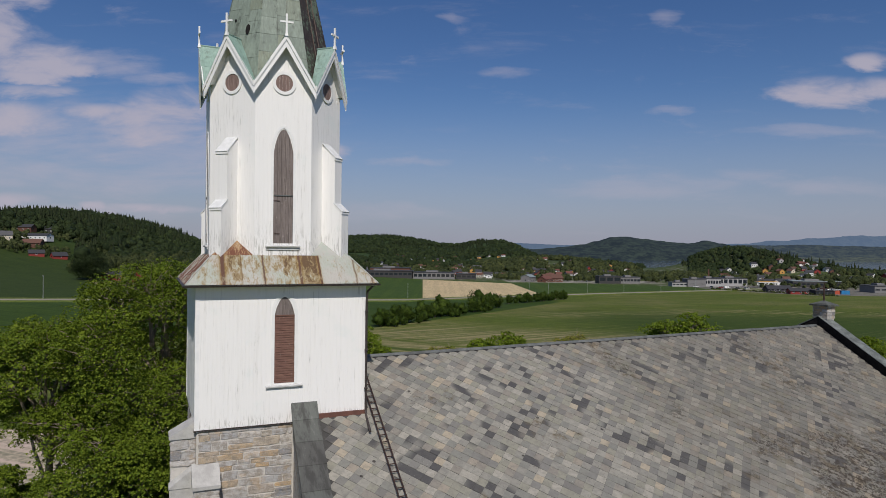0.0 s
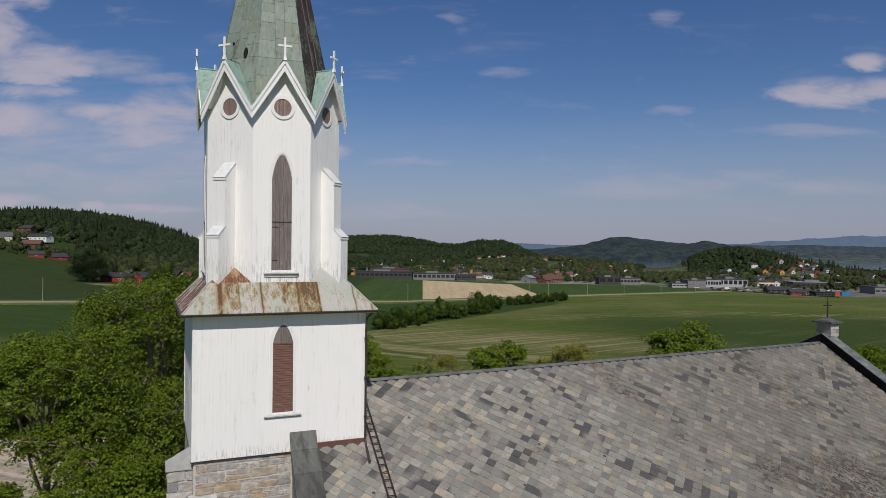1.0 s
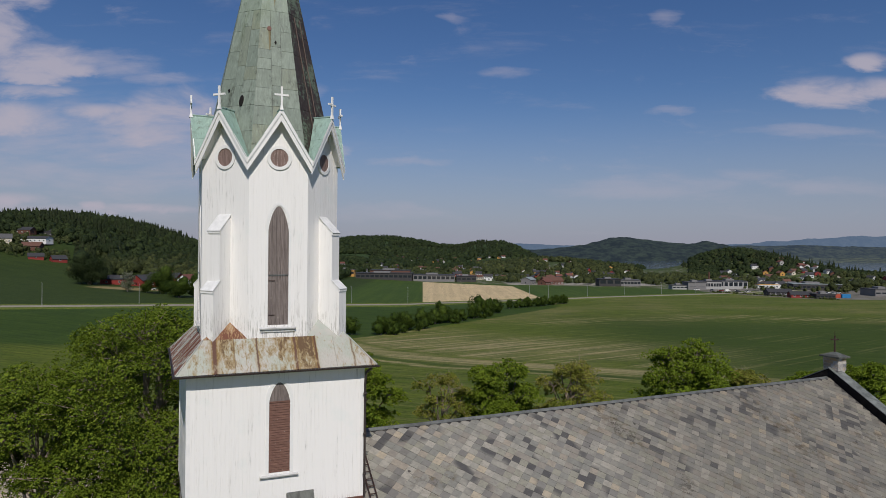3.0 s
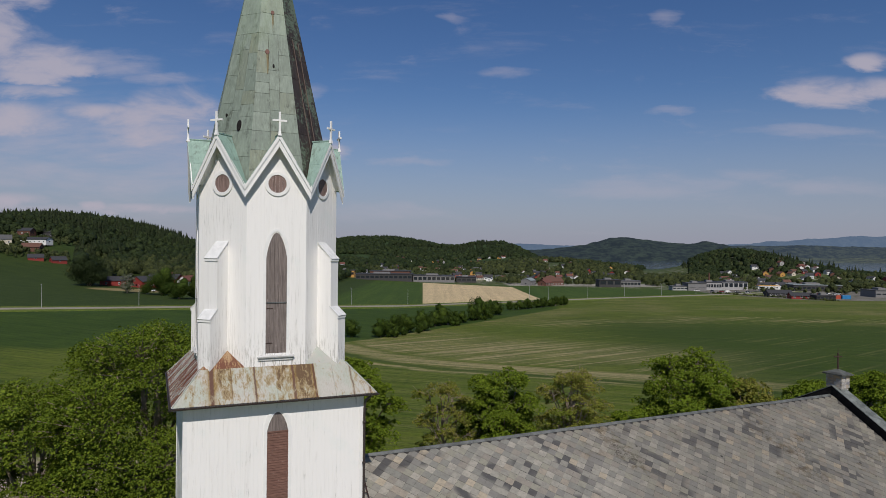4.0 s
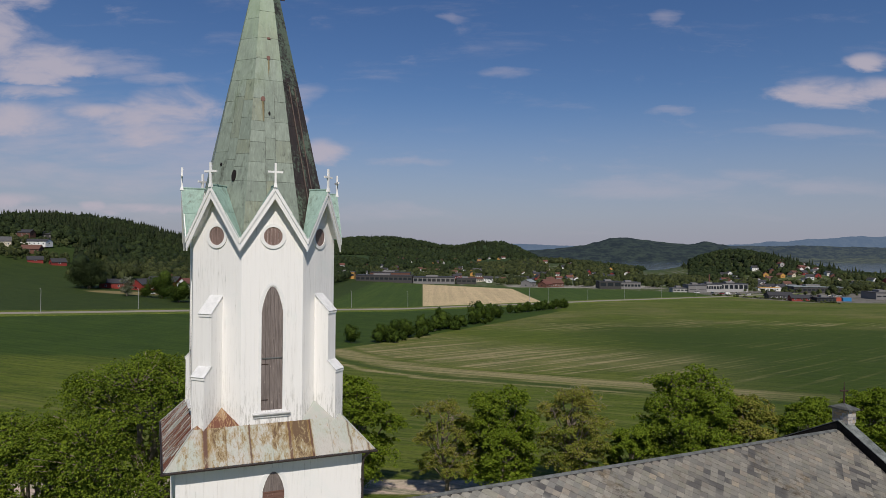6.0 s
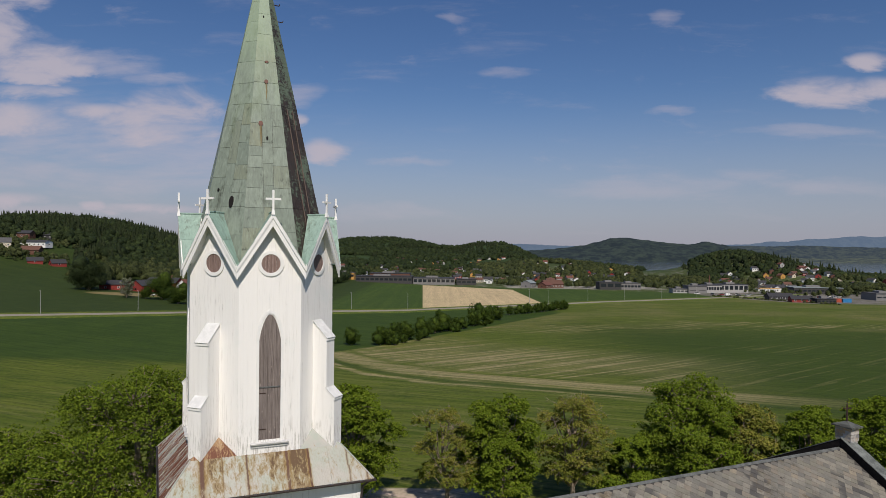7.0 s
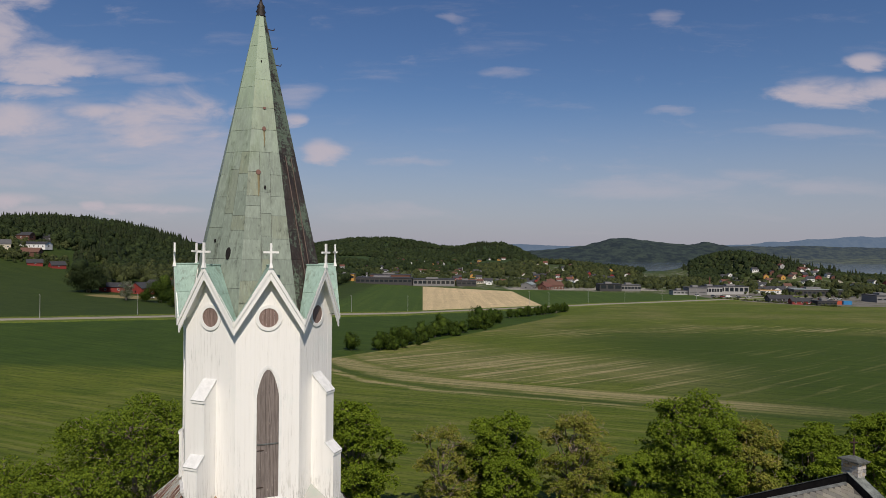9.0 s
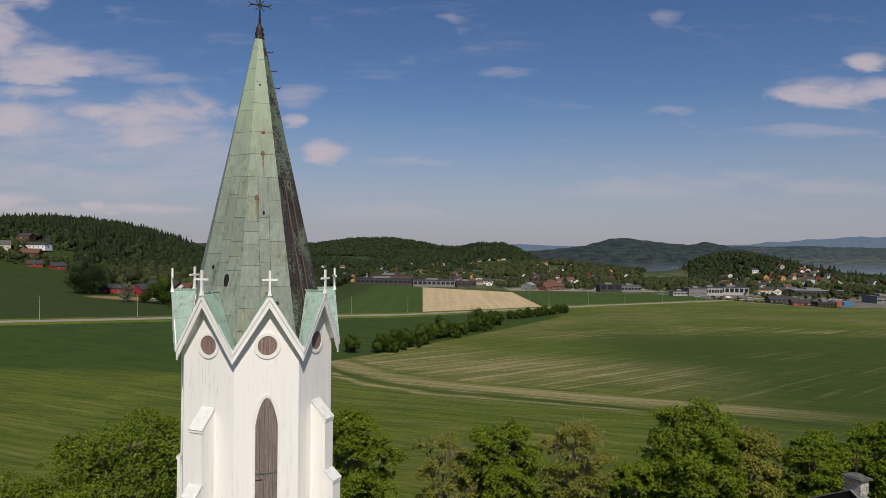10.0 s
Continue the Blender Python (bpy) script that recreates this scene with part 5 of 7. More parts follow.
def land_material():
    """Fields told apart by straight borders in the plan: cereal, mown meadow, bare soil, hill pasture."""
    m, nt, b = material("farmland", 0.9, 0.0, 0.15)
    pos = object_pos(nt)
    sep = node(nt, "ShaderNodeSeparateXYZ")
    nt.links.new(pos, sep.inputs[0])
    off_u, off_v = -ORIGIN.dot(RIGHT), -ORIGIN.dot(AHEAD)
    U, V = lin(nt, sep, RIGHT.x, RIGHT.y, off_u), lin(nt, sep, AHEAD.x, AHEAD.y, off_v)
    uv = node(nt, "ShaderNodeCombineXYZ")
    nt.links.new(U, uv.inputs[0])
    nt.links.new(V, uv.inputs[1])
    P = uv.outputs[0]
    both = lambda *k: k[0] if len(k) == 1 else math_node(nt, "MULTIPLY", k[0], both(*k[1:]))

    def side(a, b2, soft=0.8):
        """1 to the right of the line from a to b2, seen along it."""
        dx, dy = b2[0] - a[0], b2[1] - a[1]
        l = math.hypot(dx, dy)
        e = math_node(nt, "ADD", math_node(nt, "MULTIPLY", U, dy / l), math_node(nt, "MULTIPLY", V, -dx / l))
        return ramp(nt, math_node(nt, "ADD", e, -(a[0] * dy - a[1] * dx) / l), -soft, soft)

    n_big, n_mid, n_fine = noise_tex(nt, P, 0.012, 5.0, 0.6), noise_tex(nt, P, 0.09, 5.0, 0.65), noise_tex(nt, P, 1.3, 4.0, 0.7)
    row = node(nt, "ShaderNodeMapping")
    row.inputs["Rotation"].default_value = (0, 0, radians(14))
    row.inputs["Scale"].default_value = (0.014, 0.9, 1)
    nt.links.new(P, row.inputs["Vector"])
    streak = noise_tex(nt, row.outputs[0], 1.0, 5.0, 0.62)
    grass = mix_colour(nt, ramp(nt, n_mid, 0.35, 0.68), (0.052, 0.078, 0.006), (0.078, 0.101, 0.010))
    grass = mix_colour(nt, math_node(nt, "MULTIPLY", ramp(nt, n_big, 0.45, 0.62), 0.6), grass, (0.055, 0.084, 0.006))
    grass = mix_colour(nt, math_node(nt, "MULTIPLY", ramp(nt, streak, 0.47, 0.62), 0.35), grass, (0.125, 0.125, 0.034))
    east = math_node(nt, "MULTIPLY", ramp(nt, U, 22, 80), ramp(nt, V, 330, 230))
    grass = mix_colour(nt, math_node(nt, "MULTIPLY", east, 0.92), grass, (0.028, 0.049, 0.004))
    # mown hay: rows up the slope, a headland along its foot
    hedge = side((-24, 196), (72, 372))
    A = math_node(nt, "ADD", math_node(nt, "MULTIPLY", U, 0.914), math_node(nt, "MULTIPLY", V, -0.407))
    Hh = math_node(nt, "ADD", math_node(nt, "MULTIPLY", U, 0.407), math_node(nt, "MULTIPLY", V, 0.914))
    curl = math_node(nt, "MAXIMUM", math_node(nt, "DIVIDE", math_node(nt, "SUBTRACT", -50.0, A), 43.0), 0.0)
    Hh = math_node(nt, "SUBTRACT", Hh, math_node(nt, "MULTIPLY", math_node(nt, "MULTIPLY", curl, curl), 15.0))

    def rows(turn, along, across, detail=4.0, rough=0.6):
        c, s = math.cos(radians(turn)), math.sin(radians(turn))
        at = node(nt, "ShaderNodeCombineXYZ")
        nt.links.new(math_node(nt, "ADD", math_node(nt, "MULTIPLY", U, c * along), math_node(nt, "MULTIPLY", V, s * along)), at.inputs[0])
        nt.links.new(math_node(nt, "ADD", math_node(nt, "MULTIPLY", U, -s * across), math_node(nt, "MULTIPLY", V, c * across)), at.inputs[1])
        return noise_tex(nt, at.outputs[0], 1.0, detail, rough)

    swath, head, thread = rows(40, 0.012, 0.50, 2.0, 0.6), rows(-24, 0.012, 0.55, 4.0, 0.65), rows(40, 0.04, 1.1, 2.0, 0.6)
    wob = math_node(nt, "ADD", Hh, math_node(nt, "MULTIPLY", math_node(nt, "SUBTRACT", n_mid, 0.5), 9.0))
    patch = noise_tex(nt, scaled(nt, P, (0.020, 0.026, 1)), 1.0, 4.0, 0.6)
    a_soft = math_node(nt, "ADD", A, math_node(nt, "MULTIPLY", math_node(nt, "SUBTRACT", n_mid, 0.5), 30.0))
    env = both(ramp(nt, Hh, 141, 145), ramp(nt, math_node(nt, "ADD", wob, math_node(nt, "MULTIPLY", math_node(nt, "SUBTRACT", patch, 0.5), 40.0)), 212, 176), ramp(nt, a_soft, 16, -34))
    line = ramp(nt, math_node(nt, "ADD", math_node(nt, "MULTIPLY", swath, 0.7), math_node(nt, "MULTIPLY", thread, 0.3)), 0.50, 0.60)
    body = math_node(nt, "MULTIPLY", env, math_node(nt, "ADD", math_node(nt, "MULTIPLY", line, 0.66), math_node(nt, "MULTIPLY", ramp(nt, patch, 0.30, 0.54), 0.26)))
    pale = (0.262, 0.222, 0.118)
    mown = mix_colour(nt, both(body, hedge), grass, pale)
    faint = both(hedge, ramp(nt, Hh, 145, 160), ramp(nt, line, 0.55, 1.0), ramp(nt, patch, 0.44, 0.60))
    mown = mix_colour(nt, math_node(nt, "MULTIPLY", faint, 0.30), mown, (0.19, 0.175, 0.075))
    upper = both(hedge, ramp(nt, V, 235, 265), ramp(nt, V, 345, 310), ramp(nt, noise_tex(nt, scaled(nt, P, (0.011, 0.03, 1)), 1.0, 4.0, 0.6), 0.47, 0.60), ramp(nt, line, 0.1, 0.8))
    mown = mix_colour(nt, math_node(nt, "MULTIPLY", upper, 0.75), mown, (0.225, 0.195, 0.095))
    worn = noise_tex(nt, scaled(nt, P, (0.010, 0.024, 1)), 1.0, 6.0, 0.7)
    wisp = rows(12, 0.02, 0.8, 4.0, 0.7)
    dry_top = both(hedge, ramp(nt, V, 235, 290), ramp(nt, worn, 0.44, 0.58), ramp(nt, wisp, 0.40, 0.60))
    mown = mix_colour(nt, math_node(nt, "MULTIPLY", dry_top, 0.55), mown, (0.185, 0.155, 0.075))
    band = both(hedge, ramp(nt, wob, 128.0, 133.0), ramp(nt, Hh, 143, 138), ramp(nt, head, 0.36, 0.58), ramp(nt, a_soft, 28, -8))
    mown = mix_colour(nt, math_node(nt, "MULTIPLY", band, 0.80), mown, pale)
    band2 = both(hedge, ramp(nt, math_node(nt, "ABSOLUTE", math_node(nt, "ADD", wob, -124.5)), 2.6, 0.8), ramp(nt, head, 0.40, 0.52), ramp(nt, a_soft, -5, -30))
    mown = mix_colour(nt, math_node(nt, "MULTIPLY", band2, 0.75), mown, pale)
    rut = both(hedge, ramp(nt, math_node(nt, "ABSOLUTE", math_node(nt, "ADD", Hh, -128.0)), 2.4, 1.0))
    mown = mix_colour(nt, math_node(nt, "MULTIPLY", rut, 0.6), mown, (0.030, 0.050, 0.010))
    low = both(hedge, ramp(nt, Hh, 124, 120), ramp(nt, math_node(nt, "ADD", math_node(nt, "MULTIPLY", head, 0.8), math_node(nt, "MULTIPLY", patch, 0.2)), 0.50, 0.60))
    mown = mix_colour(nt, math_node(nt, "MULTIPLY", low, 0.40), mown, (0.150, 0.150, 0.050))
    col = mown
    cereal = mix_colour(nt, ramp(nt, n_mid, 0.3, 0.7), (0.021, 0.036, 0.006), (0.029, 0.046, 0.008))
    tram = node(nt, "ShaderNodeMapping")
    tram.inputs["Rotation"].default_value = (0, 0, radians(2))
    tram.inputs["Scale"].default_value = (0.25, 0.006, 1)
    nt.links.new(P, tram.inputs["Vector"])
    lines = noise_tex(nt, tram.outputs[0], 1.0, 2.0, 0.5)
    bright = mix_colour(nt, math_node(nt, "MULTIPLY", ramp(nt, lines, 0.42, 0.62), 0.6), (0.034, 0.062, 0.009), (0.050, 0.080, 0.012))
    # west meadow, streaked, below the cereal
    wm = both(side((72, 372), (-24, 196)), side((-24, 160), (-240, 138), 5.0), ramp(nt, U, 66, 58))
    young = mix_colour(nt, ramp(nt, n_mid, 0.3, 0.7), (0.021, 0.043, 0.004), (0.032, 0.058, 0.006))
    young = mix_colour(nt, math_node(nt, "MULTIPLY", ramp(nt, streak, 0.52, 0.66), 0.3), young, (0.056, 0.078, 0.014))
    col = mix_colour(nt, wm, col, young)
    # beyond the road
    col = mix_colour(nt, both(ramp(nt, V, 200, 235), side((62, 417), (-160, 240))), col, cereal)
    plot = both(side((62, 417), (-54, 332)), ramp(nt, U, -70, -62))
    col = mix_colour(nt, both(plot, ramp(nt, V, 330, 345)), col, bright)
    col = mix_colour(nt, both(side((300, 560), (62, 416)), ramp(nt, U, 55, 62)), col, bright)
    soil_n = mix_colour(nt, ramp(nt, n_fine, 0.3, 0.7), (0.52, 0.415, 0.245), (0.44, 0.350, 0.205))
    soil_n = mix_colour(nt, math_node(nt, "MULTIPLY", ramp(nt, lines, 0.4, 0.6), 0.25), soil_n, (0.25, 0.20, 0.13))
    soil = both(side((-11, 372), (-20, 668), 0.5), side((-20, 668), (62, 598), 0.5), side((62, 598), (64, 420), 0.5))
    soil = both(soil, side((62, 418), (-54, 333)))
    col = mix_colour(nt, soil, col, soil_n)
    # built-up land and rough woodland floor further off
    town = ramp(nt, math_node(nt, "ADD", V, math_node(nt, "MULTIPLY", U, 0.42)), 652, 668)
    waste = mix_colour(nt, ramp(nt, n_mid, 0.50, 0.64), (0.050, 0.068, 0.018), (0.20, 0.19, 0.165))
    col = mix_colour(nt, both(town, ramp(nt, U, -160, -120)), col, waste)
    woods = ramp(nt, V, 1000, 1200)
    col = mix_colour(nt, woods, col, (0.028, 0.048, 0.017))
    pasture = both(ramp(nt, V, 1120, 1140), ramp(nt, V, 1420, 1400), ramp(nt, U, 60, 70), ramp(nt, U, 165, 150))
    col = mix_colour(nt, pasture, col, (0.075, 0.125, 0.03))
    hillwood = both(ramp(nt, U, -215, -225), ramp(nt, V, 560, 590))
    col = mix_colour(nt, hillwood, col, (0.025, 0.045, 0.014))
    # paved and gravelled yards round the sheds at the field's edge
    edge = math_node(nt, "ADD", V, math_node(nt, "MULTIPLY", U, 1.72))
    works = both(ramp(nt, edge, 872, 877), ramp(nt, V, 446, 449), ramp(nt, V, 606, 600), ramp(nt, U, 208, 212), ramp(nt, U, 356, 352))
    paved = mix_colour(nt, ramp(nt, n_mid, 0.40, 0.62), (0.17, 0.158, 0.14), (0.105, 0.10, 0.092))
    col = mix_colour(nt, both(works, ramp(nt, n_mid, 0.66, 0.56)), col, paved)
    lots = both(ramp(nt, V, 622, 628), ramp(nt, V, 684, 672), ramp(nt, U, 58, 66), ramp(nt, U, 214, 204), ramp(nt, n_mid, 0.60, 0.52))
    col = mix_colour(nt, lots, col, (0.27, 0.255, 0.225))
    # dry trodden ground before the barns
    du, dv = math_node(nt, "DIVIDE", math_node(nt, "ADD", U, 176.0), 26.0), math_node(nt, "DIVIDE", math_node(nt, "ADD", V, -374.0), 13.0)
    dry = math_node(nt, "ADD", math_node(nt, "ADD", math_node(nt, "MULTIPLY", du, du), math_node(nt, "MULTIPLY", dv, dv)), math_node(nt, "MULTIPLY", n_mid, 1.2))
    col = mix_colour(nt, math_node(nt, "MULTIPLY", ramp(nt, dry, 1.6, 1.0), 0.8), col, (0.225, 0.175, 0.085))
    # gravel yard by the big trees
    yard = both(ramp(nt, math_node(nt, "ABSOLUTE", math_node(nt, "ADD", U, 37.0)), 12.5, 11.5), ramp(nt, math_node(nt, "ABSOLUTE", math_node(nt, "ADD", V, -56.0)), 9.5, 8.5))
    lane = both(ramp(nt, math_node(nt, "ABSOLUTE", math_node(nt, "ADD", V, -66.0)), 2.6, 2.0), ramp(nt, math_node(nt, "ABSOLUTE", math_node(nt, "ADD", U, 18.0)), 24.0, 20.0))
    gravel = mix_colour(nt, n_fine, (0.46, 0.39, 0.30), (0.31, 0.26, 0.20))
    col = mix_colour(nt, math_node(nt, "MAXIMUM", yard, lane), col, gravel)
    col = mix_colour(nt, math_node(nt, "MULTIPLY", n_fine, 0.25), col, (0.03, 0.05, 0.012))
    furrow = rows(-24, 0.012, 0.75, 3.0, 0.7)
    col = mix_colour(nt, math_node(nt, "MULTIPLY", ramp(nt, furrow, 0.50, 0.60), 0.34), col, mix_colour(nt, 1.0, col, (1.42, 1.26, 1.5), "MULTIPLY"))
    col = mix_colour(nt, math_node(nt, "MULTIPLY", ramp(nt, furrow, 0.48, 0.36), 0.40), col, mix_colour(nt, 1.0, col, (0.55, 0.66, 0.55), "MULTIPLY"))
    drill = ramp(nt, math_node(nt, "ADD", math_node(nt, "MULTIPLY", rows(-24, 0.05, 1.1, 3.0, 0.7), 0.6), math_node(nt, "MULTIPLY", n_fine, 0.4)), 0.46, 0.60)
    dim = mix_colour(nt, 1.0, col, (0.66, 0.72, 0.66), "MULTIPLY")
    col = mix_colour(nt, math_node(nt, "MULTIPLY", drill, 0.85), mix_colour(nt, 1.0, col, (1.30, 1.26, 1.22), "MULTIPLY"), dim)
    nt.links.new(col, b.inputs["Base Color"])
    bump(nt, b, n_fine, 0.4, 0.15)
    return m


MAT_LAND = land_material()
MAT_ROAD = simple("grey_asphalt", (0.23, 0.205, 0.165), (0.30, 0.265, 0.215), 0.2, 0.85, relief=0.1)
def verge_grass():
    """Long roadside grass with drifts of yellow and white flowers, ragged along its edge."""
    m, nt, b = material("flowering_verge", 0.9, 0.0, 0.15)
    pos = object_pos(nt)
    drift, fine = noise_tex(nt, pos, 0.12, 4.0, 0.65), noise_tex(nt, pos, 1.1, 4.0, 0.75)
    c = mix_colour(nt, ramp(nt, drift, 0.35, 0.65), (0.055, 0.090, 0.010), (0.105, 0.135, 0.018))
    c = mix_colour(nt, math_node(nt, "MULTIPLY", ramp(nt, fine, 0.52, 0.62), 0.65), c, (0.235, 0.235, 0.060))
    c = mix_colour(nt, math_node(nt, "MULTIPLY", ramp(nt, fine, 0.42, 0.32), 0.7), c, (0.022, 0.042, 0.005))
    nt.links.new(c, b.inputs["Base Color"])
    bump(nt, b, fine, 0.6, 0.3)
    return m


MAT_VERGE = verge_grass()
MAT_WATER, wnt, wb = material("fjord_water", 0.10, 0.0, 0.5)
wb.inputs["Base Color"].default_value = (0.055, 0.070, 0.085, 1)
bump(wnt, wb, noise_tex(wnt, scaled(wnt, object_pos(wnt), (0.02, 0.05, 1)), 1.0, 4.0), 0.05, 0.2)
MAT_POLE = simple("galvanised_steel", (0.42, 0.42, 0.42), (0.30, 0.30, 0.30), 3.0, 0.5, 0.4)
MAT_BARK = simple("tree_bark", (0.30, 0.245, 0.185), (0.14, 0.110, 0.080), 4.0, 0.9, relief=0.7, distance=0.03, stretch=(3, 3, 0.6))


def leaf_material(name, a, b2, c, soft=0.3, relief=0.0):
    """Leaf green told apart leaf by leaf, a little light passing through."""
    m, nt, b = material(name, 0.65, 0.0, 0.12)
    isl = node(nt, "ShaderNodeNewGeometry").outputs["Random Per Island"]
    n = noise_tex(nt, object_pos(nt), 0.35, 3.0)
    col = mix_colour(nt, ramp(nt, isl, 0.1, 0.9), a, b2)
    col = mix_colour(nt, math_node(nt, "MULTIPLY", ramp(nt, n, 0.42, 0.62), 0.7), col, c)
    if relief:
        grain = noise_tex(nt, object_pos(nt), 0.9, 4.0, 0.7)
        # Low spots of the relief are darkened, painting shade between leaves into the colour.
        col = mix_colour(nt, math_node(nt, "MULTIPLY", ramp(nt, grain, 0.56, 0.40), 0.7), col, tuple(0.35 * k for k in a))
        bump(nt, b, grain, relief, 1.4)
    nt.links.new(col, b.inputs["Base Color"])
    tr = node(nt, "ShaderNodeBsdfTranslucent")
    nt.links.new(mix_colour(nt, 0.5, col, (0.16, 0.22, 0.02)), tr.inputs[0])
    mixer = node(nt, "ShaderNodeMixShader")
    mixer.inputs[0].default_value = soft
    nt.links.new(b.outputs[0], mixer.inputs[1])
    nt.links.new(tr.outputs[0], mixer.inputs[2])
    nt.links.new(mixer.outputs[0], nt.nodes["Material Output"].inputs[0])
    return m


MAT_LEAF = leaf_material("maple_leaves", (0.062, 0.104, 0.008), (0.170, 0.222, 0.019), (0.098, 0.140, 0.010), 0.20)
# Maple leaves again, colour and translucence raised for sunlit trees further off.
MAT_LEAF_SUNLIT = leaf_material("sunlit_tree_leaves", (0.080, 0.130, 0.009), (0.190, 0.250, 0.022), (0.125, 0.180, 0.012), 0.30)
MAT_LEAF_WARM = leaf_material("budding_leaves", (0.140, 0.160, 0.022), (0.260, 0.235, 0.050), (0.125, 0.165, 0.018), 0.25)
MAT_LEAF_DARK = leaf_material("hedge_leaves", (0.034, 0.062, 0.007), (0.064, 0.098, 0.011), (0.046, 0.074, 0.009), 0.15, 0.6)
# Haze is put into both broadleaf greens as extra blue; the second is lighter.
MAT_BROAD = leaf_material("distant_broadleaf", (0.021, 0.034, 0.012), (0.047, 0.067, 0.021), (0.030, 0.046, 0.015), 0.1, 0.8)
MAT_BROAD_HAZED = leaf_material("hazed_broadleaf", (0.036, 0.048, 0.017), (0.088, 0.102, 0.032), (0.052, 0.066, 0.023), 0.1, 0.8)
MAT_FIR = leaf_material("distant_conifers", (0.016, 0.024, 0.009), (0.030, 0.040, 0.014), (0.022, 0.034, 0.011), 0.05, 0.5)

bm = bmesh.new()
angs = [math.radians(a) for a in list(np.arange(-46, 46, 0.7)) + list(np.arange(46, 314, 6.7))]
rads = [0.0] + [8 * 1.038 ** i for i in range(171)]
ring = []
for r in rads[1:]:
    ring.append([bm.verts.new(land(r * math.sin(a), r * math.cos(a))) for a in angs])
mid = bm.verts.new(land(0, 0))
for i in range(len(angs)):
    bm.faces.new((mid, ring[0][i], ring[0][(i + 1) % len(angs)]))
    for a, b in zip(ring, ring[1:]):
        bm.faces.new((a[i], b[i], b[(i + 1) % len(angs)], a[(i + 1) % len(angs)]))
tagged(part("ground", bm, MAT_LAND, smooth=True), "rolling green farmland with mown hay and bare soil", "ground", kind="structure")


def strip(line, half, up):
    """A band along a line in the plan, laid on the land."""
    bm = bmesh.new()
    pts = []
    for (u0, v0), (u1, v1) in zip(line, line[1:]):
        n = max(2, int(math.hypot(u1 - u0, v1 - v0) / 8))
        pts += [(u0 + (u1 - u0) * k / n, v0 + (v1 - v0) * k / n) for k in range(n)]
    pts.append(line[-1])
    last = None
    for i, (u, v) in enumerate(pts):
        p, q = pts[max(0, i - 1)], pts[min(len(pts) - 1, i + 1)]
        l = math.hypot(q[0] - p[0], q[1] - p[1])
        nx, ny = (q[1] - p[1]) / l, -(q[0] - p[0]) / l
        row = [bm.verts.new(land(u + nx * half * k, v + ny * half * k, up - (0.25 if abs(k) > 1 else 0.0))) for k in (-1.04, -1, 0, 1, 1.04)]
        if last:
            for j in range(4):
                bm.faces.new((last[j], last[j + 1], row[j + 1], row[j]))
        last = row
    return bm


ROAD = [(-330, 60), (-250, 145), (-156, 238), (-109, 286), (-54, 330), (-10, 367), (62, 415), (107, 447), (219, 512), (300, 570)]
tagged(part("road_verge", strip(ROAD, 11.0, 0.12), MAT_VERGE), "flowering grass verge along the road", "verge", kind="structure")
tagged(part("road", strip(ROAD, 3.3, 0.22), MAT_ROAD), "pale grey country road between fields", "road", kind="structure")
bm = bmesh.new()
vs = [bm.verts.new((*land(u, v).xy, -24.0)) for u, v in ((-200, 1250), (2600, 1250), (3400, 3300), (-200, 3300))]
bm.faces.new(vs)
tagged(part("water", bm, MAT_WATER), "calm grey-blue fjord water", "water", kind="structure")

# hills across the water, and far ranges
def hill_material(name, a, b2, haze_glow):
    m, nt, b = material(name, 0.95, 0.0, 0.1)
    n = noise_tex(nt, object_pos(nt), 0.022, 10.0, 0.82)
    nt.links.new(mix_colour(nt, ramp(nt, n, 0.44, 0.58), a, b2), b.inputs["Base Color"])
    # Bluish emission paints the haze over distance; the hills themselves give no light.
    b.inputs["Emission Color"].default_value = (*haze_glow, 1)
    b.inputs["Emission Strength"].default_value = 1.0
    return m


def range_of_hills(name, v, u0, u1, tops, foot, mat, depth, seed, label):
    """A backdrop ridge; tops is the height of its crest at even steps from u0 to u1."""
    bm = bmesh.new()
    n, m = 300, 8
    grid = []
    for j in range(m + 1):
        row = []
        for i in range(n + 1):
            k = i / n * (len(tops) - 1)
            a = min(int(k), len(tops) - 2)
            t = k - a
            t = t * t * (3 - 2 * t)
            crest = tops[a] * (1 - t) + tops[a + 1] * t
            h = (j / m) ** 0.8
            u = u0 + (u1 - u0) * i / n
            wob = noise.fractal(Vector((u * 0.006, j * 0.35, seed)), 0.9, 2.1, 5)
            tops_up = noise.fractal(Vector((u * 0.035, j * 0.9, seed + 3)), 0.8, 2.2, 4) * 2.2 * min(1.0, j / 2)
            row.append(bm.verts.new((*land(u, v + depth * j / m + wob * depth * 0.10).xy, foot + (crest - foot) * h + wob * (crest - foot) * 0.045 + tops_up)))
        grid.append(row)
    for j in range(m):
        for i in range(n):
            bm.faces.new((grid[j][i], grid[j][i + 1], grid[j + 1][i + 1], grid[j + 1][i]))
    tagged(part(name, bm, mat, smooth=True), label, "hills", kind="structure")


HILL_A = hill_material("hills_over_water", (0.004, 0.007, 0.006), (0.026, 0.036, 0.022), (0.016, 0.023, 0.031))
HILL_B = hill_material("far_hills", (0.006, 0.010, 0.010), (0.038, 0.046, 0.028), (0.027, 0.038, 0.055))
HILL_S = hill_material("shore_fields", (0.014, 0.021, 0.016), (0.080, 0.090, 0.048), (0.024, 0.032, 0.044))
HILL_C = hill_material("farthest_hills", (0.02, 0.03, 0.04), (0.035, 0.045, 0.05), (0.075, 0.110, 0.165))
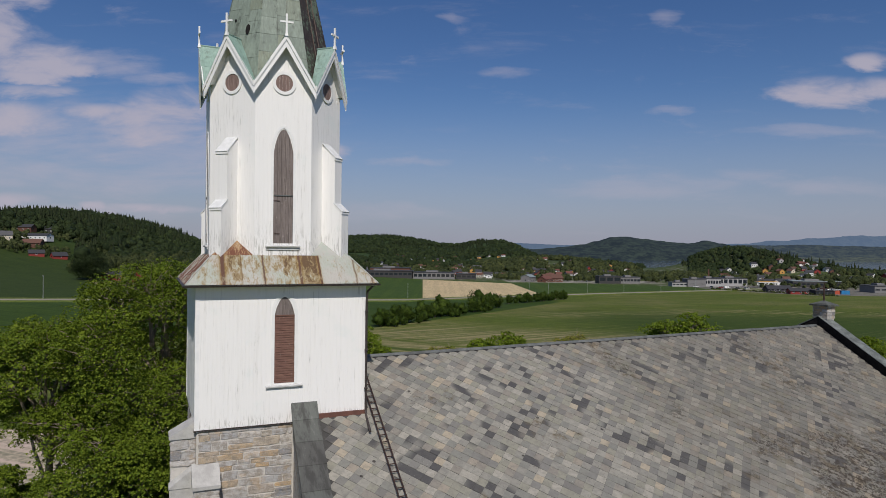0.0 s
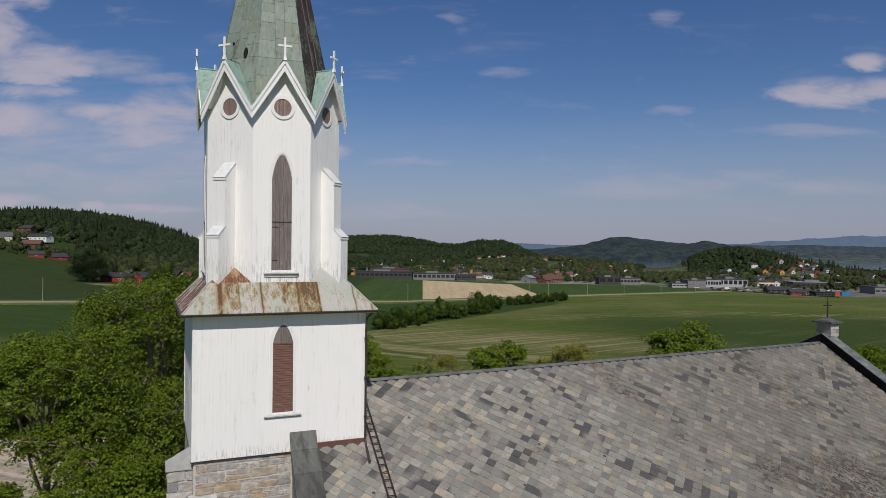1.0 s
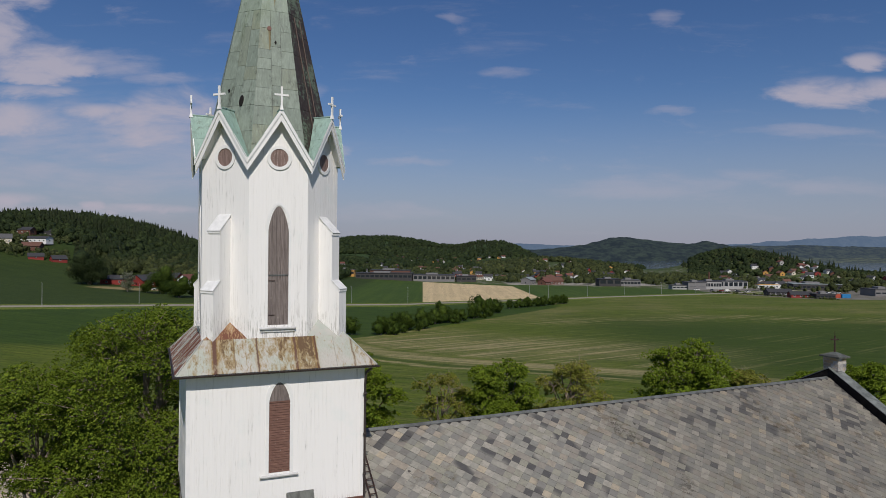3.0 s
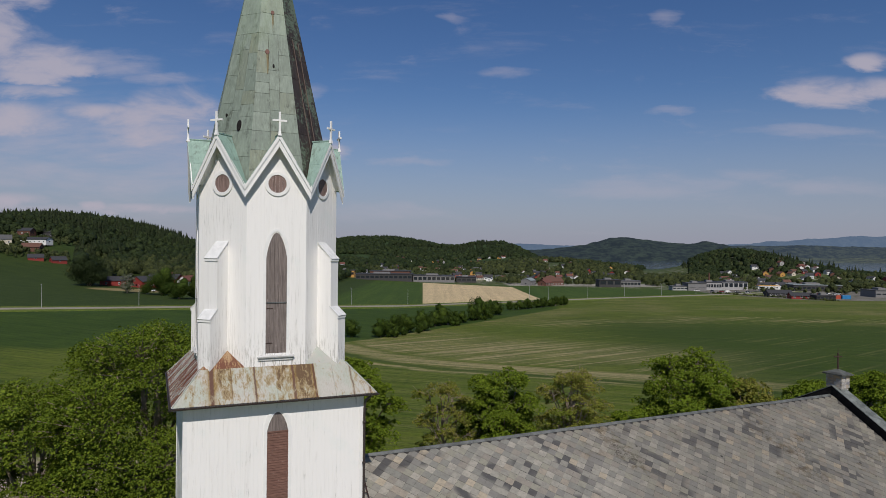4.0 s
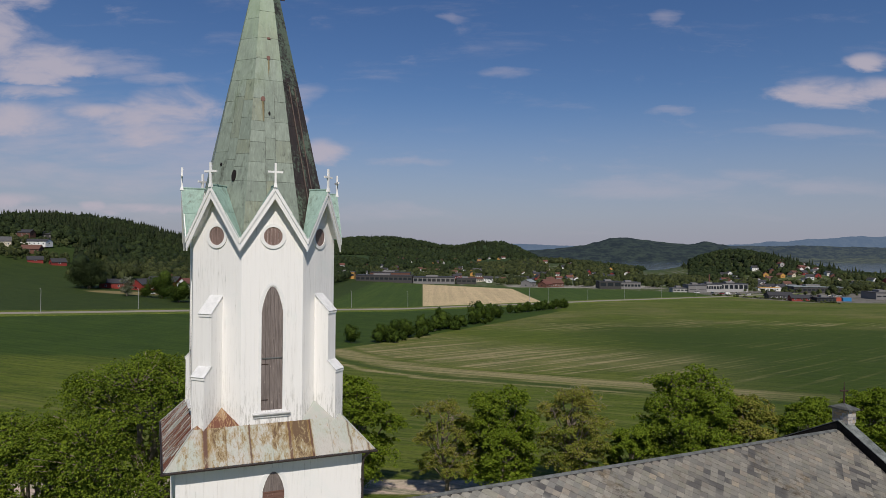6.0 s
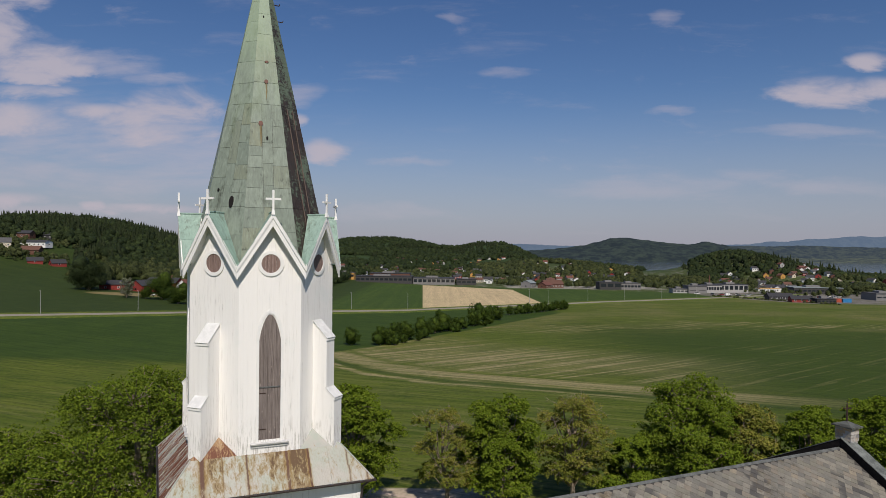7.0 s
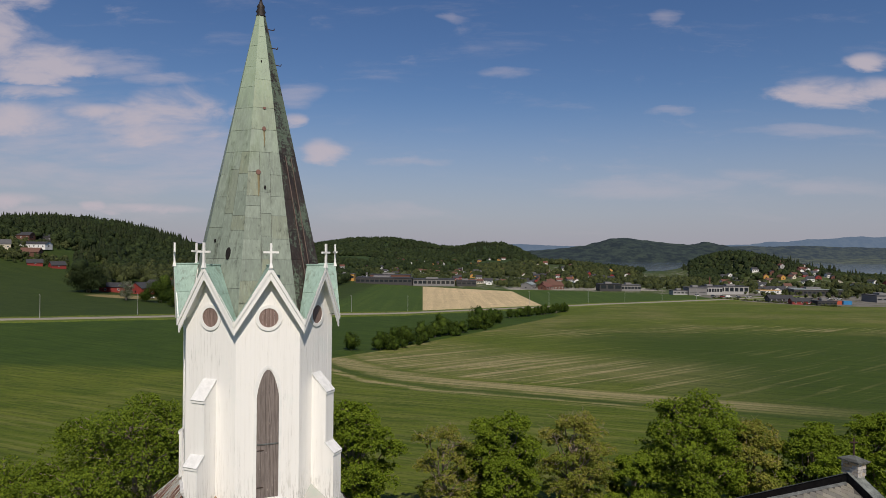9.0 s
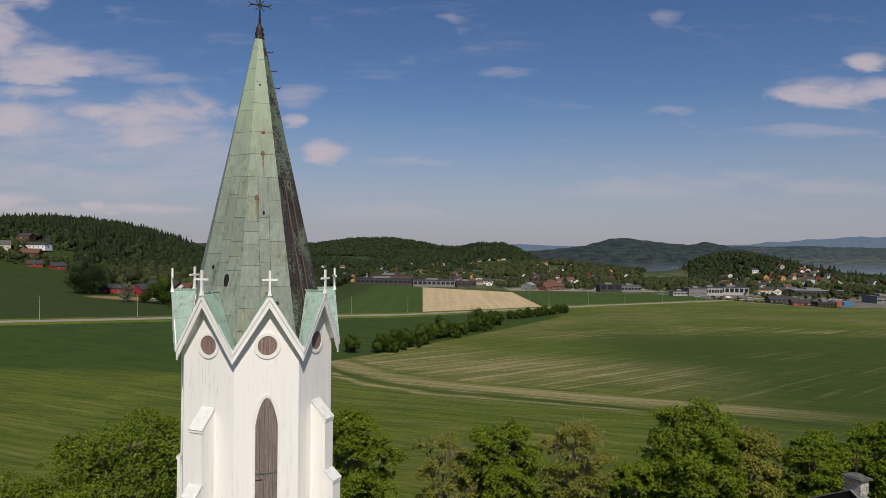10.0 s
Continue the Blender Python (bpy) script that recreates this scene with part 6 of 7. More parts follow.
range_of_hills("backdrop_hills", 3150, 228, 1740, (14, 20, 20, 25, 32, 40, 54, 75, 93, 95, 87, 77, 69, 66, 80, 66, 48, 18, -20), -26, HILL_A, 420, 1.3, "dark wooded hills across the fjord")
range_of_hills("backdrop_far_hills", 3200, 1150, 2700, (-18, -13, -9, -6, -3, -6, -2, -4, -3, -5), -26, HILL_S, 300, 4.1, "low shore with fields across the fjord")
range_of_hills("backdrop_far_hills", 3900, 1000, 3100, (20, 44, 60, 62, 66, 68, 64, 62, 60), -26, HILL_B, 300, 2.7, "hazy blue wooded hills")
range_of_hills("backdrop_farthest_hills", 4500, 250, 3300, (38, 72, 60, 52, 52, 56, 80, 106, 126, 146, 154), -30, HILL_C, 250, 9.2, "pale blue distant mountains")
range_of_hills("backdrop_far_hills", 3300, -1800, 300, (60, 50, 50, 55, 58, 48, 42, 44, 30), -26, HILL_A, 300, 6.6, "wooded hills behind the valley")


# ---- trees ----
def leaves(rs, centres, radii, count, size, flat=0.75, up=0.5, tri=False):
    """Leaves of four corners, or three, strewn in clumps; returns vertices and faces."""
    c = np.repeat(centres, count, axis=0)
    r = np.repeat(radii, count)[:, None]
    d = rs.normal(size=c.shape)
    d /= np.linalg.norm(d, axis=1)[:, None]
    k = rs.uniform(0.25, 1.0, (len(c), 1)) ** 0.5
    p = c + d * r * k * np.array([1, 1, flat])
    nrm = d * 0.8 + np.array([0, 0, up]) + rs.normal(size=c.shape) * 0.45
    nrm /= np.linalg.norm(nrm, axis=1)[:, None]
    t = np.cross(nrm, rs.normal(size=c.shape))
    t /= np.linalg.norm(t, axis=1)[:, None]
    b = np.cross(nrm, t)
    s = size * rs.uniform(0.6, 1.25, (len(c), 1))
    droop = nrm * s * 0.18
    v = np.stack([p - t * s * 0.5, p - b * s * 0.36 + droop, p + t * s * 0.55 - droop, p + b * s * 0.36 + droop], 1).reshape(-1, 3)
    f = np.arange(len(v)).reshape(-1, 4)
    if tri:
        v = v.reshape(-1, 4, 3)[:, 1:].reshape(-1, 3)
        f = np.arange(len(v)).reshape(-1, 3)
    return v, f


def core(rs, mid, rx, rz, rough=0.28, cut=-0.75):
    """A lumpy leaf mass, open below, inside the loose leaves."""
    bm = bmesh.new()
    bmesh.ops.create_icosphere(bm, subdivisions=2, radius=1.0)
    off = Vector(rs.uniform(-50, 50, 3))
    low = [f for f in bm.faces if f.calc_center_median().z < cut]
    bmesh.ops.delete(bm, geom=low, context="FACES")
    v = []
    for q in bm.verts:
        k = 1.0 + rough * 2.0 * noise.noise(q.co * 1.7 + off) + rough * noise.noise(q.co * 4.0 + off)
        v.append((mid[0] + q.co.x * rx * k, mid[1] + q.co.y * rx * k, mid[2] + q.co.z * rz * k))
    bm.verts.index_update()
    f = [[q.index for q in p.verts] for p in bm.faces]
    bm.free()
    return np.array(v), np.array(f)


def gather(*bits):
    """Joins vertex and face arrays."""
    n, vs, fs = 0, [], []
    for v, f in bits:
        vs.append(v)
        fs.append(f + n)
        n += len(v)
    return np.concatenate(vs), np.concatenate(fs)


def quick_mesh(name, v, f, mat):
    """A mesh of four-cornered faces straight from arrays."""
    me = bpy.data.meshes.new(name)
    me.vertices.add(len(v))
    me.vertices.foreach_set("co", np.asarray(v, np.float32).ravel())
    k = f.shape[1]
    me.loops.add(f.size)
    me.loops.foreach_set("vertex_index", np.asarray(f, np.int32).ravel())
    me.polygons.add(len(f))
    me.polygons.foreach_set("loop_start", np.arange(0, f.size, k, dtype=np.int32))
    me.materials.append(mat)
    me.update(calc_edges=True)
    me.validate()
    return me


def sprays(rs, mids, tilts, radii, twigs, per, leaf):
    """Flat, drooping sprays of leaf rosettes: twigs rosettes in each spray, per leaves in each rosette."""
    c, n, r = (np.repeat(k, twigs, axis=0) for k in (mids, tilts, radii))
    n = n / np.linalg.norm(n, axis=1)[:, None]
    a = np.cross(n, rs.normal(size=n.shape))
    a /= np.linalg.norm(a, axis=1)[:, None]
    k = np.sqrt(rs.uniform(0.02, 1.0, (len(c), 1)))
    p = c + (a * k - n * 0.34 * k * k + n * rs.normal(size=(len(c), 1)) * 0.10) * r[:, None]
    c, n = np.repeat(p, per, axis=0), np.repeat(n, per, axis=0)
    turn = np.tile(np.arange(per) * 2 * math.pi / per, len(p)) + np.repeat(rs.uniform(0, 6.28, len(p)), per)
    d = np.stack([np.cos(turn), np.sin(turn), rs.uniform(-0.45, 0.05, len(turn))], 1)
    s = leaf * rs.uniform(0.65, 1.25, (len(c), 1))
    nrm = n * 0.35 + np.array([0, 0, 0.75]) + d * 0.55 + rs.normal(size=c.shape) * 0.30
    nrm /= np.linalg.norm(nrm, axis=1)[:, None]
    t = d - nrm * (d * nrm).sum(1)[:, None]
    t /= np.linalg.norm(t, axis=1)[:, None]
    b = np.cross(nrm, t)
    q = c + t * s * 0.10 + rs.normal(size=c.shape) * leaf * 0.32
    v = np.stack([q, q + t * s * 0.50 - b * s * 0.46, q + t * s * 1.1 - nrm * s * 0.16, q + t * s * 0.50 + b * s * 0.46], 1).reshape(-1, 3)
    return v, np.arange(len(v)).reshape(-1, 4)


def tree(name, seed, height, radius, clear, boughs, mat, label, leaf=0.160, each=15, twigs=24, per=5, bare=0.0, lean=0.0):
    """Trunk with forking limbs, each bearing a bough of leaf sprays, with gaps between; its foot is at the origin."""
    rs = np.random.RandomState(seed)
    root = new(name)
    z0 = clear * height
    cz, ch = (height + z0) / 2, (height - z0) / 2
    tr, steps = 0.024 * height, 6
    spine = [Vector((0, 0, -0.4))]
    for i in range(1, steps + 1):
        spine.append(Vector((rs.normal() * 0.14 * i / 2 + lean * i, rs.normal() * 0.14 * i / 2, height * 0.80 * i / steps)))
    bm = bmesh.new()
    for i in range(steps):
        rod(bm, spine[i], spine[i + 1], tr * (1 - 0.15 * i), tr * (1 - 0.15 * (i + 1)), n=8)
    part("trunk", bm, MAT_BARK, root)
    mids, tilts, radii, hubs, sizes = [], [], [], [], []
    for i in range(boughs):
        h = -0.92 + 1.84 * (i + 0.5) / boughs + rs.uniform(-0.06, 0.06)
        az = i * 2.39996 + rs.uniform(-0.35, 0.35)
        wide = math.sqrt(max(0.05, 1 - h * h)) if h > 0 else math.sqrt(max(0.05, 1 - h * h * 0.75))
        k = rs.uniform(0.50, 0.76) * (0.88 + 0.12 * math.sin(3 * az + seed))
        hub = Vector((math.cos(az) * wide * radius * k, math.sin(az) * wide * radius * k, cz + h * ch * 0.80))
        rb = radius * rs.uniform(0.25, 0.40)
        hubs.append(np.array(hub))
        sizes.append(rb)
        j = min(steps - 1, max(1, int(hub.z * 0.66 / (height * 0.80) * steps)))
        foot = spine[j]
        bend = foot.lerp(hub, 0.55) + Vector((rs.normal() * 0.2, rs.normal() * 0.2, -0.07 * (hub - foot).length))
        bm = bmesh.new()
        rod(bm, foot, bend, tr * 0.42, tr * 0.28, n=6)
        rod(bm, bend, hub, tr * 0.28, tr * 0.16, n=5)
        out = np.array(hub) - np.array([0, 0, cz - 0.25 * ch])
        out /= np.linalg.norm(out) + 1e-6
        for q in range(each):
            d = rs.normal(size=3) + out * 0.75
            d /= np.linalg.norm(d)
            tip = np.array(hub) + d * rb * rs.uniform(0.45, 1.12) * np.array([1.25, 1.25, 0.60])
            rod(bm, hub.lerp(bend, rs.uniform(0.0, 0.35)), Vector(tip), tr * 0.11, tr * 0.04, n=4)
            if bare and rs.uniform() < 0.8:
                for _ in range(3):
                    rod(bm, Vector(tip), Vector(tip + (d + rs.normal(size=3) * 0.8) * rb * 0.24), tr * 0.045, tr * 0.016, n=3)
            if rs.uniform() < bare:
                continue
            mids.append(tip)
            tilts.append(d * 0.40 + np.array([0, 0, 0.80]) + rs.normal(size=3) * 0.15)
            radii.append(rb * rs.uniform(0.36, 0.60))
        part("limb", bm, MAT_BARK, root)
    # Oversized leaves added inside each bough to keep light from passing through.
    light_block = [leaves(rs, np.array(hubs), np.array(sizes) * 0.8, int(90 * (1 - bare)), leaf * 2.4, 0.6)] if bare < 0.3 else []
    v, f = sprays(rs, np.array(mids), np.array(tilts), np.array(radii), twigs, per, leaf)
    part("crown", quick_mesh("crown", *gather((v, f), *light_block), mat), None, root, "leafy green crown")
    return tagged(root, label, "tree", "trees behind the church")


def stand(ob, u, v, turn=0.0, grow=1.0, up=0.0):
    ob.matrix_basis = Matrix.Translation(land(u, v, up)) @ Matrix.Rotation(radians(turn), 4, "Z") @ Matrix.Scale(grow, 4)
    return ob


LAB_MAPLE = "bright green broadleaf tree standing by the churchyard lane"
LAB_BARE = "sparse brownish tree with bare limbs showing"
stand(tree("tree", 3, 12.0, 4.3, 0.06, 26, MAT_LEAF_SUNLIT, LAB_MAPLE), -8.2, 63.5)
stand(tree("tree", 14, 9.6, 3.3, 0.16, 18, MAT_LEAF_WARM, LAB_BARE, 0.14, bare=0.45), 0.4, 63.0)
stand(tree("tree", 25, 10.9, 4.0, 0.05, 24, MAT_LEAF_SUNLIT, LAB_MAPLE), 5.6, 63.0)
stand(tree("tree", 36, 10.9, 3.8, 0.12, 22, MAT_LEAF_WARM, LAB_BARE, 0.15, bare=0.30), 12.2, 64.0)
stand(tree("tree", 47, 12.6, 5.2, 0.04, 32, MAT_LEAF_SUNLIT, "large bright green tree with a wide uneven crown"), 23.0, 64.0)
stand(tree("tree", 58, 10.0, 3.3, 0.08, 18, MAT_LEAF_WARM, LAB_BARE, 0.17, bare=0.15), 29.2, 65.0)
stand(tree("tree", 69, 10.2, 3.6, 0.06, 22, MAT_LEAF_SUNLIT, LAB_MAPLE), 34.2, 64.0)
stand(tree("tree", 70, 10.6, 4.2, 0.06, 24, MAT_LEAF_SUNLIT, LAB_MAPLE), 41.4, 66.0)
stand(tree("tree", 81, 7.4, 3.0, 0.04, 16, MAT_LEAF_SUNLIT, "low bushy green tree between taller trees"), 17.4, 63.0)
stand(tree("tree", 92, 10.5, 4.2, 0.06, 22, MAT_LEAF_SUNLIT, LAB_MAPLE), 48.5, 67.0)
BIG = "great spreading green maple beside the white tower"
stand(tree("tree", 103, 16.6, 6.4, 0.16, 42, MAT_LEAF, BIG, 0.094, 15, 62, 5), -15.6, 36.5)
stand(tree("tree", 114, 13.0, 3.8, 0.50, 18, MAT_LEAF, BIG, 0.094, 13, 52, 5), -20.8, 35.5)
stand(tree("tree", 125, 8.6, 4.2, 0.02, 26, MAT_LEAF, "low spreading green tree below the tall maple", 0.094, 13, 52, 5), -14.8, 31.0)
stand(tree("tree", 136, 5.6, 2.8, 0.06, 14, MAT_LEAF, "low spreading green tree beside the gravel yard", 0.094, 12, 44, 5), -22.6, 33.5)


# hedgerow trees, farm trees: rounder, denser
def bush(seed, height, radius, label, mat=None, name="hedge_tree", category="tree", group="hedgerow trees", per=110, leaf=0.10, n=46, cores=3):
    rs = np.random.RandomState(seed)
    root = new(name)
    cs = np.array([(d / np.linalg.norm(d)) * rs.uniform(0.3, 0.85) for d in rs.normal(size=(n, 3))]) * np.array([radius, radius, height * 0.5]) + np.array([0, 0, height * 0.46])
    bits = [leaves(rs, cs, radius * rs.uniform(0.22, 0.38, n), per, radius * leaf, tri=True)]
    bits += [core(rs, (rs.uniform(-0.3, 0.3) * radius, rs.uniform(-0.3, 0.3) * radius, height * k), radius * w, height * 0.24) for k, w in ((0.30, 0.56), (0.52, 0.52), (0.68, 0.32))[:cores]]
    part("crown", quick_mesh("crown", *gather(*bits), mat or MAT_LEAF_DARK), None, root, smooth=True)
    bm = bmesh.new()
    rod(bm, (0, 0, -0.3), (0.1, 0, height * 0.6), radius * 0.10, radius * 0.03, n=6)
    part("trunk", bm, MAT_BARK, root)
    return tagged(root, label, category, group)


HEDGE = [bush(200 + i, 7.0, 3.4, "dark green hedgerow tree between two fields") for i in range(4)]
hr = random.Random(12)
spots = []
for k in range(21):
    t = k / 20
    if 0.60 < t < 0.66:
        continue
    spots.append((-19 + 44 * t + hr.uniform(-1.5, 1.5), 206 + 99 * t + hr.uniform(-2, 2), 1.08 * hr.uniform(0.55, 1.15) * (1.15 - 0.3 * abs(t - 0.8))))
for k in range(14):
    t = hr.random()
    spots.append((-18 + 44 * t + hr.uniform(-1.0, 3.0), 204 + 99 * t + hr.uniform(-2, 1), hr.uniform(0.32, 0.5)))
for k in range(13):
    t = k / 12
    spots.append((34 + 36 * t + hr.uniform(-1, 1), 336 + 44 * t + hr.uniform(-1, 1), 0.92 * hr.uniform(0.55, 1.0)))
spots.append((-27.5, 203, 0.85))
for i, (u, v, s) in enumerate(spots):
    stand(HEDGE[i] if i < 4 else copy_thing(HEDGE[i % 4], Matrix()), u, v, hr.uniform(0, 360), s)
FARM = [bush(300 + i, 15.0, 8.5, "dense dark green farm tree at the field edge", None, "farm_tree", "tree", "farm trees", 130, 0.075, 60) for i in range(3)]
for i, (u, v, s) in enumerate(((-130, 330, 0.75), (-122, 334, 0.9), (-112, 330, 0.8), (-156, 352, 0.45))):
    stand(FARM[i] if i < 3 else copy_thing(FARM[i % 3], Matrix()), u, v, hr.uniform(0, 360), s)
stand(bush(340, 21.5, 12.6, "great round dense dark green tree beside the barns", MAT_BROAD, "farm_tree", "tree", "farm trees", 140, 0.055, 130), -205, 388)
stand(bush(341, 16.0, 8.6, "round dense green tree before the barns", None, "farm_tree", "tree", "farm trees", 130, 0.065, 80), -146.5, 349)
MAT_BLOSSOM = leaf_material("white_blossom_tree", (0.05, 0.07, 0.025), (0.30, 0.30, 0.23), (0.06, 0.08, 0.03), 0.1)
stand(bush(333, 12.0, 4.2, "white-flowering tree before the red barns", MAT_BLOSSOM, "flowering_tree", "tree", "farm trees", 120, 0.10, 60, 0), -166, 352)


# distant woods: one object a stretch
def puff(seed, n, size, lumps):
    rs = np.random.RandomState(seed)
    bits = [leaves(rs, np.array([[0, 0, 0.52]]), np.array([0.46]), n, size, 1.0, 0.25, tri=True)]
    for k in range(lumps):
        a = rs.uniform(0, 6.28)
        r = 0.0 if lumps == 1 else 0.20
        w = 0.40 if lumps == 1 else 0.29
        bits.append(core(rs, (r * math.cos(a + k * 2.1), r * math.sin(a + k * 2.1), 0.44 + 0.16 * k), w, w * 1.05, 0.26, -0.35))
    return gather(*bits)


def fir(seed):
    rs = np.random.RandomState(seed)
    vs, fs = [], []
    for lo, hi, r in ((0.02, 0.48, 0.26), (0.24, 0.68, 0.215), (0.46, 0.86, 0.15), (0.68, 1.0, 0.085)):
        n0, n = len(vs), 7
        for i in range(n):
            a = 2 * math.pi * i / n + rs.uniform(-0.2, 0.2)
            q = r * rs.uniform(0.55, 1.3)
            vs.append((q * math.cos(a), q * math.sin(a), lo + rs.uniform(-0.05, 0.05)))
        vs.append((0, 0, hi))
        for i in range(n):
            fs.append((n0 + i, n0 + (i + 1) % n, n0 + n, n0 + n))
    return np.array(vs), np.array(fs)


def wood(name, spots, templates, mat, label):
    """spots: rows of u, v, height, width."""
    vs, fs, n0 = [], [], 0
    rs = np.random.RandomState(len(spots))
    for i, (u, v, h, w) in enumerate(spots):
        tv, tf = templates[i % len(templates)]
        a = rs.uniform(0, 6.28)
        c, s = math.cos(a), math.sin(a)
        p = land(u, v)
        q = np.empty_like(tv)
        q[:, 0] = (tv[:, 0] * c - tv[:, 1] * s) * w + p.x
        q[:, 1] = (tv[:, 0] * s + tv[:, 1] * c) * w + p.y
        q[:, 2] = tv[:, 2] * h + p.z - 0.3
        vs.append(q)
        fs.append(tf + n0)
        n0 += len(tv)
    v, f = np.concatenate(vs), np.concatenate(fs)
    if f.shape[1] == 4:
        f = f[:, :3]
    ob = part(name, quick_mesh(name, v, f, mat), None, smooth=mat in (MAT_BROAD, MAT_BROAD_HAZED))
    return tagged(ob, label, "woods", kind="stuff")


wr = random.Random(99)
PUFF, PUFF_S, FIR = [puff(i, 110, 0.13, 2) for i in range(6)], [puff(20 + i, 46, 0.15, 1) for i in range(5)], [fir(i) for i in range(5)]


def scatter(n, u0, u1, v0, v1, keep, h0, h1, wide):
    out = []
    while len(out) < n:
        u, v = wr.uniform(u0, u1), wr.uniform(v0, v1)
        if keep(u, v):
            h = wr.uniform(h0, h1)
            out.append((u, v, h, h * wide * wr.uniform(0.8, 1.25)))
    return out


clump = lambda u, v, s, k=0.0: noise.noise(Vector((u * s, v * s, k)))
village = lambda u, v: -372 < u < -262 and v < 592 and not (u > -300 and v > 545)
on_hill = lambda u, v: not village(u, v) and v > 505 + max(0.0, (-u - 300) * 0.25) and abs(u) < 0.75 * v
firs_here = lambda u, v: ground_z(u, v) + 26 * clump(u, v, 0.012) > 22
def free(u, v):
    """Clear of the houses, and of the view towards them."""
    du, dv = HOUSE_AT[:, 0] - u, HOUSE_AT[:, 1] - v
    known = np.arange(len(HOUSE_AT)) < len(PLOTS)
    near = (np.abs(du - u / v * dv) < np.where(known, 6.5, 4.5)) & (dv > -7) & (dv < np.where(known, 10 + 0.030 * v, 5 + 0.010 * v))
    return not near.any()


tr = random.Random(42)
HOUSES = []


def street(n, u0, u1, v0, v1, keep=lambda u, v: True, apart=15.0):
    """Places for n houses."""
    tries = 0
    while n and tries < 4000:
        tries += 1
        u, v = tr.uniform(u0, u1), tr.uniform(v0, v1)
        if keep(u, v) and u < 0.70 * v and all(abs(u - a) + 0.5 * abs(v - b) > apart for a, b in HOUSES):
            HOUSES.append((u, v))
            n -= 1


# houses whose place can be told one by one, then the streets between them
PLOTS = [(-78, 1127, "cream", "brown"), (-37, 1096, "white", "brown"), (-20, 1112, "pale", "tile"), (-6, 1154, "white", "tile"), (23, 1070, "white", "tile"), (37, 1172, "white", "brown"), (51, 1156, "white", "black"),
         (46, 854, "white", "black"), (51, 755, "white", "black"), (64, 770, "white", "grey"), (128, 951, "pale", "grey"), (140, 942, "white", "black"), (150, 950, "white", "brown"), (159, 1012, "cream", "brown"), (176, 976, "brown", "tile")]
PLOTS += [(211, 968, "red", "black"), (261, 1045, "ochre", "grey"), (267, 1020, "white", "grey"), (237, 936, "red", "black"), (267, 968, "white", "tile"), (406, 871, "white", "black"), (377, 880, "white", "black"), (369, 878, "white", "black"),
          (397, 822, "ochre", "tile"), (407, 805, "ochre", "brown"), (420, 805, "cream", "brown"), (442, 875, "pale", "tile"), (462, 863, "brown", "tile"), (472, 868, "white", "tile"), (485, 868, "white", "tile"), (427, 778, "white", "black")]
PLOTS += [(293, 610, "white", "black"), (301, 603, "white", "black"), (309, 612, "white", "black"), (319, 611, "white", "grey"), (327, 606, "white", "brown"), (306, 640, "cream", "brown"), (318, 650, "white", "black")]
HOUSES += [p[:2] for p in PLOTS]
street(8, 395, 480, 800, 880)
street(6, 330, 400, 760, 830)
street(8, 310, 372, 690, 730, apart=8)
street(12, 440, 640, 800, 960)
street(6, 380, 500, 690, 780)
street(14, 110, 290, 740, 920, lambda u, v: u < 0.30 * v)
street(16, 40, 240, 900, 1150, lambda u, v: u < 0.27 * v)
street(12, -150, 60, 800, 1000)
street(14, -190, 60, 1000, 1180)
street(20, -120, 150, 1360, 1540)
street(10, 20, 130, 700, 760)
HOUSE_AT = np.array(HOUSES)
wet = lambda u, v: 0.30 * v < u < 0.37 * v and v > 870

wood("hill_broadleaf_wood", scatter(2600, -640, -95, 500, 860, lambda u, v: on_hill(u, v) and not firs_here(u, v), 5, 11, 0.95), PUFF, MAT_BROAD, "mixed green broadleaf wood on the hillside")
wood("hill_mixed_wood", scatter(600, -680, -150, 560, 800, lambda u, v: on_hill(u, v) and firs_here(u, v), 8, 15, 0.85), PUFF, MAT_BROAD, "broadleaf trees among spruce along the hilltop")
wood("hill_conifer_wood", scatter(2300, -680, -150, 520, 900, lambda u, v: on_hill(u, v) and firs_here(u, v) and clump(u, v, 0.05) > -0.3, 6, 17, 0.8), FIR, MAT_FIR, "dark spruce wood along the hilltop")
wood("village_trees", scatter(280, -400, -250, 486, 600, lambda u, v: clump(u, v, 0.03) > -0.1 and v > 488 + max(0, -u - 300) * 0.3, 3, 7, 0.9), PUFF, MAT_BROAD_HAZED, "garden trees round hillside houses")
wood("valley_trees", scatter(330, -250, -92, 435, 640, lambda u, v: not (-215 < u < -165 and v < 445) and u < -v * 0.19 and abs(u) < 0.62 * v, 7, 13, 0.9), PUFF, MAT_BROAD_HAZED, "broadleaf trees behind the red barns")
mid_keep = lambda u, v: not (60 < u < 168 and v < 1420) and free(u, v)
wood("far_conifer_wood", scatter(3300, -720, 300, 1480, 2050, lambda u, v: mid_keep(u, v) and clump(u, v, 0.006, 3.0) > -0.25, 7, 13, 1.1), FIR, MAT_FIR, "dark spruce woods on the far hills")
wood("far_hilltop_wood", scatter(1900, -720, 300, 1480, 2000, lambda u, v: mid_keep(u, v) and clump(u, v, 0.006, 3.0) < 0.15, 8, 14, 1.25), PUFF_S, MAT_BROAD, "green mixed woods on the far hills")
wood("far_broadleaf_wood", scatter(1950, -720, 420, 1060, 1640, lambda u, v: mid_keep(u, v) and clump(u, v, 0.008, 7.0) > -0.15 and not wet(u, v), 7, 13, 1.05), PUFF_S, MAT_BROAD, "green broadleaf woods at the foot of the hills")
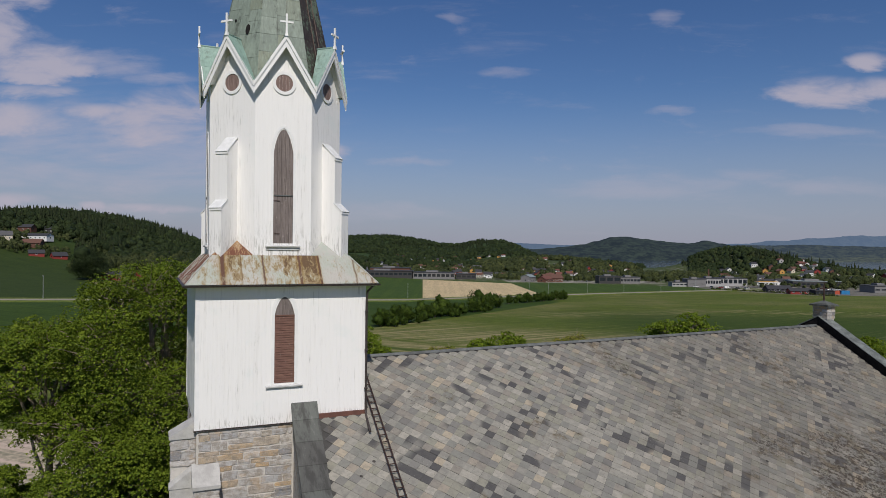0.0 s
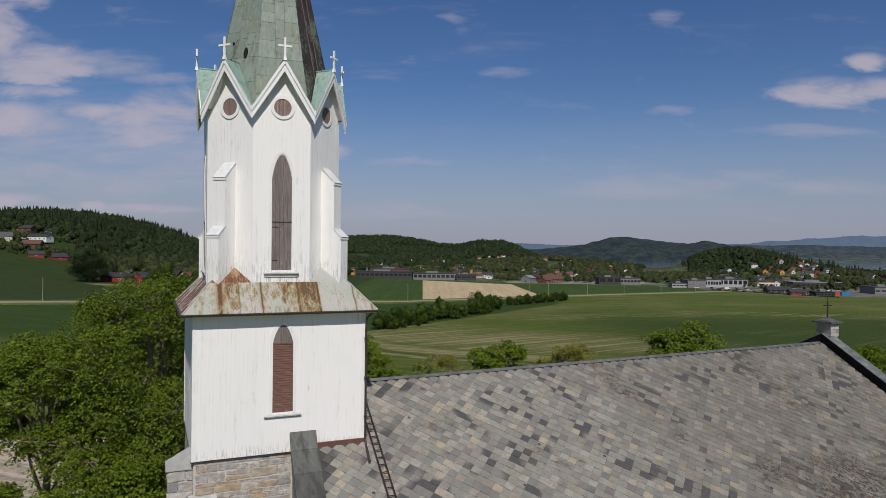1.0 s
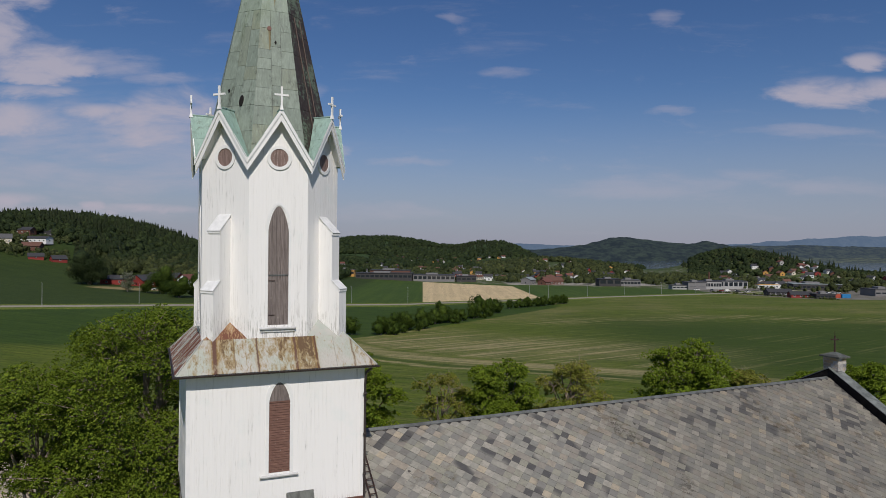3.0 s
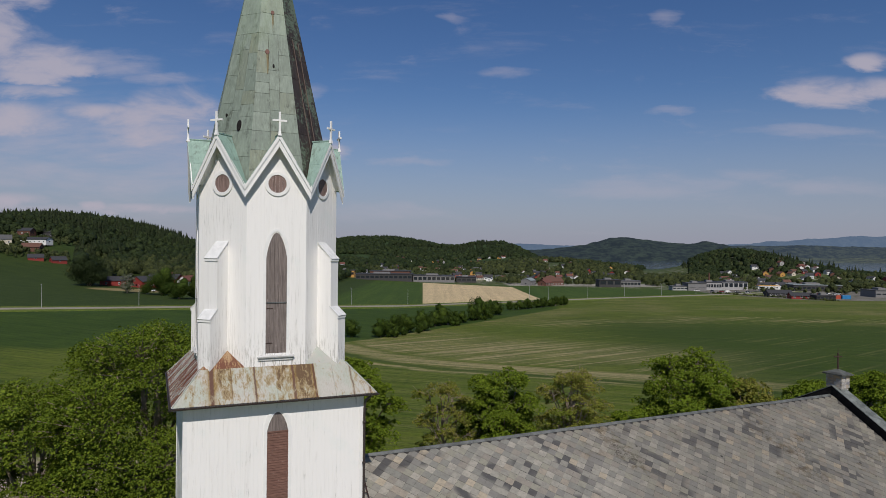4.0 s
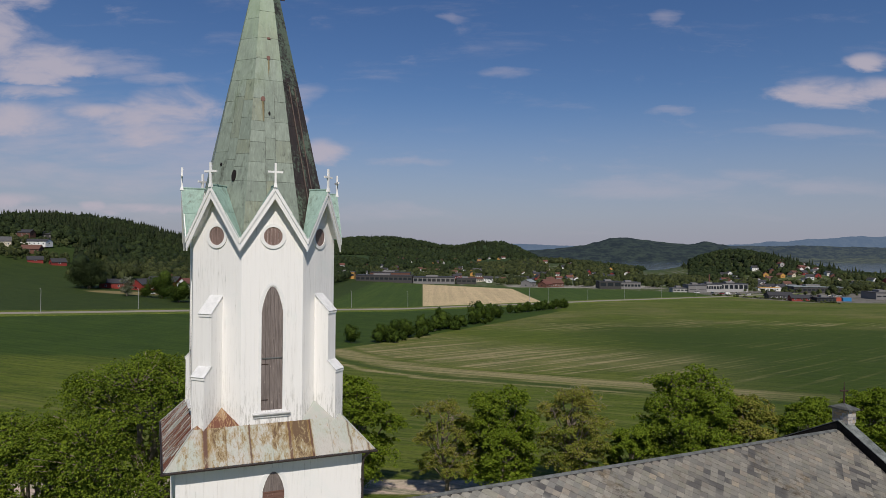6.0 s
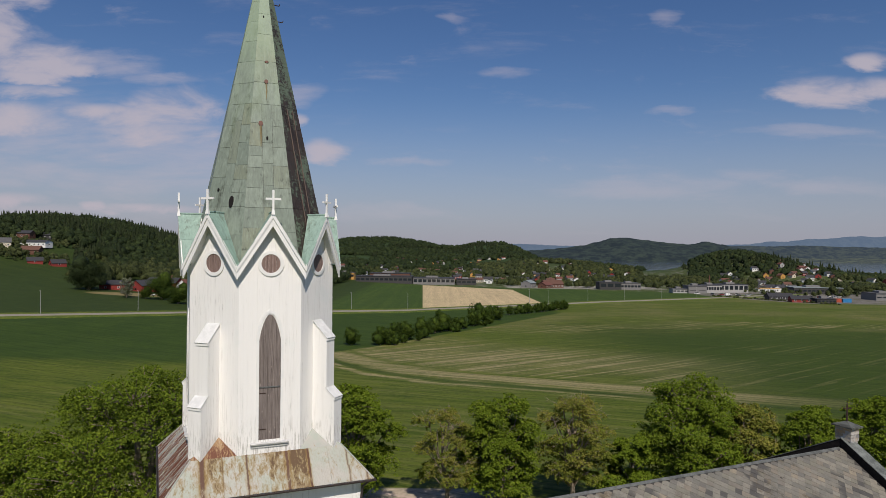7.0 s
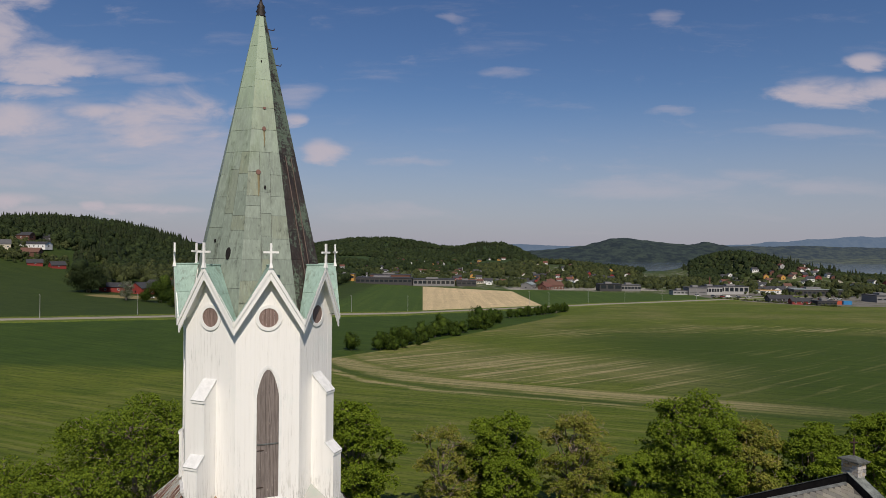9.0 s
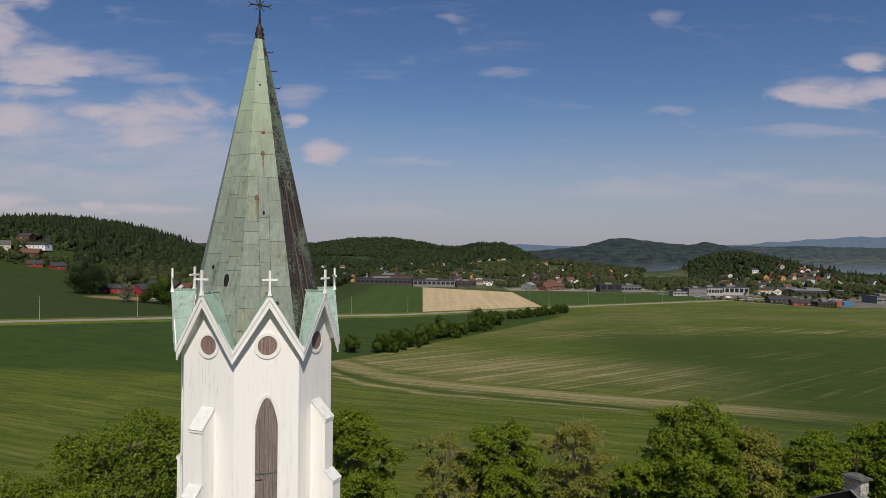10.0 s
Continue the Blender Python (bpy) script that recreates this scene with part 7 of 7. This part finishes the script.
wood("knoll_conifer_wood", scatter(560, 340, 560, 860, 1100, lambda u, v: ground_z(u, v) > -4 + 6 * clump(u, v, 0.02) and free(u, v), 4, 8, 1.2), FIR, MAT_FIR, "dark spruce on a wooded knoll")
wood("knoll_broadleaf_wood", scatter(1700, 330, 640, 820, 1150, lambda u, v: u < 0.68 * v and not wet(u, v) and free(u, v), 5, 10, 1.05), PUFF_S, MAT_BROAD, "broadleaf trees round the wooded knoll")
wood("town_trees", scatter(1150, -130, 700, 640, 1060, lambda u, v: v + 0.42 * u > 690 and clump(u, v, 0.018, 5.0) > -0.12 and u < 0.70 * v and not wet(u, v) and free(u, v), 4, 9, 1.0), PUFF_S, MAT_BROAD_HAZED, "green garden trees among houses")
wood("town_spruces", scatter(60, 420, 560, 830, 920, lambda u, v: free(u, v) and clump(u, v, 0.03) > 0.0, 11, 17, 0.8), FIR, MAT_FIR, "tall dark spruces behind town houses")
wood("yard_trees", scatter(60, 330, 440, 560, 660, lambda u, v: 0.56 * v < u < 0.70 * v and free(u, v), 6, 11, 1.0), PUFF, MAT_BROAD_HAZED, "green trees beside the industrial yard")
wood("street_trees", scatter(70, 190, 350, 520, 680, lambda u, v: 0.30 * v < u < 0.62 * v and v + 1.72 * u > 950 and clump(u, v, 0.05, 2.0) > 0.05 and free(u, v), 3, 7, 0.95), PUFF, MAT_BROAD_HAZED, "small green trees among shops and yards")
wood("field_edge_scrub", [(u, 890 - 1.72 * u + 1.5 * math.sin(u), 1.6 + 0.7 * math.sin(u * 1.7), 2.6) for u in range(212, 262, 1)], PUFF_S, MAT_BROAD_HAZED, "low green scrub along the field edge")
wood("lowland_trees", scatter(130, 190, 330, 740, 868, lambda u, v: 0.27 * v < u < 0.39 * v and free(u, v), 5, 9, 1.0), PUFF_S, MAT_BROAD_HAZED, "low green trees before the water")
wood("shore_trees", scatter(760, 60, 330, 900, 1290, lambda u, v: clump(u, v, 0.014, 9.0) > -0.3 and u < 0.285 * v and free(u, v), 7, 12, 1.0), PUFF_S, MAT_BROAD_HAZED, "green woods near the shore")

# ---- road lamps ----
lamp = new("street_lamp")
bm = bmesh.new()
rod(bm, (0, 0, -0.3), (0, 0, 8.6), 0.11, 0.07, n=8)
pole = part("pole", bm, MAT_POLE, lamp)
bm = bmesh.new()
rod(bm, (0, 0, 8.6), (0.5, 0, 8.75), 0.05, n=6)
part("arm", bm, MAT_POLE, lamp)
bm = bmesh.new()
world_box(bm, 0.4, 1.0, -0.13, 0.13, 8.70, 8.82)
part("lamp_head", bm, MAT_POLE, lamp)
tagged(lamp, "tall grey steel street lamp beside the country road", "street lamp", "street lamps along the road")
spots = [(-149.7, 250), (-127.5, 281), (-83, 319), (-47.5, 349), (-19.3, 371), (56, 432), (67, 423), (98, 452), (128, 471), (160, 489), (192, 507), (225, 527)]
for i, (u, v) in enumerate(spots):
    stand(lamp if i == 0 else copy_thing(lamp, Matrix()), u, v, 110)

# ---- farms, town ----
WALLS = {k: simple(k + "_wall_paint", c, tuple(0.8 * x for x in c), 0.6, 0.7, relief=0.1) for k, c in dict(white=(0.72, 0.72, 0.69), cream=(0.60, 0.54, 0.42), red=(0.24, 0.035, 0.028), ochre=(0.50, 0.27, 0.07), grey=(0.19, 0.185, 0.18), dark=(0.05, 0.048, 0.047), brown=(0.13, 0.06, 0.04), pale=(0.36, 0.355, 0.345)).items()}
ROOFS = {k: simple(k + "_roof", c, tuple(0.7 * x for x in c), 0.8, 0.7, relief=0.1) for k, c in dict(black=(0.045, 0.045, 0.048), brown=(0.13, 0.065, 0.045), tile=(0.15, 0.062, 0.045), grey=(0.095, 0.094, 0.094), pale=(0.24, 0.28, 0.28)).items()}
MAT_GLASS, gnt, gb = material("window_glass", 0.06, 0.0, 0.6)
gb.inputs["Base Color"].default_value = (0.02, 0.025, 0.03, 1)
TURN_LAND = math.degrees(math.atan2(RIGHT.y, RIGHT.x))


def house(name, u, v, w, d, h, rise, turn, wall, roofc, label, category="house", group="", rows=1, cols=3):
    """A gabled house, ridge along its length w."""
    root = new(name)
    I = lambda s, z, q: Vector((s, q, z))
    bm = bmesh.new()
    a = [bm.verts.new(p) for p in ((-w / 2, -d / 2, -1.5), (w / 2, -d / 2, -1.5), (w / 2, d / 2, -1.5), (-w / 2, d / 2, -1.5), (-w / 2, -d / 2, h), (w / 2, -d / 2, h), (w / 2, d / 2, h), (-w / 2, d / 2, h), (-w / 2, 0, h + rise), (w / 2, 0, h + rise))]
    for f in ((3, 2, 1, 0), (0, 1, 5, 4), (2, 3, 7, 6), (1, 2, 6, 9, 5), (3, 0, 4, 8, 7), (4, 5, 9, 8), (6, 7, 8, 9)):
        bm.faces.new([a[i] for i in f])
    part("wall", bm, WALLS[wall], root)
    o = 0.45
    k = rise / (d / 2)
    for sg in (-1, 1):
        bm = bmesh.new()
        q = [(-w / 2 - o, sg * (d / 2 + o), h - k * o + 0.03), (w / 2 + o, sg * (d / 2 + o), h - k * o + 0.03), (w / 2 + o, 0, h + rise + 0.03), (-w / 2 - o, 0, h + rise + 0.03)]
        hexa(bm, q + [(x, y, z + 0.18) for x, y, z in q])
        part("roof", bm, ROOFS[roofc], root)
    trim = WALLS["white"]
    for r in range(rows):
        for c in range(cols):
            s = -w / 2 + w * (c + 0.5) / cols
            z = 0.9 + 2.7 * r
            bm = bmesh.new()
            box(bm, I, s - 0.62, s + 0.62, z, z + 1.25, -d / 2 - 0.03, -d / 2 + 0.02)
            win = part("window", bm, trim, root)
            bm = bmesh.new()
            box(bm, I, s - 0.50, s + 0.50, z + 0.12, z + 1.13, -d / 2 - 0.045, -d / 2 - 0.032)
            part("pane", bm, MAT_GLASS, win)
    for sg in (-1, 1):
        bm = bmesh.new()
        z = min(h - 0.4, 1.0 + 2.7 * (rows - 1))
        x0, x1 = sorted((sg * (w / 2 - 0.02), sg * (w / 2 + 0.03)))
        world_box(bm, x0, x1, -0.6, 0.6, z, z + 1.2)
        win = part("window", bm, MAT_GLASS, root)
    root.matrix_basis = Matrix.Translation(land(u, v)) @ Matrix.Rotation(radians(TURN_LAND + turn), 4, "Z")
    return tagged(root, label, category, group)


def hall(name, u0, u1, v, d, h, wall, roofc, label, cols=6, turn=0.0, glass=0.35, category="building"):
    """A flat-roofed building that faces the valley, with a band of glazing in bays."""
    w = u1 - u0
    root = new(name)
    I = lambda s, z, q: Vector((s, q, z))
    bm = bmesh.new()
    world_box(bm, -w / 2, w / 2, -d / 2, d / 2, -2.0, h)
    part("wall", bm, WALLS[wall], root)
    bm = bmesh.new()
    world_box(bm, -w / 2 - 0.4, w / 2 + 0.4, -d / 2 - 0.4, d / 2 + 0.4, h, h + 0.45)
    part("roof", bm, ROOFS[roofc], root)
    for c in range(cols):
        s0, s1 = -w / 2 + w * (c + 0.12) / cols, -w / 2 + w * (c + 0.88) / cols
        bm = bmesh.new()
        box(bm, I, s0, s1, h * 0.38, h * (0.38 + glass), -d / 2 - 0.05, -d / 2 + 0.02)
        win = part("window", bm, MAT_GLASS, root)
    bm = bmesh.new()
    world_box(bm, -w * 0.2, w * 0.1, -d * 0.2, d * 0.2, h + 0.46, h + 1.9)
    part("roof_plant", bm, WALLS["grey"], root)
    root.matrix_basis = Matrix.Translation(land((u0 + u1) / 2, v)) @ Matrix.Rotation(radians(TURN_LAND + turn), 4, "Z")
    return tagged(root, label, category)


# houses and barns on the left hillside
house("farmhouse", -341, 560, 24, 9, 3.4, 1.7, -6, "white", "black", "long white hillside house with a dark roof", rows=1, cols=6)
house("farmhouse", -352, 534, 12, 9, 4.0, 3.2, 35, "cream", "grey", "pale house with a grey gabled roof", cols=3)
house("farmhouse", -326, 530, 14, 9, 3.0, 3.0, 10, "brown", "brown", "dark brown wooden house with a brown roof", cols=3)
house("farmhouse", -366, 585, 14, 9, 3.6, 2.4, 0, "brown", "black", "dark wooden house among hillside trees", cols=3)
house("farmhouse", -352, 600, 18, 9, 3.6, 2.2, -4, "dark", "black", "dark low house below the wood", cols=4)
house("barn", -303, 497, 10, 7, 2.0, 2.4, 35, "red", "black", "small red barn with a black roof", "barn", cols=1)
house("barn", -289, 502, 10, 7, 2.2, 2.6, 50, "red", "black", "small red barn with a black roof", "barn", cols=1)
house("barn", -197, 404, 16, 9, 3.2, 2.2, -3, "red", "black", "long red barn with a dark blue-black roof", "barn", cols=2)
house("barn", -179, 404, 14, 11, 3.8, 3.0, 62, "red", "black", "red gabled barn with a black roof", "barn", cols=1)
house("barn", -176, 424, 20, 11, 4.6, 3.0, -8, "red", "black", "large red barn with a ribbed black roof", "barn", cols=2)
house("cottage", -160, 420, 10, 8, 4.6, 3.0, 70, "white", "tile", "white house with a tiled roof behind trees", cols=2)
house("cottage", -196, 470, 12, 8, 3.5, 2.5, 10, "brown", "tile", "brown house with a red tile roof", cols=3)

# school and halls across the fields
hall("school_building", -88, -31, 688, 26, 6.4, "dark", "black", "long dark low school building with a flat roof", 12)
hall("school_building", -76, -34, 706, 20, 9.0, "brown", "black", "dark brown upper storey of the school", 8)
hall("school_building", -30, 12, 690, 24, 6.6, "grey", "black", "light grey school hall with tall glazing", 9, glass=0.45)
hall("shop_building", 14, 34, 690, 18, 5.5, "dark", "black", "dark flat-roofed building beside the school", 4)
house("grey_hall", 82, 640, 13, 10, 4.6, 2.2, 60, "grey", "pale", "grey gabled hall with a pale metal roof", "building", cols=3)
house("brown_hall", 105, 645, 19, 13, 3.8, 3.4, 15, "brown", "brown", "red-brown timber hall with a broad brown roof", "building", cols=6)
house("brown_hall", 97, 634, 12, 9, 3.0, 2.6, 50, "brown", "tile", "red-brown gabled wing of the timber hall", "building", cols=3)
hall("shop_building", 144, 164, 622, 16, 6.4, "dark", "black", "dark shop building with a large glass front", 3, glass=0.5)
hall("shop_building", 164.5, 183, 626, 16, 5.6, "grey", "grey", "grey two-storey shop with window bands", 6)
hall("shop_building", 195, 208, 572, 10, 3.4, "pale", "grey", "small pale hall beside the road", 4, glass=0.3)
hall("storage_hall", 207.5, 223, 572, 14, 6.2, "grey", "grey", "windowless grey storage hall", 2, glass=0.05)
hall("shop_building", 223.5, 240, 582, 14, 6.6, "pale", "black", "pale commercial building with dark glazing", 7, glass=0.4)
hall("shop_building", 241, 266, 590, 15, 6.8, "pale", "black", "glass-fronted commercial building beside the road", 6, glass=0.5)
house("dark_shed", 247, 492, 17, 9, 2.6, 2.2, -4, "dark", "black", "long dark gabled shed at the field edge", "building", cols=5)
house("red_shed", 248.5, 466, 13, 8, 2.3, 1.9, -8, "red", "black", "dark red shed with a black roof", "barn", cols=3)
hall("dark_hall", 303, 342, 582, 20, 5.2, "dark", "pale", "long dark industrial hall", 11, turn=-8, glass=0.3)
hall("site_office", 254, 267, 458, 8, 2.8, "dark", "black", "dark green flat-roofed site office", 5)
hall("storage_hall", 318, 336, 500, 18, 5.0, "grey", "grey", "grey flat-roofed hall beside the field", 4, glass=0.2)
house("red_barn", 470, 690, 26, 14, 5.0, 4.5, 0, "red", "black", "large red barn with a black roof", "barn", cols=4)
for u, colour, word in ((274.5, "red", "red"), (281.5, "blue", "blue")):
    if colour == "blue":
        WALLS["blue"] = simple("blue_wall_paint", (0.03, 0.20, 0.42), (0.02, 0.14, 0.3), 0.6)
    else:
        WALLS["orange"] = simple("orange_wall_paint", (0.42, 0.08, 0.04), (0.3, 0.06, 0.03), 0.6)
    paint = WALLS["blue" if colour == "blue" else "orange"]
    c = new("container")
    bm = bmesh.new()
    world_box(bm, -3, 3, -1.2, 1.2, 0, 2.6)
    part("body", bm, paint, c)
    for k in range(12):
        bm = bmesh.new()
        world_box(bm, -2.9 + k * 0.5, -2.7 + k * 0.5, -1.26, -1.2, 0.15, 2.45)
        part("rib", bm, paint, c)
    c.matrix_basis = Matrix.Translation(land(u, 467)) @ Matrix.Rotation(radians(TURN_LAND), 4, "Z")
    tagged(c, word + " steel container standing on the yard", "container")
# petrol station canopy on posts
station = new("petrol_station")
for x in (-6.5, 0.0, 6.5):
    bm = bmesh.new()
    rod(bm, (x, 0, -0.5), (x, 0, 4.6), 0.22, n=8)
    part("post", bm, MAT_POLE, station)
bm = bmesh.new()
world_box(bm, -8.5, 8.5, -4, 4, 4.6, 5.1)
part("canopy", bm, WALLS["white"], station)
bm = bmesh.new()
world_box(bm, -8.54, 8.54, -4.04, 4.04, 5.1, 5.5)
part("fascia", bm, WALLS["ochre"], station)
station.matrix_basis = Matrix.Translation(land(270, 556)) @ Matrix.Rotation(radians(TURN_LAND), 4, "Z")
tagged(station, "pale petrol station canopy with a yellow fascia on posts", "canopy")
bm = bmesh.new()
rod(bm, (0, 0, 0), (0, 0, 14), 0.8, 0.55, n=12)
ch = part("chimney_stack", bm, WALLS["brown"])
ch.matrix_basis = Matrix.Translation(land(247, 620))
tagged(ch, "tall brick-red chimney stack", "chimney")

# detached houses, street by street
KINDS = (("white", "black"), ("white", "tile"), ("cream", "brown"), ("white", "grey"), ("red", "black"), ("ochre", "black"), ("white", "brown"), ("brown", "black"), ("pale", "tile"), ("white", "black"))
WORDS = {"tile": "red tile", "black": "black", "brown": "brown", "grey": "grey", "pale": "pale"}


for i, (u, v) in enumerate(HOUSES):
    wall, rf = PLOTS[i][2:] if i < len(PLOTS) else KINDS[tr.randrange(len(KINDS))]
    house("town_house", u, v, tr.uniform(6.5, 10.0), tr.uniform(5.5, 7), tr.uniform(2.6, 3.9), tr.uniform(1.6, 2.6), tr.choice((tr.uniform(-35, 25), tr.uniform(60, 110))), wall, rf, "%s wooden house with a %s gabled roof" % (wall, WORDS[rf]), group="houses of the town", rows=1, cols=3)
hall("yellow_hall", -112, -94, 716, 14, 7.0, "ochre", "grey", "ochre-yellow two-storey hall beside the school", 4)

# parked cars and a van on the yards
def car(name, colour, u, v, turn, label, van=False):
    root = new(name)
    I = lambda s, z, q: Vector((s, q, z))
    top = 2.0 if van else 1.45
    bm = bmesh.new()
    world_box(bm, -2.2, 2.2, -0.88, 0.88, 0.32, 0.92)
    bmesh.ops.bevel(bm, geom=bm.edges[:], offset=0.12, segments=2, affect="EDGES")
    part("body", bm, colour, root)
    bm = bmesh.new()
    b0, b1 = (-2.1, 1.5) if van else (-1.8, 0.9)
    hexa(bm, [(b0, -0.82, 0.92), (b1, -0.82, 0.92), (b1, 0.82, 0.92), (b0, 0.82, 0.92), (b0 + 0.25, -0.7, top), (b1 - 0.5, -0.7, top), (b1 - 0.5, 0.7, top), (b0 + 0.25, 0.7, top)])
    part("cabin", bm, colour if van else MAT_GLASS, root)
    for x in (-1.35, 1.35):
        for y in (-0.86, 0.86):
            bm = bmesh.new()
            rod(bm, (x, y - 0.1, 0.33), (x, y + 0.1, 0.33), 0.33, n=12)
            part("wheel", bm, MAT_TAR, root)
    root.matrix_basis = Matrix.Translation(land(u, v, 0.05)) @ Matrix.Rotation(radians(TURN_LAND + turn), 4, "Z") @ Matrix.Scale(1.0, 4)
    return tagged(root, label, "van" if van else "car")


car("car", WALLS["dark"], -97.5, 296.5, 42, "dark car driving on the country road")
car("car", WALLS["dark"], 76, 425, 35, "dark car driving on the country road")
car("van", WALLS["white"], 228, 535, 5, "white delivery van parked by the road", True)
car("car", WALLS["white"], -162, 372, 10, "white car parked before the red barns")
for k in range(22):
    wall = ("white", "grey", "dark", "red", "pale", "dark", "white")[k % 7]
    car("car", WALLS[wall], 212 + k * 4.6 + tr.uniform(-2, 2), 548 + tr.uniform(-12, 8) - k * 1.6, tr.uniform(-20, 90), "%s car parked on the yard" % {"pale": "silver"}.get(wall, wall))

# ---- slates, piece by piece ----
SX, SD, LEAN_S = 0.40, 0.178, 0.05
field_v, field_f = [], []
sr = random.Random(5)
piece_meshes = []
for i in range(6):
    a, b, t = SX / 2 - 0.0015, SD - 0.0015, 0.006
    r2 = random.Random(i)
    tip = lambda: r2.uniform(-0.006, 0.006)
    top = [(tip(), b + tip(), 0.002), (-a + tip(), tip(), 0.008), (tip(), -b + tip(), 0.016 + tip() * 0.5), (a + tip(), tip(), 0.008)]
    vs = [(x + LEAN_S * y, y, z + SLOPE * y) for x, y, z in top]
    vs += [(x, y, z - t) for x, y, z in vs]
    fs = [(0, 1, 2, 3), (7, 6, 5, 4)] + [(k, k + 4, (k + 1) % 4 + 4, (k + 1) % 4) for k in range(4)]
    piece_meshes.append((vs, fs, mesh_from("slate", vs, fs, MAT_SLATE_ONE)))
rows = int(EAVE_Y / SD)
for side in (-1, 1):
    for r in range(1, rows):
        for c in range(0, 68):
            yy = r * SD
            x = c * SX + (r % 2) * SX / 2 - LEAN_S * yy
            y = side * yy
            if x < 1.12 - SKEW * (yy - 2.6) or x > 26.22 - 0.10 * yy or (x < 2.62 and yy < 2.62):
                continue
            vs, fs, me = piece_meshes[sr.randrange(6)]
            z = roof_z(x, yy)
            if side < 0 and x < 4.4 and 0.3 < yy < 6.0:
                ob = new("slate", me)
                ob.parent = roof
                ob.location = (x, y, z)
                ob.rotation_euler = (0, 0, sr.uniform(-0.012, 0.012))
            else:
                n0 = len(field_v)
                dz = sr.uniform(0, 0.004)
                field_v += [(x + p[0], y + (p[1] if side < 0 else -p[1]), z + p[2] + dz) for p in vs]
                field_f += [tuple(n0 + k for k in (f if side < 0 else f[::-1])) for f in fs]
ob = part("slate_field", mesh_from("slate_field", field_v, field_f, MAT_SLATE_ALL), None, roof, "grey, tan and dark roof slates laid diamond-wise")
ob["kind"] = "stuff"
